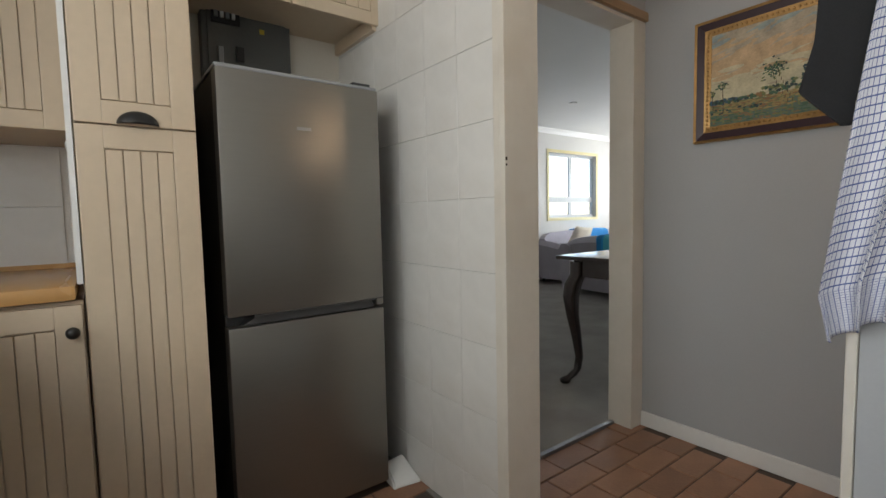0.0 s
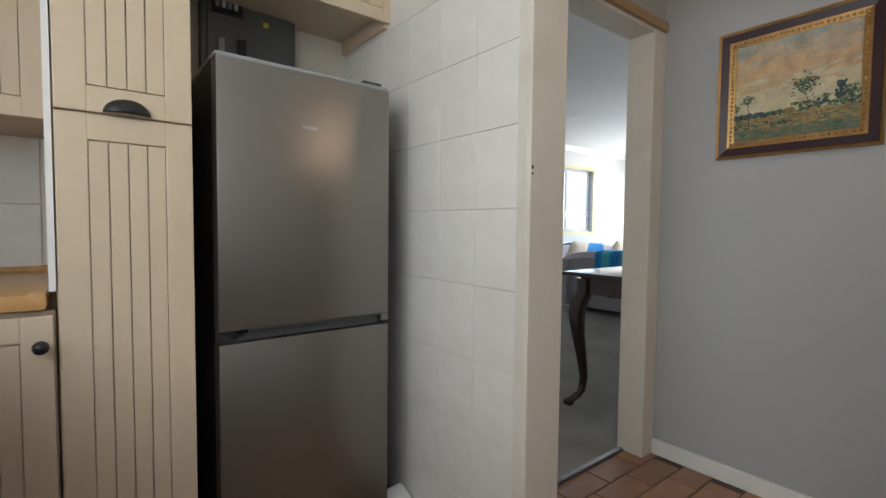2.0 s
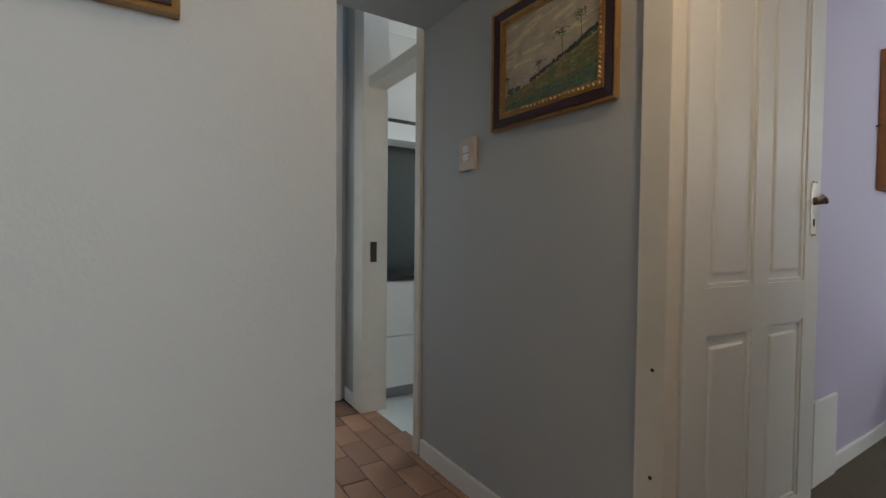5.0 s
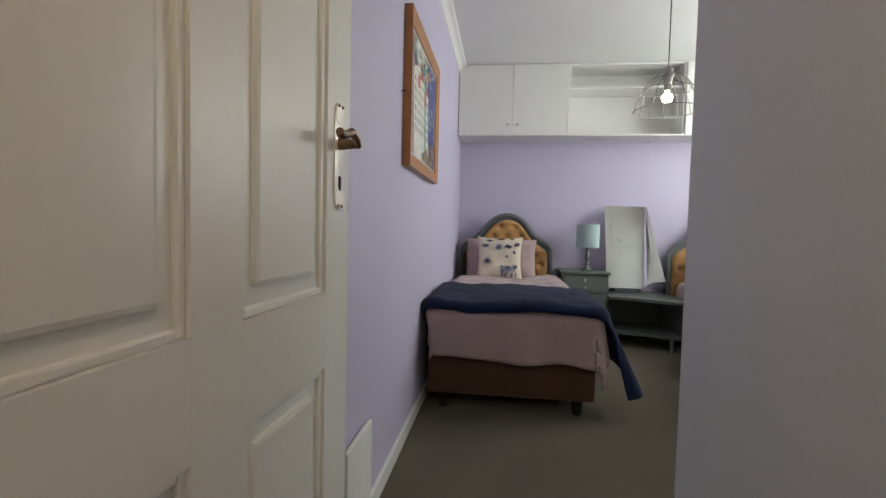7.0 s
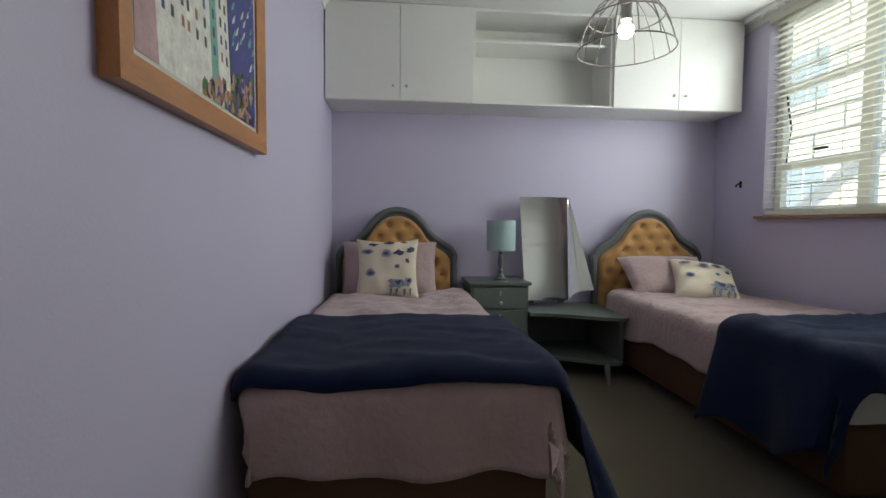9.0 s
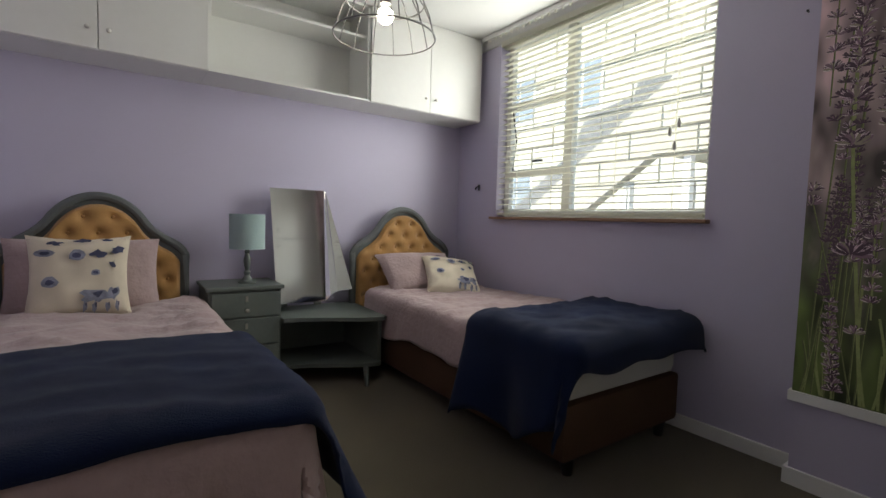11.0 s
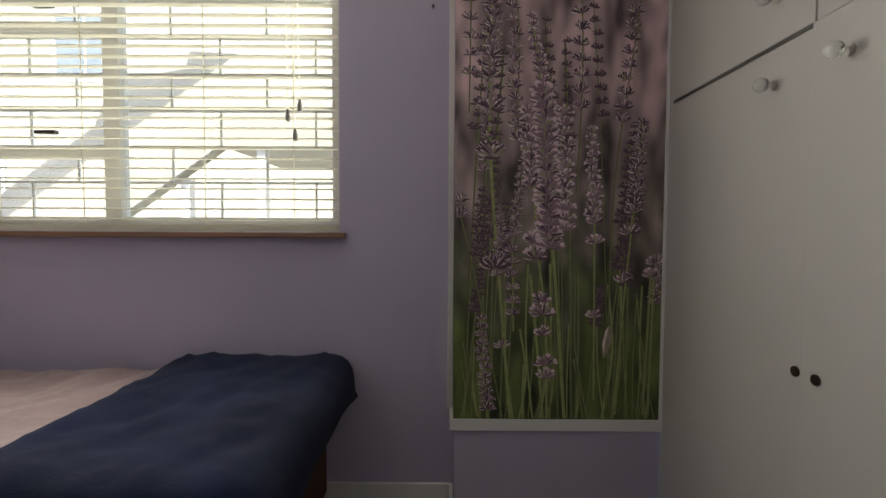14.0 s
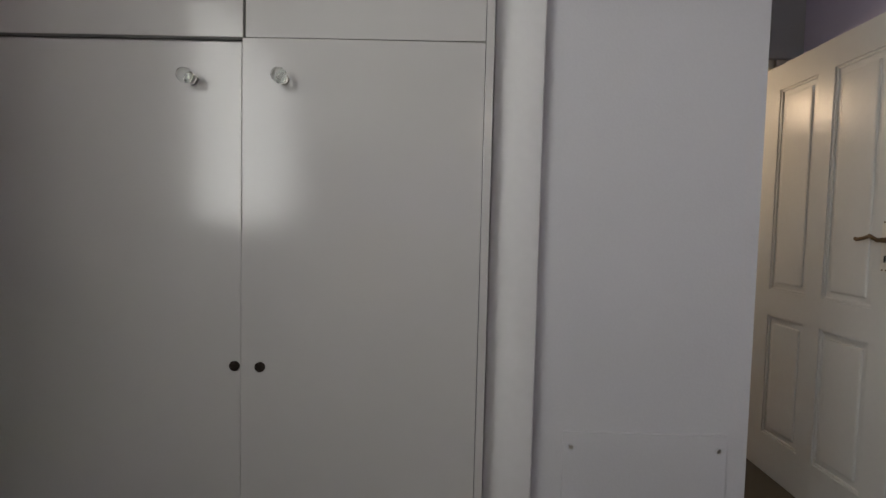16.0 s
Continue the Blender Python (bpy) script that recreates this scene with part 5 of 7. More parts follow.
tc = thing("tall_cupboard", (0.27, -1.3, 0), "tall cream boarded larder cupboard with cup handle", "cupboard")
part("carcass", boxes((0.135, 0.418, -1.66, -1.022, 0.095, 2.45)), CREAM, tc)
part("plinth", boxes((0.14, 0.415, -1.6, -1.05, 0, 0.094)), CREAM, tc)
beaded_door(tc, "y", -1.02, 1, 0.138, 0.415, 0.10, 1.335, 4, 0.06)
beaded_door(tc, "y", -1.02, 1, 0.138, 0.415, 1.340, 2.44, 4, 0.06, cup=(0.277, 1.342))
part("edge_strip", boxes((0.419, 0.432, -1.3, -1.005, 0.925, 2.44)), WHITE_TRIM, tc, "white edge strip")
kb = thing("base_cabinet", (0.56, -1.3, 0), "cream boarded base cabinet with black knob", "cabinet")
part("carcass", boxes((0.422, 0.70, -1.66, -1.022, 0.095, 0.88)), CREAM, kb)
part("plinth", boxes((0.425, 0.70, -1.6, -1.06, 0, 0.094)), CREAM, kb)
beaded_door(kb, "y", -1.02, 1, 0.425, 0.695, 0.10, 0.872, 4, 0.058, knob=(0.447, 0.805))
wt = thing("worktop", (0.98, -0.4, 0.885), "honey wood-look L-shaped kitchen worktop", "worktop")
part("back_run", boxes((0.434, 1.288, -1.645, -0.985, 0.885, 0.924), bevel=0.012), WORKTOP, wt, smooth=True)
part("window_run", boxes((0.672, 1.288, -0.984, 1.2, 0.8852, 0.9238), bevel=0.012), WORKTOP, wt, smooth=True)
single("upstand", boxes((0.434, 1.27, -1.6595, -1.646, 0.9, 0.94), bevel=0.003), WORKTOP, "narrow wooden upstand behind the worktop", "upstand")
kb2 = thing("base_cabinet", (0.98, 0.55, 0), "cream base cabinet under the worktop by the washing machine", "cabinet")
part("carcass", boxes((0.72, 1.285, -0.02, 1.2, 0.095, 0.88)), CREAM, kb2)
part("filler_panel", boxes((0.72, 1.285, -0.97, -0.70, 0.0, 0.88)), CREAM, kb2)
part("plinth", boxes((0.76, 1.285, 0.0, 1.2, 0, 0.094)), CREAM, kb2)
hob = single("hob", boxes((0.76, 1.20, -0.60, -0.15, 0.925, 0.931), bevel=0.002), DARK_GLASS, "black glass hob set in the worktop", "hob")
uc = thing("wall_cabinet", (0.69, -1.45, 1.35), "cream boarded two-door wall cabinet with black knobs", "cabinet")
part("carcass", boxes((0.434, 0.95, -1.66, -1.272, 1.355, 2.2)), CREAM, uc)
beaded_door(uc, "y", -1.27, 1, 0.436, 0.685, 1.352, 2.198, 4, 0.05, knob=(0.662, 1.425))
beaded_door(uc, "y", -1.27, 1, 0.690, 0.945, 1.352, 2.198, 4, 0.05)
uc2 = thing("wall_cabinet", (1.1, -1.0, 1.35), "cream corner wall cabinet with black knobs", "cabinet")
part("carcass", boxes((0.972, 1.285, -1.245, -0.62, 1.355, 2.2)), CREAM, uc2)
beaded_door(uc2, "x", 0.97, -1, -1.243, -0.935, 1.352, 2.198, 4, 0.05, knob=(-1.21, 1.43))
beaded_door(uc2, "x", 0.97, -1, -0.93, -0.622, 1.352, 2.198, 4, 0.05)
part("end_knob", ball(bmesh.new(), (0.425, -1.25, 1.31), 0.02), WHITE_TRIM, uc, "round white knob", True)

of = thing("wall_cabinet", (-0.25, -1.45, 1.9), "cream boarded cabinet above the fridge", "cabinet")
part("carcass", boxes((-0.60, 0.132, -1.66, -1.282, 1.93, 2.45)), CREAM, of)
part("side_panel", boxes((-0.6375, -0.602, -1.66, -1.282, 1.875, 2.45)), CREAM, of)
beaded_door(of, "y", -1.28, 1, -0.637, -0.255, 1.89, 2.44, 5, 0.05, knob=(-0.285, 1.935))
beaded_door(of, "y", -1.28, 1, -0.250, 0.130, 1.89, 2.44, 5, 0.05, knob=(-0.22, 1.935))
db = thing("distribution_board", (-0.18, -1.64, 1.75), "dark grey electrical distribution board with switches", "distribution board")
part("box", boxes((-0.36, -0.0, -1.66, -1.60, 1.56, 2.05), bevel=0.004), DB_GREY, db)
part("cover", boxes((-0.335, -0.02, -1.6, -1.588, 1.585, 2.02), bevel=0.003), DB_GREY, db)
part("label_strip", boxes((-0.27, -0.05, -1.588, -1.586, 1.985, 2.0)), APPL_GREY, db)
sw = part("switch_row", boxes((-0.145, -0.035, -1.588, -1.578, 1.885, 1.945), bevel=0.002), BLACK, db)
for k in range(4):
    part("toggle", boxes((-0.125 + k * 0.022, -0.112 + k * 0.022, -1.578, -1.568, 1.905, 1.928)), APPLIANCE if k in (0, 2) else APPL_GREY, sw)
part("warning_sticker", boxes((-0.245, -0.225, -1.588, -1.5865, 1.875, 1.895)), YELLOW, db)
part("breaker", boxes((-0.155, -0.125, -1.588, -1.57, 1.74, 1.80), bevel=0.003), BLACK, db)
part("breaker", boxes((-0.075, -0.055, -1.588, -1.57, 1.72, 1.79), bevel=0.003), APPL_GREY, db)

fr = thing("fridge", (-0.2, -1.3, 0), "brushed steel two-door fridge freezer", "fridge")
FX0, FX1 = -0.483, 0.072
part("body", boxes((FX0 + 0.004, FX1 - 0.004, -1.60, -1.104, 0.03, 1.55), bevel=0.006), FRIDGE_SIDE, fr, "dark grey cabinet body")
part("top_cover", boxes((FX0, FX1, -1.58, -1.05, 1.5505, 1.563), bevel=0.004), APPL_GREY, fr)
part("fridge_door", boxes((FX0, FX1, -1.10, -1.04, 0.775, 1.549), (FX0, FX0 + 0.03, -1.10, -1.04, 0.7495, 0.7752), bevel=0.006), STEEL, fr, "brushed steel upper door", True)
part("freezer_door", boxes((FX0, FX1, -1.10, -1.04, 0.045, 0.738), bevel=0.006), STEEL, fr, "brushed steel lower door", True)
bm = bmesh.new()
prof = [(FX0 + 0.035, 0.748), (FX0 + 0.05, 0.772), (FX1 - 0.10, 0.772), (FX1 - 0.045, 0.742), (FX0 + 0.04, 0.742)]
a_ = [bm.verts.new((x, -1.052, z)) for x, z in prof]
b_ = [bm.verts.new((x, -1.095, z)) for x, z in prof]
bm.faces.new(a_)
bm.faces.new(b_[::-1])
for i in range(5):
    bm.faces.new((a_[i], a_[(i + 1) % 5], b_[(i + 1) % 5], b_[i]))
part("handle_recess", bm, FRIDGE_SIDE, fr, "dark grip recess")
part("handle_lip", boxes((FX0 + 0.035, FX1 - 0.08, -1.05, -1.041, 0.768, 0.7745), bevel=0.002), FRIDGE_SIDE, fr)
part("badge", boxes((-0.222, -0.172, -1.0398, -1.0385, 1.378, 1.389), bevel=0.0005), APPL_GREY, fr, "small grey badge")
for x in (FX0 + 0.05, FX1 - 0.05):
    part("foot", cyl(bmesh.new(), (x, -1.13, 0), (x, -1.13, 0.035), 0.02), BLACK, fr)
part("hinge_cover", boxes((FX0 + 0.02, FX0 + 0.09, -1.12, -1.06, 1.563, 1.575), bevel=0.003), FRIDGE_SIDE, fr)
bm = bmesh.new()
lo_w = [bm.verts.new(p) for p in ((-0.615, -1.15, 0), (-0.505, -1.15, 0), (-0.495, -1.03, 0), (-0.62, -1.01, 0))]
hi_w = [bm.verts.new(p) for p in ((-0.605, -1.14, 0.075), (-0.52, -1.14, 0.065), (-0.505, -1.04, 0.018), (-0.61, -1.02, 0.02))]
bm.faces.new(lo_w[::-1])
bm.faces.new(hi_w)
for k in range(4):
    bm.faces.new((lo_w[k], lo_w[(k + 1) % 4], hi_w[(k + 1) % 4], hi_w[k]))
bmesh.ops.bevel(bm, geom=bm.edges[:], offset=0.006, segments=2, affect="EDGES")
single("floor_wedge", bm, WHITE_TRIM, "sloping white plastic wedge beside the fridge", "wedge", smooth=True)

wm = thing("washing_machine", (0.95, -0.37, 0), "white front-loading washing machine, door ajar", "washing machine")
part("body", boxes((0.665, 1.24, -0.655, -0.125, 0.02, 0.842), bevel=0.008), APPLIANCE, wm)
part("top", boxes((0.672, 1.24, -0.655, -0.125, 0.8425, 0.870), bevel=0.006), APPLIANCE, wm)
bm = bmesh.new()
prof = [(0.664, 0.705), (0.606, 0.71), (0.624, 0.838), (0.648, 0.8702), (0.70, 0.705)]
a_ = [bm.verts.new((x, -0.655, z)) for x, z in prof]
b_ = [bm.verts.new((x, -0.125, z)) for x, z in prof]
bm.faces.new(a_)
bm.faces.new(b_[::-1])
for i in range(5):
    bm.faces.new((a_[i], a_[(i + 1) % 5], b_[(i + 1) % 5], b_[i]))
cp = part("control_panel", bm, APPLIANCE, wm)
part("display", boxes((0.612, 0.630, -0.645, -0.585, 0.775, 0.835)), APPL_GREY, cp)
part("dial", cyl(bmesh.new(), (0.63, -0.525, 0.783), (0.594, -0.525, 0.788), 0.034, 0.030, 28), APPLIANCE, cp, "white programme dial", True)
part("dial_ring", cyl(bmesh.new(), (0.63, -0.525, 0.783), (0.610, -0.525, 0.786), 0.038, 0.038, 28), APPL_GREY, cp)
part("maker_mark", boxes((0.6135, 0.622, -0.365, -0.275, 0.795, 0.812)), DB_GREY, cp)
part("drawer", boxes((0.603, 0.655, -0.335, -0.14, 0.690, 0.745), bevel=0.004), APPLIANCE, cp)
part("drawer_grip", boxes((0.601, 0.6035, -0.325, -0.20, 0.712, 0.738), bevel=0.001), APPL_GREY, cp, "recessed grey drawer grip")
part("panel_seam", boxes((0.6635, 0.6645, -0.655, -0.125, 0.7, 0.704)), APPL_GREY, wm)
for k in range(6):
    part("mark", boxes((0.610, 0.625, -0.468, -0.455, 0.74 + k * 0.012, 0.744 + k * 0.012)), APPL_GREY, cp)
m = Matrix.Translation((0.665, -0.62, 0.508)) @ Matrix.Rotation(radians(14), 4, "Z")
bm = bmesh.new()
bmesh.ops.create_cone(bm, cap_ends=True, segments=40, radius1=0.212, radius2=0.192, depth=0.05, matrix=Matrix.Translation((-0.035, 0.25, 0)) @ Matrix.Rotation(radians(-90), 4, "Y"))
bmesh.ops.bevel(bm, geom=[e for e in bm.edges if abs((e.verts[0].co - e.verts[1].co).x) < 1e-4], offset=0.008, segments=2, affect="EDGES")
bmesh.ops.transform(bm, matrix=m, verts=bm.verts[:])
dr = part("door", bm, APPLIANCE, wm, "round white door", True)
bm = bmesh.new()
bmesh.ops.create_cone(bm, cap_ends=True, segments=36, radius1=0.145, radius2=0.12, depth=0.02, matrix=Matrix.Translation((-0.066, 0.25, 0)) @ Matrix.Rotation(radians(-90), 4, "Y"))
bmesh.ops.transform(bm, matrix=m, verts=bm.verts[:])
part("door_glass", bm, DARK_GLASS, dr, "dark door glass", True)
part("drum_opening", cyl(bmesh.new(), (0.666, -0.37, 0.508), (0.660, -0.37, 0.508), 0.185, seg=36), DARK_GLASS, wm)
wm.location.x -= 0.018
wm.location.z += 0.018

# coffee maker in the corner
cm = thing("coffee_maker", (0.93, -1.42, 0.924), "black drip coffee maker with a glass jug", "coffee maker")
part("base", boxes((0.85, 1.03, -1.55, -1.29, 0.925, 0.955), bevel=0.01), BLACK, cm, smooth=True)
part("tower", boxes((0.85, 1.03, -1.55, -1.46, 0.955, 1.16), bevel=0.01), BLACK, cm, smooth=True)
bm = bmesh.new()
lathe(bm, (0.94, -1.42, 1.12), [(0.082, 0), (0.094, 0.08), (0.097, 0.125), (0.092, 0.13)], 28)
part("filter_head", bm, BLACK, cm, smooth=True)
jug = part("jug", lathe(bmesh.new(), (0.94, -1.385, 0.957), [(0.06, 0), (0.075, 0.03), (0.078, 0.08), (0.06, 0.13), (0.052, 0.145)], 28), mat("smoked_jug_glass", (0.05, 0.045, 0.04), 0.06, vary=0.1, bump=0), cm, "smoked glass jug", True)
part("jug_handle", tube(bmesh.new(), [(0.875, -1.36, 1.09), (0.835, -1.345, 1.08), (0.83, -1.34, 1.02), (0.865, -1.355, 0.985)], 0.011, 8), BLACK, jug, smooth=True)
part("carafe_band", lathe(bmesh.new(), (0.94, -1.385, 0.985), [(0.0755, 0), (0.0785, 0.006), (0.0785, 0.012), (0.077, 0.016)], 28), CHROME, jug, "steel band", True)
part("badge", boxes((0.93, 0.95, -1.325, -1.321, 1.225, 1.24)), APPL_GREY, cm)
single("toaster", boxes((0.995, 1.17, -1.25, -1.02, 0.9245, 1.13), bevel=0.02), BLACK, "black toaster on the worktop", "toaster", smooth=True)
cl = thing("pendant_lamp", (-1.15, 0.78, 2.5), "plain lobby pendant with a warm lit bulb", "pendant lamp")
part("rose", lathe(bmesh.new(), (-1.15, 0.78, 2.45), [(0.03, 0), (0.05, 0.03), (0.05, 0.0495)]), WHITE_TRIM, cl, smooth=True)
part("cord", cyl(bmesh.new(), (-1.15, 0.78, 2.09), (-1.15, 0.78, 2.455), 0.003), BLACK, cl)
part("lamp_holder", lathe(bmesh.new(), (-1.15, 0.78, 2.02), [(0.018, 0), (0.022, 0.06), (0.008, 0.075)]), BLACK, cl, smooth=True)
part("bulb", ball(bmesh.new(), (-1.15, 0.78, 1.99), 0.032), mat("warm_lit_bulb", (1.0, 0.72, 0.42), 0.4, vary=0, bump=0, emit=14), cl, "warm lit bulb", True)
# unseen window, added with its opening to let daylight into the kitchen
kw = struct("window_2", boxes((1.32, 1.36, KW0, KW1, KZ0, KZ0 + 0.05), (1.32, 1.36, KW0, KW1, KZ1 - 0.05, KZ1), (1.32, 1.36, KW0, KW0 + 0.05, KZ0 + 0.05, KZ1 - 0.05), (1.32, 1.36, KW1 - 0.05, KW1, KZ0 + 0.05, KZ1 - 0.05), (1.32, 1.36, 0.38, 0.42, KZ0 + 0.05, KZ1 - 0.05)), WHITE_TRIM, "white framed kitchen window, unseen, added for daylight", "window")

# frames and trims of the lobby and hall
struct("door_frame_2", boxes((-0.742, -0.594, -0.511, -0.488, 0, 2.03), (-0.768, -0.612, 0.298, 0.314, 0, 2.03), (-0.768, -0.612, -0.514, 0.314, 2.031, 2.049), (-0.6275, -0.606, -0.549, -0.5115, 0, 2.45), bevel=0.003), CREAM_TRIM, "cream painted kitchen door lining", "door frame")
df3 = struct("door_frame_3", boxes((-1.789, -1.69, -0.86, -0.731, 0, 1.988), (-1.689, -0.74, -0.86, -0.735, 1.972, 1.9885), bevel=0.003), CREAM_TRIM, "cream painted living room door lining", "door frame")
struct("trim_lintel", boxes((-1.789, -0.74, -0.7345, -0.716, 1.99, 2.03), bevel=0.002), mat("tan_wood_strip", (0.36, 0.235, 0.13), 0.45, vary=0.2, big=4, fine=40, bump=0.05, stretch=(1, 8, 8)), "varnished wooden strip over the doorway", "trim")
struct("trim_threshold", boxes((-1.69, -0.76, -0.85, -0.825, -0.005, 0.012), bevel=0.003), mat("worn_aluminium_strip", (0.30, 0.31, 0.33), 0.4, metal=0.8, vary=0.3, big=12, fine=60, bump=0.1), "worn aluminium carpet strip", "threshold")
single("latch_plate", boxes((-0.604, -0.597, -0.4878, -0.4865, 1.242, 1.252), (-0.603, -0.598, -0.4878, -0.486, 1.226, 1.233)), BRONZE, "small dark latch plate on the frame", "latch plate")
trims("baseboard_hall", [(-1.789, -1.773, -0.73, 0.282, 0, 0.072), (-2.875, -1.735, 1.083, 1.0995, 0, 0.085), (-3.80, -3.657, 1.055, 1.0695, 0, 0.085), (-3.82, -1.80, 0.2805, 0.295, 0, 0.08), (-7.649, -7.634, -0.59, 1.9, 0, 0.09), (-8.3, -0.8, -4.659, -4.644, 0, 0.09)], WHITE_TRIM, "white painted skirting", "skirting")

# bathroom doorway and room beyond
struct("door_frame_4", boxes((-3.655, -3.515, 1.055, 1.215, 0, 2.598), (-2.945, -2.895, 1.085, 1.215, 0, 2.598), (-3.515, -2.945, 1.09, 1.2, 1.925, 1.985), bevel=0.003), CREAM_TRIM, "cream bathroom door frame with a transom", "door frame")
vn = thing("vanity_unit", (-3.85, 1.9, 0), "white vanity unit with a black top", "vanity unit")
part("body", boxes((-4.19, -3.64, 1.22, 2.5, 0.08, 0.77)), SATIN_WHITE, vn)
part("plinth", boxes((-4.19, -3.68, 1.22, 2.5, 0, 0.079)), APPL_GREY, vn)
part("top", boxes((-4.2, -3.61, 1.21, 2.52, 0.771, 0.80), bevel=0.004), BLACK, vn)
for z0, z1 in ((0.09, 0.41), (0.42, 0.765)):
    for y0, y1 in ((1.225, 1.60), (1.605, 2.0), (2.005, 2.495)):
        d = part("drawer", boxes((-3.64, -3.622, y0, y1, z0, z1), bevel=0.002), SATIN_WHITE, vn)
        part("handle", boxes((-3.622, -3.61, y1 - 0.14, y1 - 0.02, z1 - 0.06, z1 - 0.05)), CHROME, d)
DARK_GREEN = mat("dark_green_splash_glass", (0.03, 0.038, 0.033), 0.12, vary=0.2, bump=0)
single("splashback", boxes((-4.198, -4.18, 1.21, 2.6, 0.801, 1.95)), DARK_GREEN, "dark green glass splashback above the black top", "splashback")
wcab = thing("wall_cabinet", (-4.0, 1.35, 1.1), "narrow white wall cabinet above the vanity", "cabinet")
part("body", boxes((-4.18, -3.72, 1.21, 1.30, 1.12, 2.1)), SATIN_WHITE, wcab)
part("handle", tube(bmesh.new(), [(-3.72, 1.27, 1.42), (-3.69, 1.27, 1.44), (-3.69, 1.27, 1.53), (-3.72, 1.27, 1.55)], 0.006), CHROME, wcab)
single("wall_shelf", boxes((-4.18, -3.95, 1.302, 2.5, 1.74, 1.86)), SATIN_WHITE, "white shelf above the dark splashback", "shelf")
single("strike_plate", boxes((-3.5145, -3.512, 1.105, 1.145, 0.90, 1.02)), BRONZE, "dark bronze lock strike plate", "strike plate")

# far bedroom seen through the hall
panel_door("door_2", (-3.84, 0.985, 0), 198.0, 0.72, 1.93, "white four-panel door standing open into the far room")
struct("door_frame_5", boxes((-3.93, -3.80, 0.985, 1.035, 0, 2.598), (-3.93, -3.80, 0.262, 0.30, 0, 2.598), (-3.93, -3.80, 0.30, 0.985, 1.935, 1.985), (-3.90, -3.87, 0.30, 0.985, 1.985, 2.598), bevel=0.002), WHITE_TRIM, "white hall door frame with a panel above", "door frame")
fw = struct("window_3", boxes((-7.70, -7.66, 0.0, 1.6, 0.82, 0.87), (-7.70, -7.66, 0.0, 1.6, 2.35, 2.40), (-7.70, -7.66, 0.0, 0.05, 0.87, 2.35), (-7.70, -7.66, 1.55, 1.6, 0.87, 2.35), (-7.70, -7.66, 0.95, 1.03, 0.87, 2.35), (-7.70, -7.66, 0.05, 0.95, 1.38, 1.47), (-7.70, -7.66, 1.03, 1.55, 1.38, 1.47)), WHITE_TRIM, "white framed window of the far room", "window")
BLUE = mat("bright_blue_cover", (0.02, 0.12, 0.42), 0.8, vary=0.2, big=5, fine=200, bump=0.2)
fb = thing("bed", (-6.2, 1.4, 0), "bed in the far room with pale linen", "bed")
part("base", boxes((-6.9, -5.2, 0.95, 1.95, 0.06, 0.40), bevel=0.03), SHEET, fb, smooth=True)
thick(single("bedspread", drape(-6.92, -5.18, 0.93, 1.96, 0.50, 0.3, 0.3, 0.36, 0.0, flare=0.22, wave=0.08, seed=3), SHEET, "pale linen spread hanging to the carpet", "bedspread", smooth=True), 0.01)
thick(single("bed_throw", drape(-6.6, -5.17, 0.92, 1.96, 0.53, 0.02, 0.02, 0.12, 0.0, flare=0.2, wave=0.05, seed=6), BLUE, "bright blue cover on the far bed", "blanket", smooth=True), 0.01)


# framed landscapes
GOLD = mat("gilt_frame", (0.42, 0.25, 0.095), 0.42, metal=0.7, vary=0.25, big=20, fine=90, bump=0.2)
MAROON = mat("maroon_frame_band", (0.035, 0.014, 0.020), 0.4, vary=0.2, fine=60, bump=0.05)


def oil(name, c):
    return mat(name, c, 0.5, vary=0.3, big=22, fine=130, bump=0.3)


OILS = [oil("oil_%s" % n, c) for n, c in (("sky_blue", (0.30, 0.36, 0.36)), ("sky_peach", (0.52, 0.37, 0.22)), ("sky_cream", (0.54, 0.49, 0.33)), ("sky_grey", (0.42, 0.36, 0.27)), ("tree_green", (0.05, 0.115, 0.065)), ("tree_dark", (0.025, 0.05, 0.05)), ("tree_blue", (0.05, 0.10, 0.15)), ("field_ochre", (0.34, 0.25, 0.10)), ("field_green", (0.17, 0.19, 0.075)), ("field_rust", (0.26, 0.14, 0.06)), ("field_teal", (0.10, 0.15, 0.11)), ("trunk", (0.06, 0.035, 0.02)))]


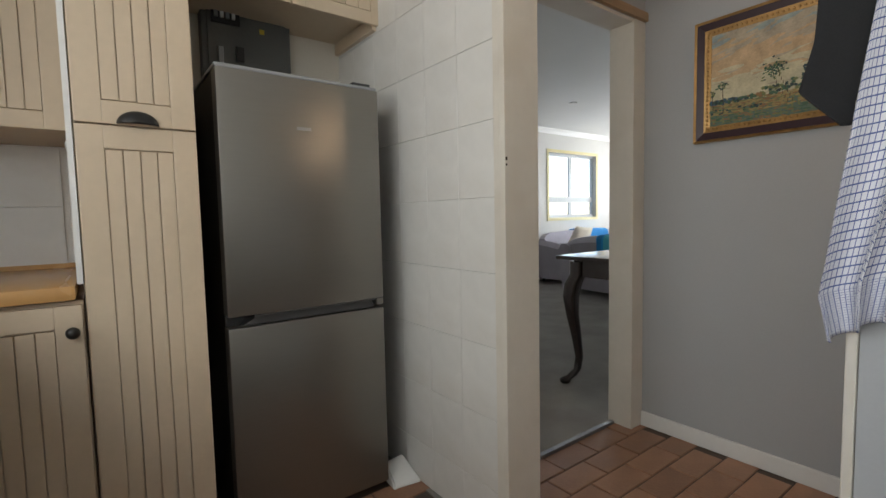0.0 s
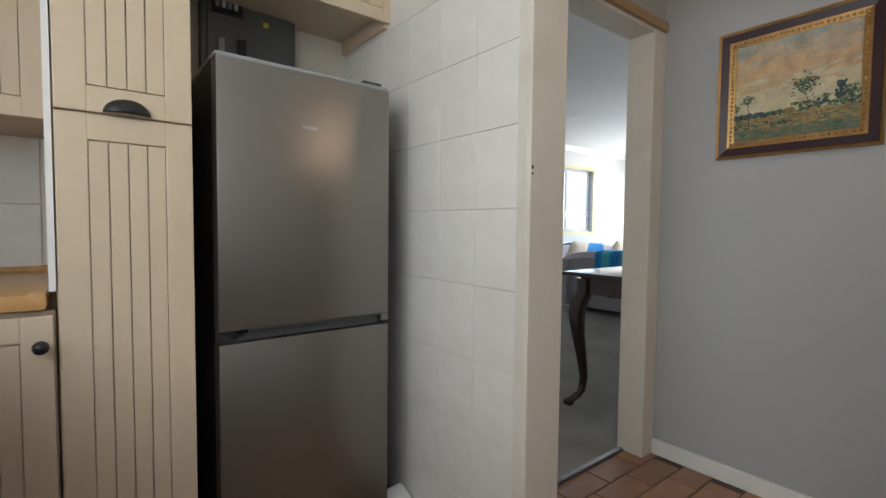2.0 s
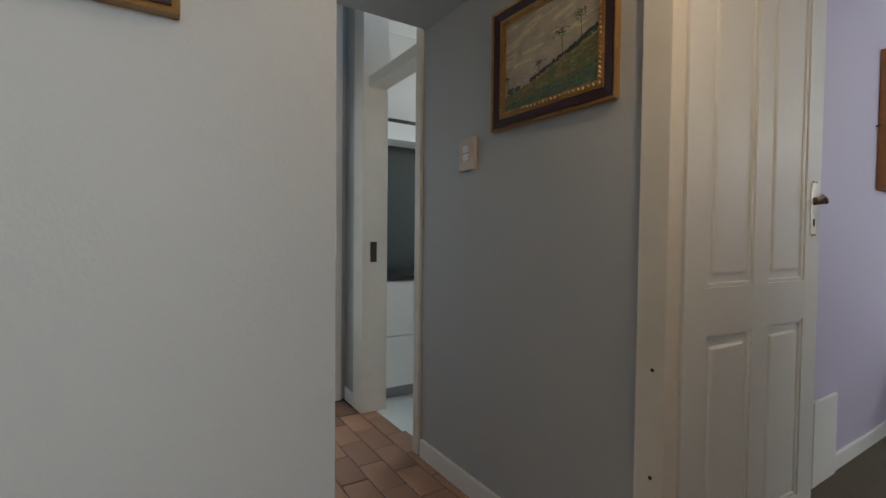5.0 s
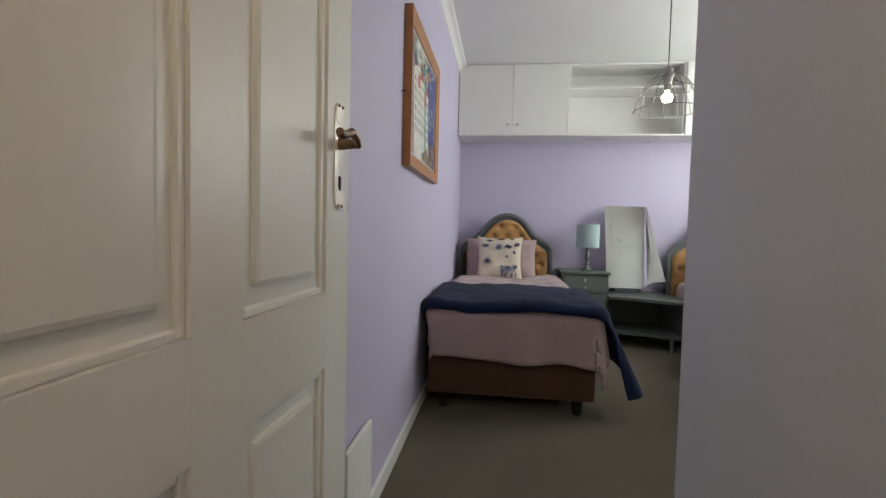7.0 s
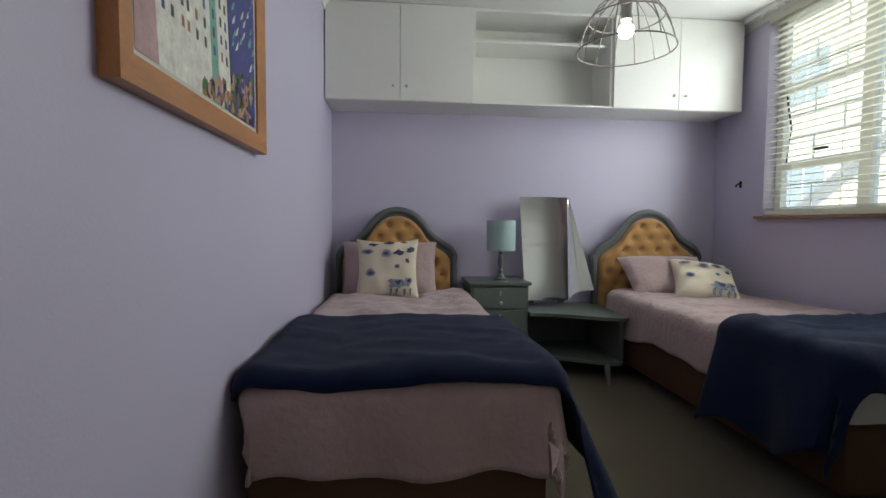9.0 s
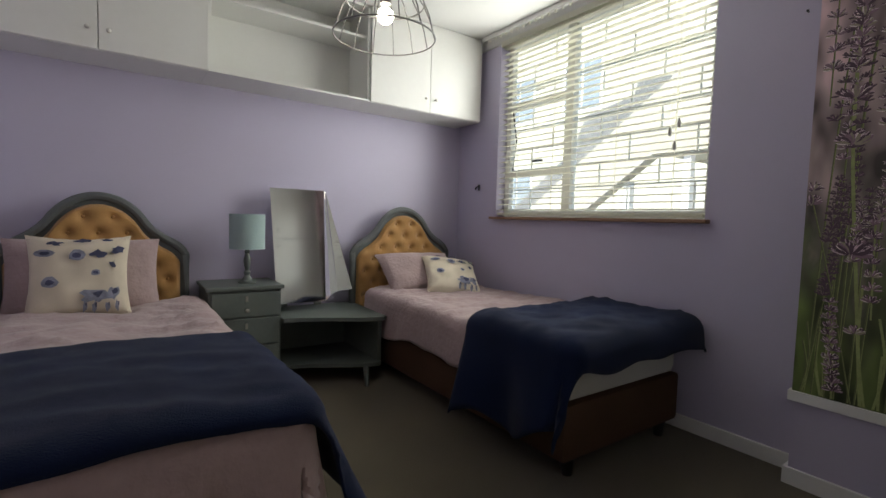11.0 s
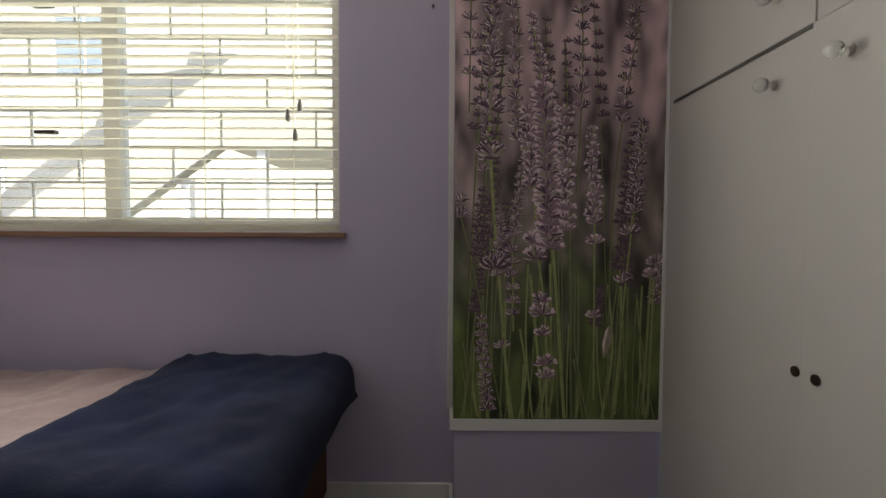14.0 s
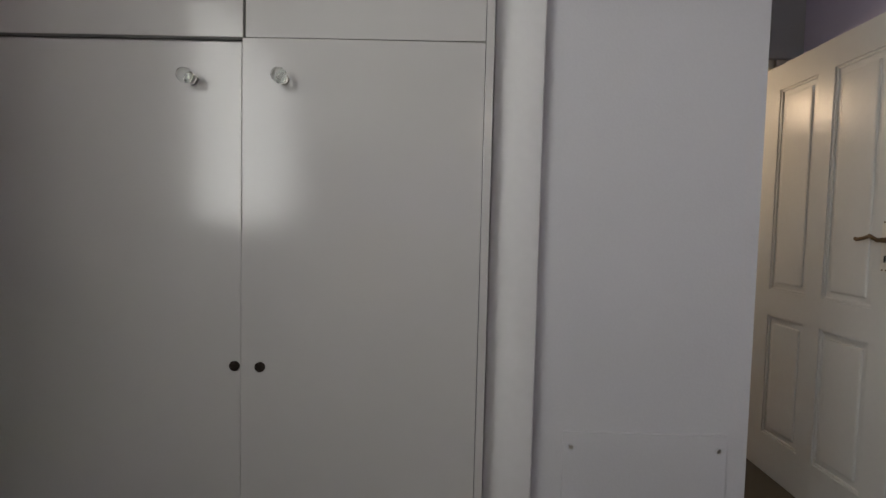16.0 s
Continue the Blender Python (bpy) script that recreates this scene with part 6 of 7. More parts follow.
def landscape(axis, wall, out, u0, u1, z0, z1, flip, label, seed, dusk=False):
    """A framed oil landscape: gilt edge, maroon band, beaded gilt slip, strokes of paint."""
    pt = thing("framed_painting", spot(axis, wall + out * 0.015, (u0 + u1) / 2, z0), label, "painting", "framed landscapes")
    ax = axis
    frame_around(pt, ax, wall, wall + out * 0.024, u0, u1, z0, z1, 0.011, GOLD, "outer_moulding")
    frame_around(pt, ax, wall, wall + out * 0.022, u0 + 0.011, u1 - 0.011, z0 + 0.011, z1 - 0.011, 0.030, MAROON, "band")
    frame_around(pt, ax, wall, wall + out * 0.018, u0 + 0.041, u1 - 0.041, z0 + 0.041, z1 - 0.041, 0.025, GOLD, "inner_moulding")
    bm = bmesh.new()
    a = wall + out * 0.019
    n = 24
    for i in range(n):
        k = (i + 0.5) / n
        for u, z in ((u0 + 0.05 + k * (u1 - u0 - 0.10), z0 + 0.055), (u0 + 0.05 + k * (u1 - u0 - 0.10), z1 - 0.055), (u0 + 0.055, z0 + 0.05 + k * (z1 - z0 - 0.1)), (u1 - 0.055, z0 + 0.05 + k * (z1 - z0 - 0.1))):
            ball(bm, spot(axis, a, u, z), 0.0055, sub=1)
    part("beading", bm, GOLD, pt, "beaded gilt slip", True)
    U0, U1, Z0, Z1 = u0 + 0.062, u1 - 0.062, z0 + 0.062, z1 - 0.062
    part("canvas", face_box(bmesh.new(), axis, wall, wall + out * 0.008, U0, U1, Z0, Z1), OILS[3], pt)
    bm = bmesh.new()
    r = random.Random(seed)
    W, H = U1 - U0, Z1 - Z0
    layer = [0.0]

    def dab(s, v, rs, rv, mi, n=7, tilt=0.0, rough=0.45):
        layer[0] += 0.000004
        pts = []
        for k in range(n):
            q, ang = 1 - rough * r.random(), 2 * math.pi * k / n
            x, y = rs * q * math.cos(ang), rv * q * math.sin(ang)
            x, y = x * math.cos(tilt) - y * math.sin(tilt), x * math.sin(tilt) + y * math.cos(tilt)
            uu, zz = min(max(s + x, 0), 1), min(max(v + y, 0), 1)
            uu = 1 - uu if flip else uu
            pts.append(bm.verts.new(spot(axis, wall + out * (0.0085 + layer[0]), U0 + uu * W, Z0 + zz * H)))
        bm.faces.new(pts).material_index = mi

    def ground_line(q):
        return 0.16 + 0.34 * q ** 1.2 if dusk else 0.25

    for i in range(260):
        v = 0.16 + 0.86 * r.random()
        tone = (3, 3, 3, 2) if dusk else ((2,) if v < 0.5 else ((1, 2, 2) if v < 0.62 else ((1,) if v < 0.76 else ((1, 3) if v < 0.87 else (0, 3, 3)))))
        dab(r.random(), v, 0.15, 0.03, r.choice(tone), 9, 0.25 if v > 0.6 else 0.05, 0.3)
    for i in range(60):
        q = i / 59
        dab(q, ground_line(q) * 0.48, 0.03, ground_line(q) * 0.5, 10 if i % 3 else 8, 8, 0.0, 0.1)
    for i in range(900):
        q = r.random()
        v = ground_line(q) * r.random()
        deep = v / ground_line(q)
        tone = ((8, 10, 10, 4) if deep < 0.45 else (8, 7, 9, 8)) if dusk else ((10, 10, 8, 10, 4, 9) if deep < 0.45 else (7, 7, 8, 7, 9))
        dab(q, v, 0.035, 0.008, r.choice(tone), 7, r.uniform(-0.12, 0.12) + (0.2 if dusk else 0))
    if dusk:
        for i in range(110):
            q = 0.3 + 0.7 * r.random() ** 0.8
            dab(q, ground_line(q) + 0.05 * r.random() * q, 0.022, 0.02, r.choice((4, 5, 5, 11)), 7)
        for i in range(26):
            dab(0.13 + r.gauss(0, 0.05), ground_line(0.13) + r.random() * 0.05, 0.02, 0.016, r.choice((5, 6, 4)), 7)
        trees = ((0.05, 0.36, 0.022, 12, 0.16), (0.42, 0.42, 0.024, 14, 0.28), (0.66, 0.62, 0.04, 26, 0.40), (0.84, 0.72, 0.045, 26, 0.46))
    else:
        for i in range(170):
            q = r.random()
            high = 0.035 + 0.05 * (q > 0.5) + 0.03 * (q > 0.7)
            dab(q, 0.24 + high * r.random(), 0.022, 0.02, r.choice((6, 6, 5, 4) if q < 0.35 else ((4, 9, 5, 8) if q < 0.5 else (5, 4, 4, 8))), 7)
        for i in range(30):
            dab(0.85 + r.gauss(0, 0.02), 0.30 + 0.16 * r.random(), 0.018, 0.02, 5, 7)
        for i in range(34):
            dab(r.random() * 0.5, 0.13 + 0.05 * r.random(), 0.018, 0.014, r.choice((4, 5, 10)), 7)
        trees = ((0.13, 0.42, 0.034, 30, 0.16), (0.03, 0.36, 0.03, 16, 0.20), (0.58, 0.47, 0.065, 60, 0.155), (0.62, 0.51, 0.05, 36, 0.155), (0.93, 0.36, 0.04, 30, 0.25))
    for q, v, size, count, foot in trees:
        for k in range(9):
            w = k / 8
            dab(q + (0.13 if foot == 0.155 else 0.01) * (1 - w) ** 1.4, foot + (v - foot) * w, 0.005, 0.03, 11, 5)
        for i in range(count):
            dab(q + r.gauss(0, size * 0.75), v + r.gauss(0, size * 0.6), 0.014, 0.010, r.choice((4, 4, 5, 8)), 6)
    part("paint", bm, OILS, pt, "oil paint of trees and a peach sky")



landscape("x", -1.79, 1, -0.490, 0.036, 1.378, 1.893, False, "framed oil landscape with trees and a peach sky", 4)
landscape("y", 1.10, -1, -2.352, -1.810, 1.445, 1.88, False, "framed oil landscape under a grey dusk sky", 9, True)
ls = thing("light_switch", (-2.515, 1.09, 1.32), "cream plastic light switch on the grey wall", "light switch")
part("plate", boxes((-2.568, -2.463, 1.083, 1.0995, 1.325, 1.455), bevel=0.004), mat("aged_cream_plastic", (0.55, 0.45, 0.36), 0.4, vary=0.06), ls)
for z in (1.362, 1.396):
    part("rocker", boxes((-2.535, -2.496, 1.077, 1.083, z, z + 0.028), bevel=0.002), APPLIANCE, ls, "pale rocker")

# towel and apron on the end of the stub wall
CHECK = bpy.data.materials.new("white_towel_navy_check")
CHECK.use_nodes = True
n_, l_ = CHECK.node_tree.nodes, CHECK.node_tree.links
bs = n_["Principled BSDF"]
bs.inputs["Roughness"].default_value = 0.95
co_ = n_.new("ShaderNodeTexCoord")
br = n_.new("ShaderNodeTexBrick")
br.offset, br.inputs["Scale"].default_value = 0.0, 1.0
br.inputs["Color1"].default_value = br.inputs["Color2"].default_value = (0.66, 0.66, 0.70, 1)
br.inputs["Mortar"].default_value = (0.10, 0.13, 0.30, 1)
br.inputs["Mortar Size"].default_value, br.inputs["Brick Width"].default_value, br.inputs["Row Height"].default_value = 0.0013, 0.015, 0.015
l_.new(co_.outputs["UV"], br.inputs["Vector"])
l_.new(br.outputs["Color"], bs.inputs["Base Color"])


def hanging(name, pts_left, pts_right, x, folds, depth, material, label, category, seed):
    """A hanging cloth between two edge lines of (y, z), with folds across it."""
    bm = bmesh.new()
    uv = bm.loops.layers.uv.new("UVMap")
    nu, nv = 40, 44
    def along(pts, k):
        q = k * (len(pts) - 1)
        i = min(int(q), len(pts) - 2)
        f = q - i
        return tuple(pts[i][c] + (pts[i + 1][c] - pts[i][c]) * f for c in (0, 1))
    rows = []
    for j in range(nv + 1):
        k = j / nv
        a, b = along(pts_left, k), along(pts_right, k)
        row = []
        for i in range(nu + 1):
            s = i / nu
            ph = folds * 2 * math.pi * s + seed + 1.2 * noise.noise((k * 2, s * 2, seed))
            y, z = a[0] + (b[0] - a[0]) * s, a[1] + (b[1] - a[1]) * s
            row.append(bm.verts.new((x + depth * (0.35 + 0.65 * k) * math.sin(ph) + depth, y + 0.3 * depth * math.cos(ph), z)))
        rows.append(row)
    for j in range(nv):
        for i in range(nu):
            f = bm.faces.new((rows[j][i], rows[j][i + 1], rows[j + 1][i + 1], rows[j + 1][i]))
            for lp, (p, q) in zip(f.loops, ((i, j), (i + 1, j), (i + 1, j + 1), (i, j + 1))):
                lp[uv].uv = (p / nu * 0.5, q / nv * 1.05)
    ob = tagged(finish(name, bm, material, True), label, category)
    return thick(ob, 0.003)


hanging("tea_towel", [(0.36, 1.80), (0.33, 1.45), (0.30, 1.2), (0.265, 0.93), (0.285, 0.86)], [(0.44, 1.80), (0.46, 1.5), (0.47, 1.25), (0.40, 1.0), (0.37, 0.92)], -0.60, 2.6, 0.020, CHECK, "white tea towel with a navy check on a hook", "tea towel", 1)
hanging("apron", [(0.34, 1.88), (0.27, 1.7), (0.25, 1.45), (0.245, 1.36), (0.225, 1.28), (0.285, 1.215)], [(0.46, 1.88), (0.48, 1.7), (0.48, 1.45), (0.48, 1.36), (0.48, 1.25), (0.47, 1.215)], -0.615, 2.0, 0.008, mat("black_apron_cloth", (0.012, 0.012, 0.013), 0.9, vary=0.2, fine=200, bump=0.2), "black apron hanging on a hook", "apron", 2)
hk = thing("hook_rail", (-0.61, 0.42, 1.86), "small metal hook rail on the wall", "hook rail")
part("rail", boxes((-0.6195, -0.612, 0.34, 0.55, 1.87, 1.91), bevel=0.002), CHROME, hk)
for y in (0.39, 0.45, 0.52):
    part("hook", tube(bmesh.new(), [(-0.612, y, 1.885), (-0.585, y, 1.87), (-0.575, y, 1.885)], 0.004), CHROME, hk)

# ---- living room ----
DARK_WOOD = mat("dark_mahogany", (0.028, 0.014, 0.010), 0.22, vary=0.3, big=4, fine=40, bump=0.03, coat=0.4)
GREY_SOFA = mat("grey_sofa_fabric", (0.40, 0.38, 0.43), 0.9, vary=0.1, big=5, fine=220, bump=0.2)
THROW = bpy.data.materials.new("blue_striped_throw")
THROW.use_nodes = True
n_, l_ = THROW.node_tree.nodes, THROW.node_tree.links
bs = n_["Principled BSDF"]
bs.inputs["Roughness"].default_value = 0.9
co_, wv, rp_ = n_.new("ShaderNodeTexCoord"), n_.new("ShaderNodeTexWave"), n_.new("ShaderNodeValToRGB")
wv.bands_direction = "Y"
wv.inputs["Scale"].default_value, wv.inputs["Distortion"].default_value = 1.3, 1.5
rp_.color_ramp.interpolation = "CONSTANT"
rp_.color_ramp.elements[0].color = (0.015, 0.22, 0.55, 1)
rp_.color_ramp.elements[1].position, rp_.color_ramp.elements[1].color = 0.66, (0.08, 0.48, 0.62, 1)
e_ = rp_.color_ramp.elements.new(0.36)
e_.color = (0.02, 0.34, 0.70, 1)
l_.new(co_.outputs["Object"], wv.inputs["Vector"])
l_.new(wv.outputs["Fac"], rp_.inputs[0])
l_.new(rp_.outputs[0], bs.inputs["Base Color"])

tb = thing("console_table", (-2.6, -1.15, 0), "dark mahogany side table with curved cabriole legs", "table")
TX0, TX1, TY0, TY1, TZ = -3.35, -1.93, -1.40, -0.87, 0.82
part("tabletop", boxes((TX0, TX1, TY0, TY1, TZ - 0.024, TZ), bevel=0.007), DARK_WOOD, tb, smooth=True)
part("apron", boxes((TX0 + 0.08, TX1 - 0.08, TY1 - 0.105, TY1 - 0.08, TZ - 0.135, TZ - 0.025), (TX0 + 0.08, TX1 - 0.08, TY0 + 0.08, TY0 + 0.105, TZ - 0.135, TZ - 0.025), (TX1 - 0.105, TX1 - 0.08, TY0 + 0.106, TY1 - 0.106, TZ - 0.135, TZ - 0.025), (TX0 + 0.08, TX0 + 0.105, TY0 + 0.106, TY1 - 0.106, TZ - 0.135, TZ - 0.025)), DARK_WOOD, tb)


def cabriole(x, y, sx, sy):
    bm = bmesh.new()
    prof = [(0.0, 0.78, 0.046), (0.0, 0.70, 0.046), (0.022, 0.64, 0.05), (0.032, 0.56, 0.046), (0.025, 0.44, 0.036), (0.008, 0.30, 0.028), (-0.004, 0.17, 0.022), (0.004, 0.09, 0.021), (0.03, 0.045, 0.027), (0.055, 0.025, 0.034), (0.058, 0.0, 0.028)]
    rings = []
    for off, z, r in prof:
        cx, cy = x + sx * off, y + sy * off
        rings.append([bm.verts.new((cx + r * math.copysign(abs(math.cos(a)) ** 0.7, math.cos(a)), cy + r * math.copysign(abs(math.sin(a)) ** 0.7, math.sin(a)), z)) for a in [2 * math.pi * k / 16 for k in range(16)]])
    for p, q in zip(rings, rings[1:]):
        for k in range(16):
            bm.faces.new((p[k], p[(k + 1) % 16], q[(k + 1) % 16], q[k]))
    bm.faces.new(rings[0])
    bm.faces.new(rings[-1][::-1])
    part("leg", bm, DARK_WOOD, tb, "curved cabriole leg", True)


for x, sx in ((TX1 - 0.10, 1), (TX0 + 0.10, -1)):
    for y, sy in ((TY1 - 0.10, 1), (TY0 + 0.10, -1)):
        cabriole(x, y, sx, sy)


def sofa(x, y, turn, length, label):
    m = Matrix.Translation((x, y, 0)) @ Matrix.Rotation(radians(turn), 4, "Z")
    s = thing("sofa", (x, y, 0), label, "sofa", "grey sofas")

    def put(name, bm, material=GREY_SOFA):
        bmesh.ops.transform(bm, matrix=m, verts=bm.verts[:])
        return part(name, bm, material, s, "", True)

    h = length / 2
    put("seat_base", boxes((-h + 0.1, h - 0.1, -0.42, 0.36, 0.07, 0.40), bevel=0.04))
    bm = bmesh.new()
    n = 30
    rows = []
    for i in range(n + 1):
        u = -1 + 2 * i / n
        top = 0.80 - 0.05 * abs(u) ** 3 - 0.05 * abs(u) ** 8
        rows.append([bm.verts.new((u * h, yy + 0.16 * abs(u) ** 4, zz * 1.0)) for yy, zz in ((-0.30, 0.40), (-0.34, top - 0.06), (-0.40, top), (-0.50, top - 0.01), (-0.56, top - 0.08), (-0.50, 0.3), (-0.44, 0.07), (-0.3, 0.07))])
    for a, b in zip(rows, rows[1:]):
        for k in range(8):
            bm.faces.new((a[k], a[(k + 1) % 8], b[(k + 1) % 8], b[k]))
    bm.faces.new(rows[0])
    bm.faces.new(rows[-1][::-1])
    put("backrest", bm)
    for sx in (-1, 1):
        bm = bmesh.new()
        ring = []
        for yy in [-0.5 + 0.9 * k / 10 for k in range(11)]:
            top = 0.68 - 0.16 * ((yy + 0.5) / 0.9) ** 2
            ring.append([bm.verts.new((sx * (h - 0.05 + dx), yy, zz)) for dx, zz in ((-0.08, 0.07), (-0.08, top - 0.06), (-0.03, top), (0.05, top), (0.10, top - 0.07), (0.06, 0.3), (0.03, 0.07))])
        for a, b in zip(ring, ring[1:]):
            for k in range(7):
                bm.faces.new((a[k], a[(k + 1) % 7], b[(k + 1) % 7], b[k]))
        bm.faces.new(ring[0])
        bm.faces.new(ring[-1][::-1])
        put("armrest", bm)
    for k in (-1, 1):
        put("seat_cushion", boxes((min(0.01 * k, k * (h - 0.14)), max(0.01 * k, k * (h - 0.14)), -0.30, 0.38, 0.401, 0.52), bevel=0.04))
    for sx in (-1, 1):
        for yy in (-0.38, 0.3):
            put("foot", cyl(bmesh.new(), (sx * (h - 0.15), yy, 0.0), (sx * (h - 0.15), yy, 0.075), 0.025), BLACK)
    return m


ma = sofa(-5.17, -2.45, 90, 2.2, "grey rolled-arm sofa with a blue throw, seen from behind")
mb = sofa(-6.38, -4.09, 0, 2.3, "grey rolled-arm sofa under the small window")
bm = drape(-0.48, 1.0, -0.59, -0.30, 0.805, 0.0, 0.0, 0.22, 0.2, rad=0.06, flare=0.05, wave=0.03, seed=4)
bmesh.ops.transform(bm, matrix=ma, verts=bm.verts[:])
thick(single("sofa_throw", bm, THROW, "blue striped throw over the sofa back", "throw", smooth=True), 0.012)
bm = drape(-0.62, 0.12, -0.59, -0.30, 0.805, 0.0, 0.0, 0.05, 0.3, rad=0.06, flare=0.05, wave=0.03, seed=7)
bmesh.ops.transform(bm, matrix=mb, verts=bm.verts[:])
thick(single("sofa_throw", bm, THROW, "blue striped throw over the sofa by the wall", "throw", smooth=True), 0.012)
for x, z in ((-5.88, 0.68), (-7.12, 0.68)):
    single("pillow", pillow_bm(0.45, 0.42, 0.14, on_bed(x, -4.15, z, 65, 0, 6), n=12, seed=3), PAPER, "cream cushion on the grey sofa", "cushion", "sofa cushions", True)
sd = thing("side_table", (-7.8, -4.15, 0), "small dark wooden side table in the corner", "side table")
part("tabletop", boxes((-8.05, -7.55, -4.4, -3.9, 0.70, 0.73), bevel=0.005), DARK_WOOD, sd)
for x in (-8.0, -7.6):
    for y in (-4.35, -3.95):
        part("leg", boxes((x - 0.02, x + 0.02, y - 0.02, y + 0.02, 0, 0.70)), DARK_WOOD, sd)
tl2 = thing("table_lamp", (-7.8, -4.2, 0.73), "brown ceramic table lamp with a cream shade", "table lamp")
part("base", lathe(bmesh.new(), (-7.8, -4.2, 0.7305), [(0.09, 0), (0.10, 0.03), (0.14, 0.10), (0.13, 0.16), (0.05, 0.22), (0.03, 0.26)]), mat("brown_ceramic", (0.14, 0.06, 0.035), 0.25, vary=0.3, big=10), tl2, smooth=True)
part("shade", lathe(bmesh.new(), (-7.8, -4.2, 0.98), [(0.205, 0), (0.09, 0.24), (0.085, 0.24), (0.198, 0)]), mat("cream_lampshade", (0.62, 0.50, 0.33), 0.8, vary=0.06), tl2, "cream cone shade", True)
bm = bmesh.new()
rows = []
for j in range(25):
    k = j / 24
    z = 2.47 - 1.25 * k
    width = 0.40 - 0.22 * max(0, (k - 0.35) / 0.65) ** 1.5
    rows.append([bm.verts.new((-8.28 + 0.035 * math.sin(i / 48 * 2 * math.pi * 6), -4.50 + 0.12 * k ** 2 + width * i / 48, z)) for i in range(49)])
for a, b in zip(rows, rows[1:]):
    for i in range(48):
        bm.faces.new((a[i], a[i + 1], b[i + 1], b[i]))
thick(single("curtain", bm, mat("dark_plum_curtain", (0.028, 0.022, 0.028), 0.9, vary=0.2, fine=200, bump=0.2), "dark tied-back curtain beside the window", "curtain", smooth=True), 0.004)
cr = thing("curtain_rail", (-8.3, -4.0, 2.47), "dark curtain rail under the living room ceiling", "curtain rail")
part("rail", boxes((-8.33, -8.22, -4.6, -1.0, 2.468, 2.4995)), BLACK, cr)
lw = struct("window_4", boxes((LWX0, LWX1, -4.76, -4.72, LWZ0, LWZ0 + 0.05), (LWX0, LWX1, -4.76, -4.72, LWZ1 - 0.05, LWZ1), (LWX0, LWX0 + 0.05, -4.76, -4.72, LWZ0 + 0.05, LWZ1 - 0.05), (LWX1 - 0.05, LWX1, -4.76, -4.72, LWZ0 + 0.05, LWZ1 - 0.05), (-6.42, -6.35, -4.76, -4.72, LWZ0 + 0.05, LWZ1 - 0.05), (LWX0 + 0.05, -6.42, -4.76, -4.72, 1.28, 1.38), (-6.35, LWX1 - 0.05, -4.76, -4.72, 1.28, 1.38)), mat("grey_window_frame", (0.42, 0.45, 0.47), 0.4, vary=0.05), "grey framed living room window", "window")
part("surround", boxes((LWX0 - 0.05, LWX1 + 0.05, -4.662, -4.645, LWZ0 - 0.05, LWZ0), (LWX0 - 0.05, LWX1 + 0.05, -4.662, -4.645, LWZ1, LWZ1 + 0.05), (LWX0 - 0.05, LWX0, -4.662, -4.645, LWZ0, LWZ1), (LWX1, LWX1 + 0.05, -4.662, -4.645, LWZ0, LWZ1)), mat("pale_yellow_surround", (0.66, 0.58, 0.30), 0.5, vary=0.06), lw, "pale yellow window surround")
struct("window_5", boxes((-8.47, -8.43, -4.5, -1.2, 0.8, 0.86), (-8.47, -8.43, -4.5, -1.2, 2.29, 2.35), (-8.47, -8.43, -3.45, -3.39, 0.86, 2.29), (-8.47, -8.43, -2.35, -2.29, 0.86, 2.29), (-8.47, -8.43, -4.5, -3.45, 1.3, 1.36), (-8.47, -8.43, -3.39, -2.35, 1.3, 1.36)), WHITE_TRIM, "wide white framed living room window", "window")
cove("trim_cornice_living", [((-8.4, -4.66, 2.4985), (-0.76, -4.66, 2.4985), (0, 1, 0)), ((-8.4, -4.59, 2.4985), (-8.4, -0.84, 2.4985), (1, 0, 0))], WHITE_TRIM, "white moulded living room cornice")
for x, y in ((-7.2, -3.6), (-4.6, -3.3)):
    dl = thing("downlight", (x, y, 2.49), "small recessed ceiling downlight", "downlight", "downlights")
    part("ring", lathe(bmesh.new(), (x, y, 2.488), [(0.03, 0), (0.05, 0.003), (0.05, 0.0115)]), CHROME, dl)

# ---- tiles ----
def brick_mesh(name, w, h, t, material, chamfer=0.003):
    bm = box(bmesh.new(), -w / 2, w / 2, -h / 2, h / 2, -t, 0)
    top = [e for e in bm.edges if all(v.co.z > -1e-6 for v in e.verts)]
    bmesh.ops.bevel(bm, geom=top, offset=chamfer, segments=1, affect="EDGES")
    me = bpy.data.meshes.new(name)
    bm.to_mesh(me)
    bm.free()
    me.materials.append(material)
    return me


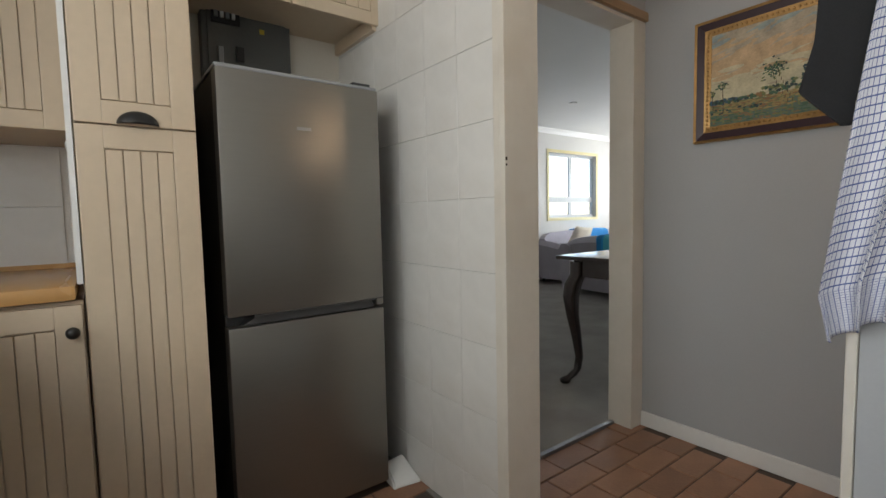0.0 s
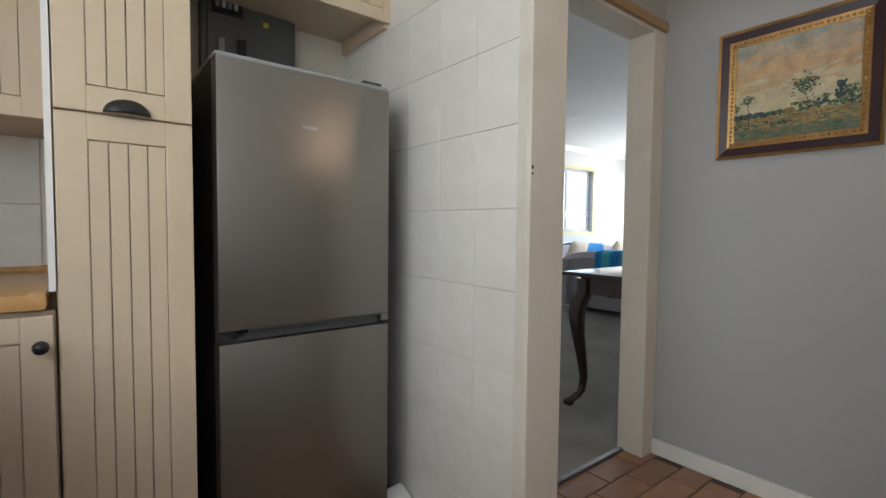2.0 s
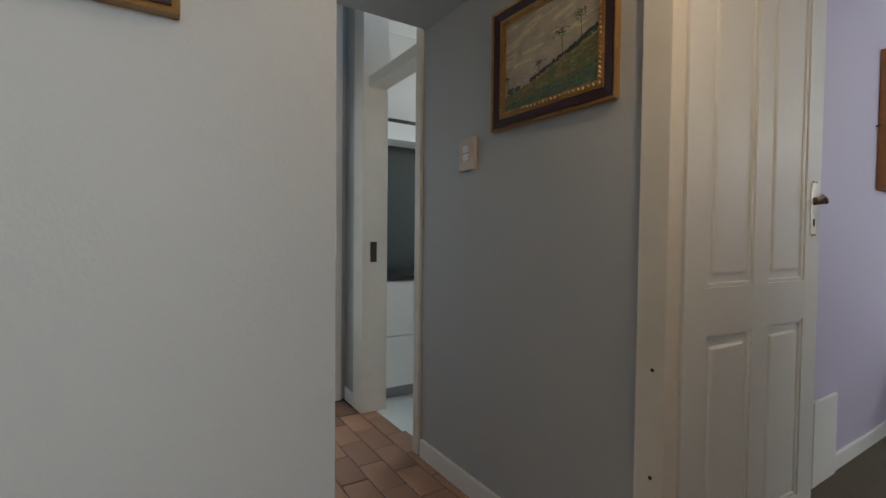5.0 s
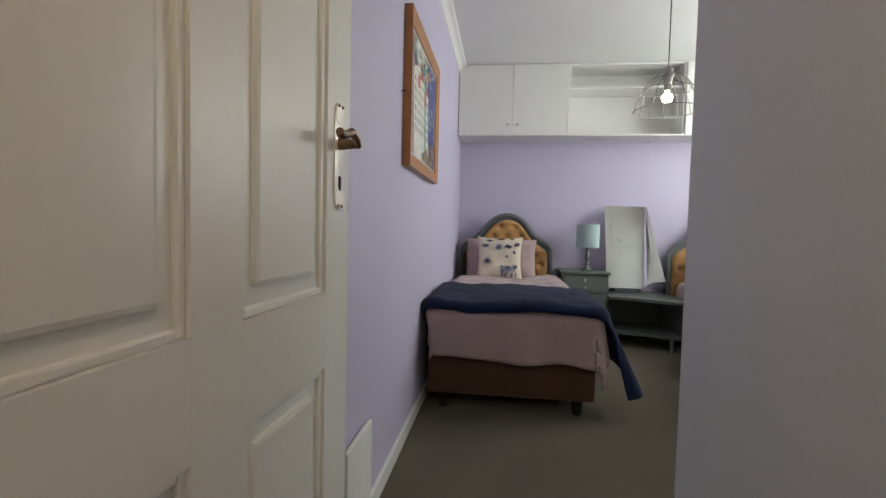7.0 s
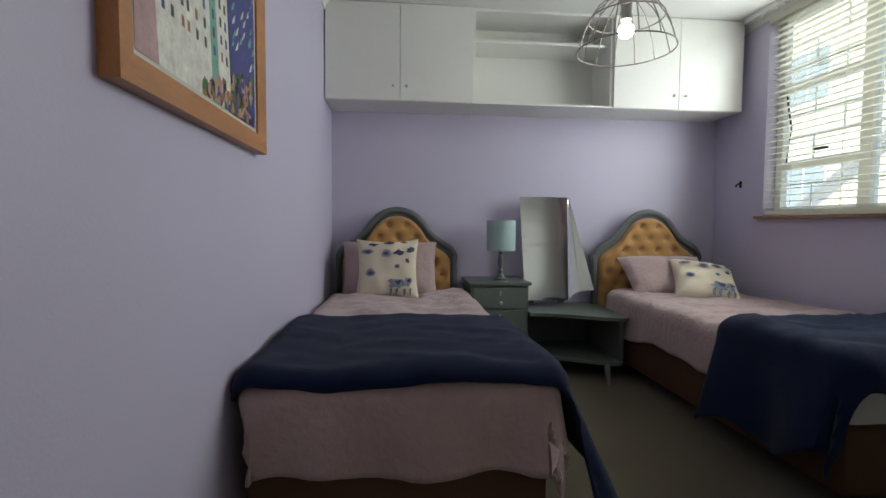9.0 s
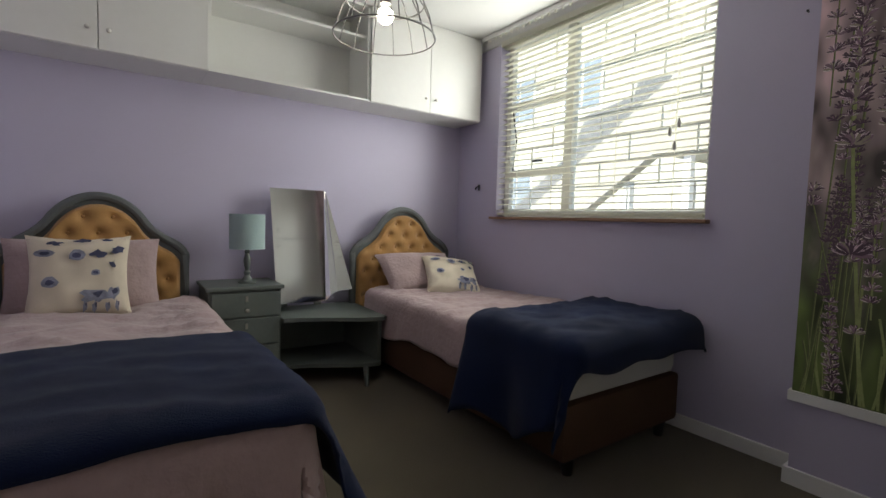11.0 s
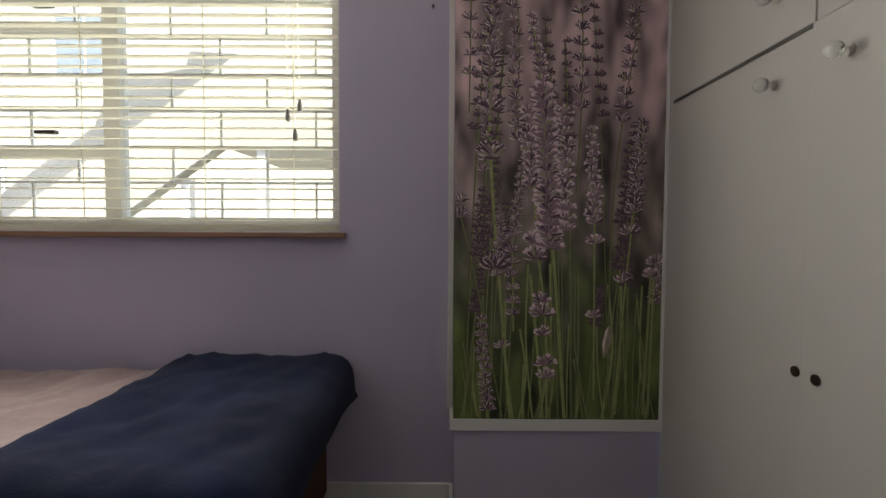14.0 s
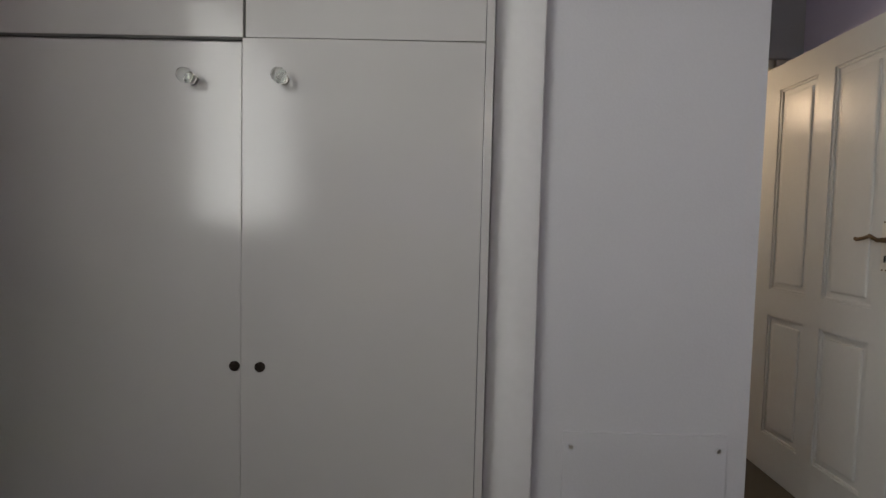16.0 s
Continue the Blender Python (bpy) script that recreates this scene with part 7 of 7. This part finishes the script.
def lay(name, me, parent, m):
    ob = new(name, me)
    ob.parent = parent
    ob.matrix_basis = m
    return ob


rnd = random.Random(5)
TW, TH, G = 0.234, 0.119, 0.006
full = brick_mesh("floor_tile", TW, TH, 0.012, TERRACOTTA)
rows_y = [-0.764 + k * (TH + G) for k in range(-2, 16)]
count = 0
for k, y in enumerate(rows_y):
    shift = (k % 2) * (TW + G) / 2
    for i in range(-17, 6):
        x = -0.06 + shift + i * (TW + G)
        inside = False
        if -3.72 < x < -1.72 and 0.24 < y < 1.12:
            inside = True
        if -1.86 < x < -0.55 and -0.78 < y < 1.12:
            inside = True
        if -0.55 <= x < 0.62 and -1.02 < y < 0.45:
            inside = True
        if x + TW / 2 < -1.79 and y + TH / 2 < 0.28:
            inside = False
        if inside and count < 300:
            count += 1
            lay("tile", full, floor_tiles, Matrix.Translation((x, y, 0.0 + rnd.uniform(-0.001, 0.001))) @ Euler((rnd.uniform(-0.004, 0.004), rnd.uniform(-0.004, 0.004), rnd.uniform(-0.006, 0.006))).to_matrix().to_4x4())
wt_me = brick_mesh("wall_tile", 0.1888, 0.2416, 0.0078, WALL_TILE, 0.0009)
for i in range(6):
    for k in range(11):
        y, z = -0.6455 - 0.19 * i, 0.043 + 0.243 * k
        lay("tile", wt_me, tile_wall, Matrix.Translation((-0.6205, y, z)) @ Matrix.Rotation(radians(90), 4, "Z") @ Matrix.Rotation(radians(90), 4, "X") @ Matrix.Rotation(rnd.uniform(-0.003, 0.003), 4, "X") @ Matrix.Rotation(rnd.uniform(-0.003, 0.003), 4, "Y"))
splash = struct("wall_backsplash", boxes((0.434, 1.285, -1.6598, -1.654, 0.94, 1.36)), WHITE_GROUT, "white tiled kitchen backsplash", "tiles")
bt_me = brick_mesh("splash_tile", 0.2184, 0.2074, 0.010, WALL_TILE, 0.001)
for i in range(4):
    for k in range(2):
        lay("tile", bt_me, splash, Matrix.Translation((0.582 + 0.22 * i, -1.647, 1.037 + 0.209 * k)) @ Matrix.Rotation(radians(180), 4, "Z") @ Matrix.Rotation(radians(90), 4, "X"))
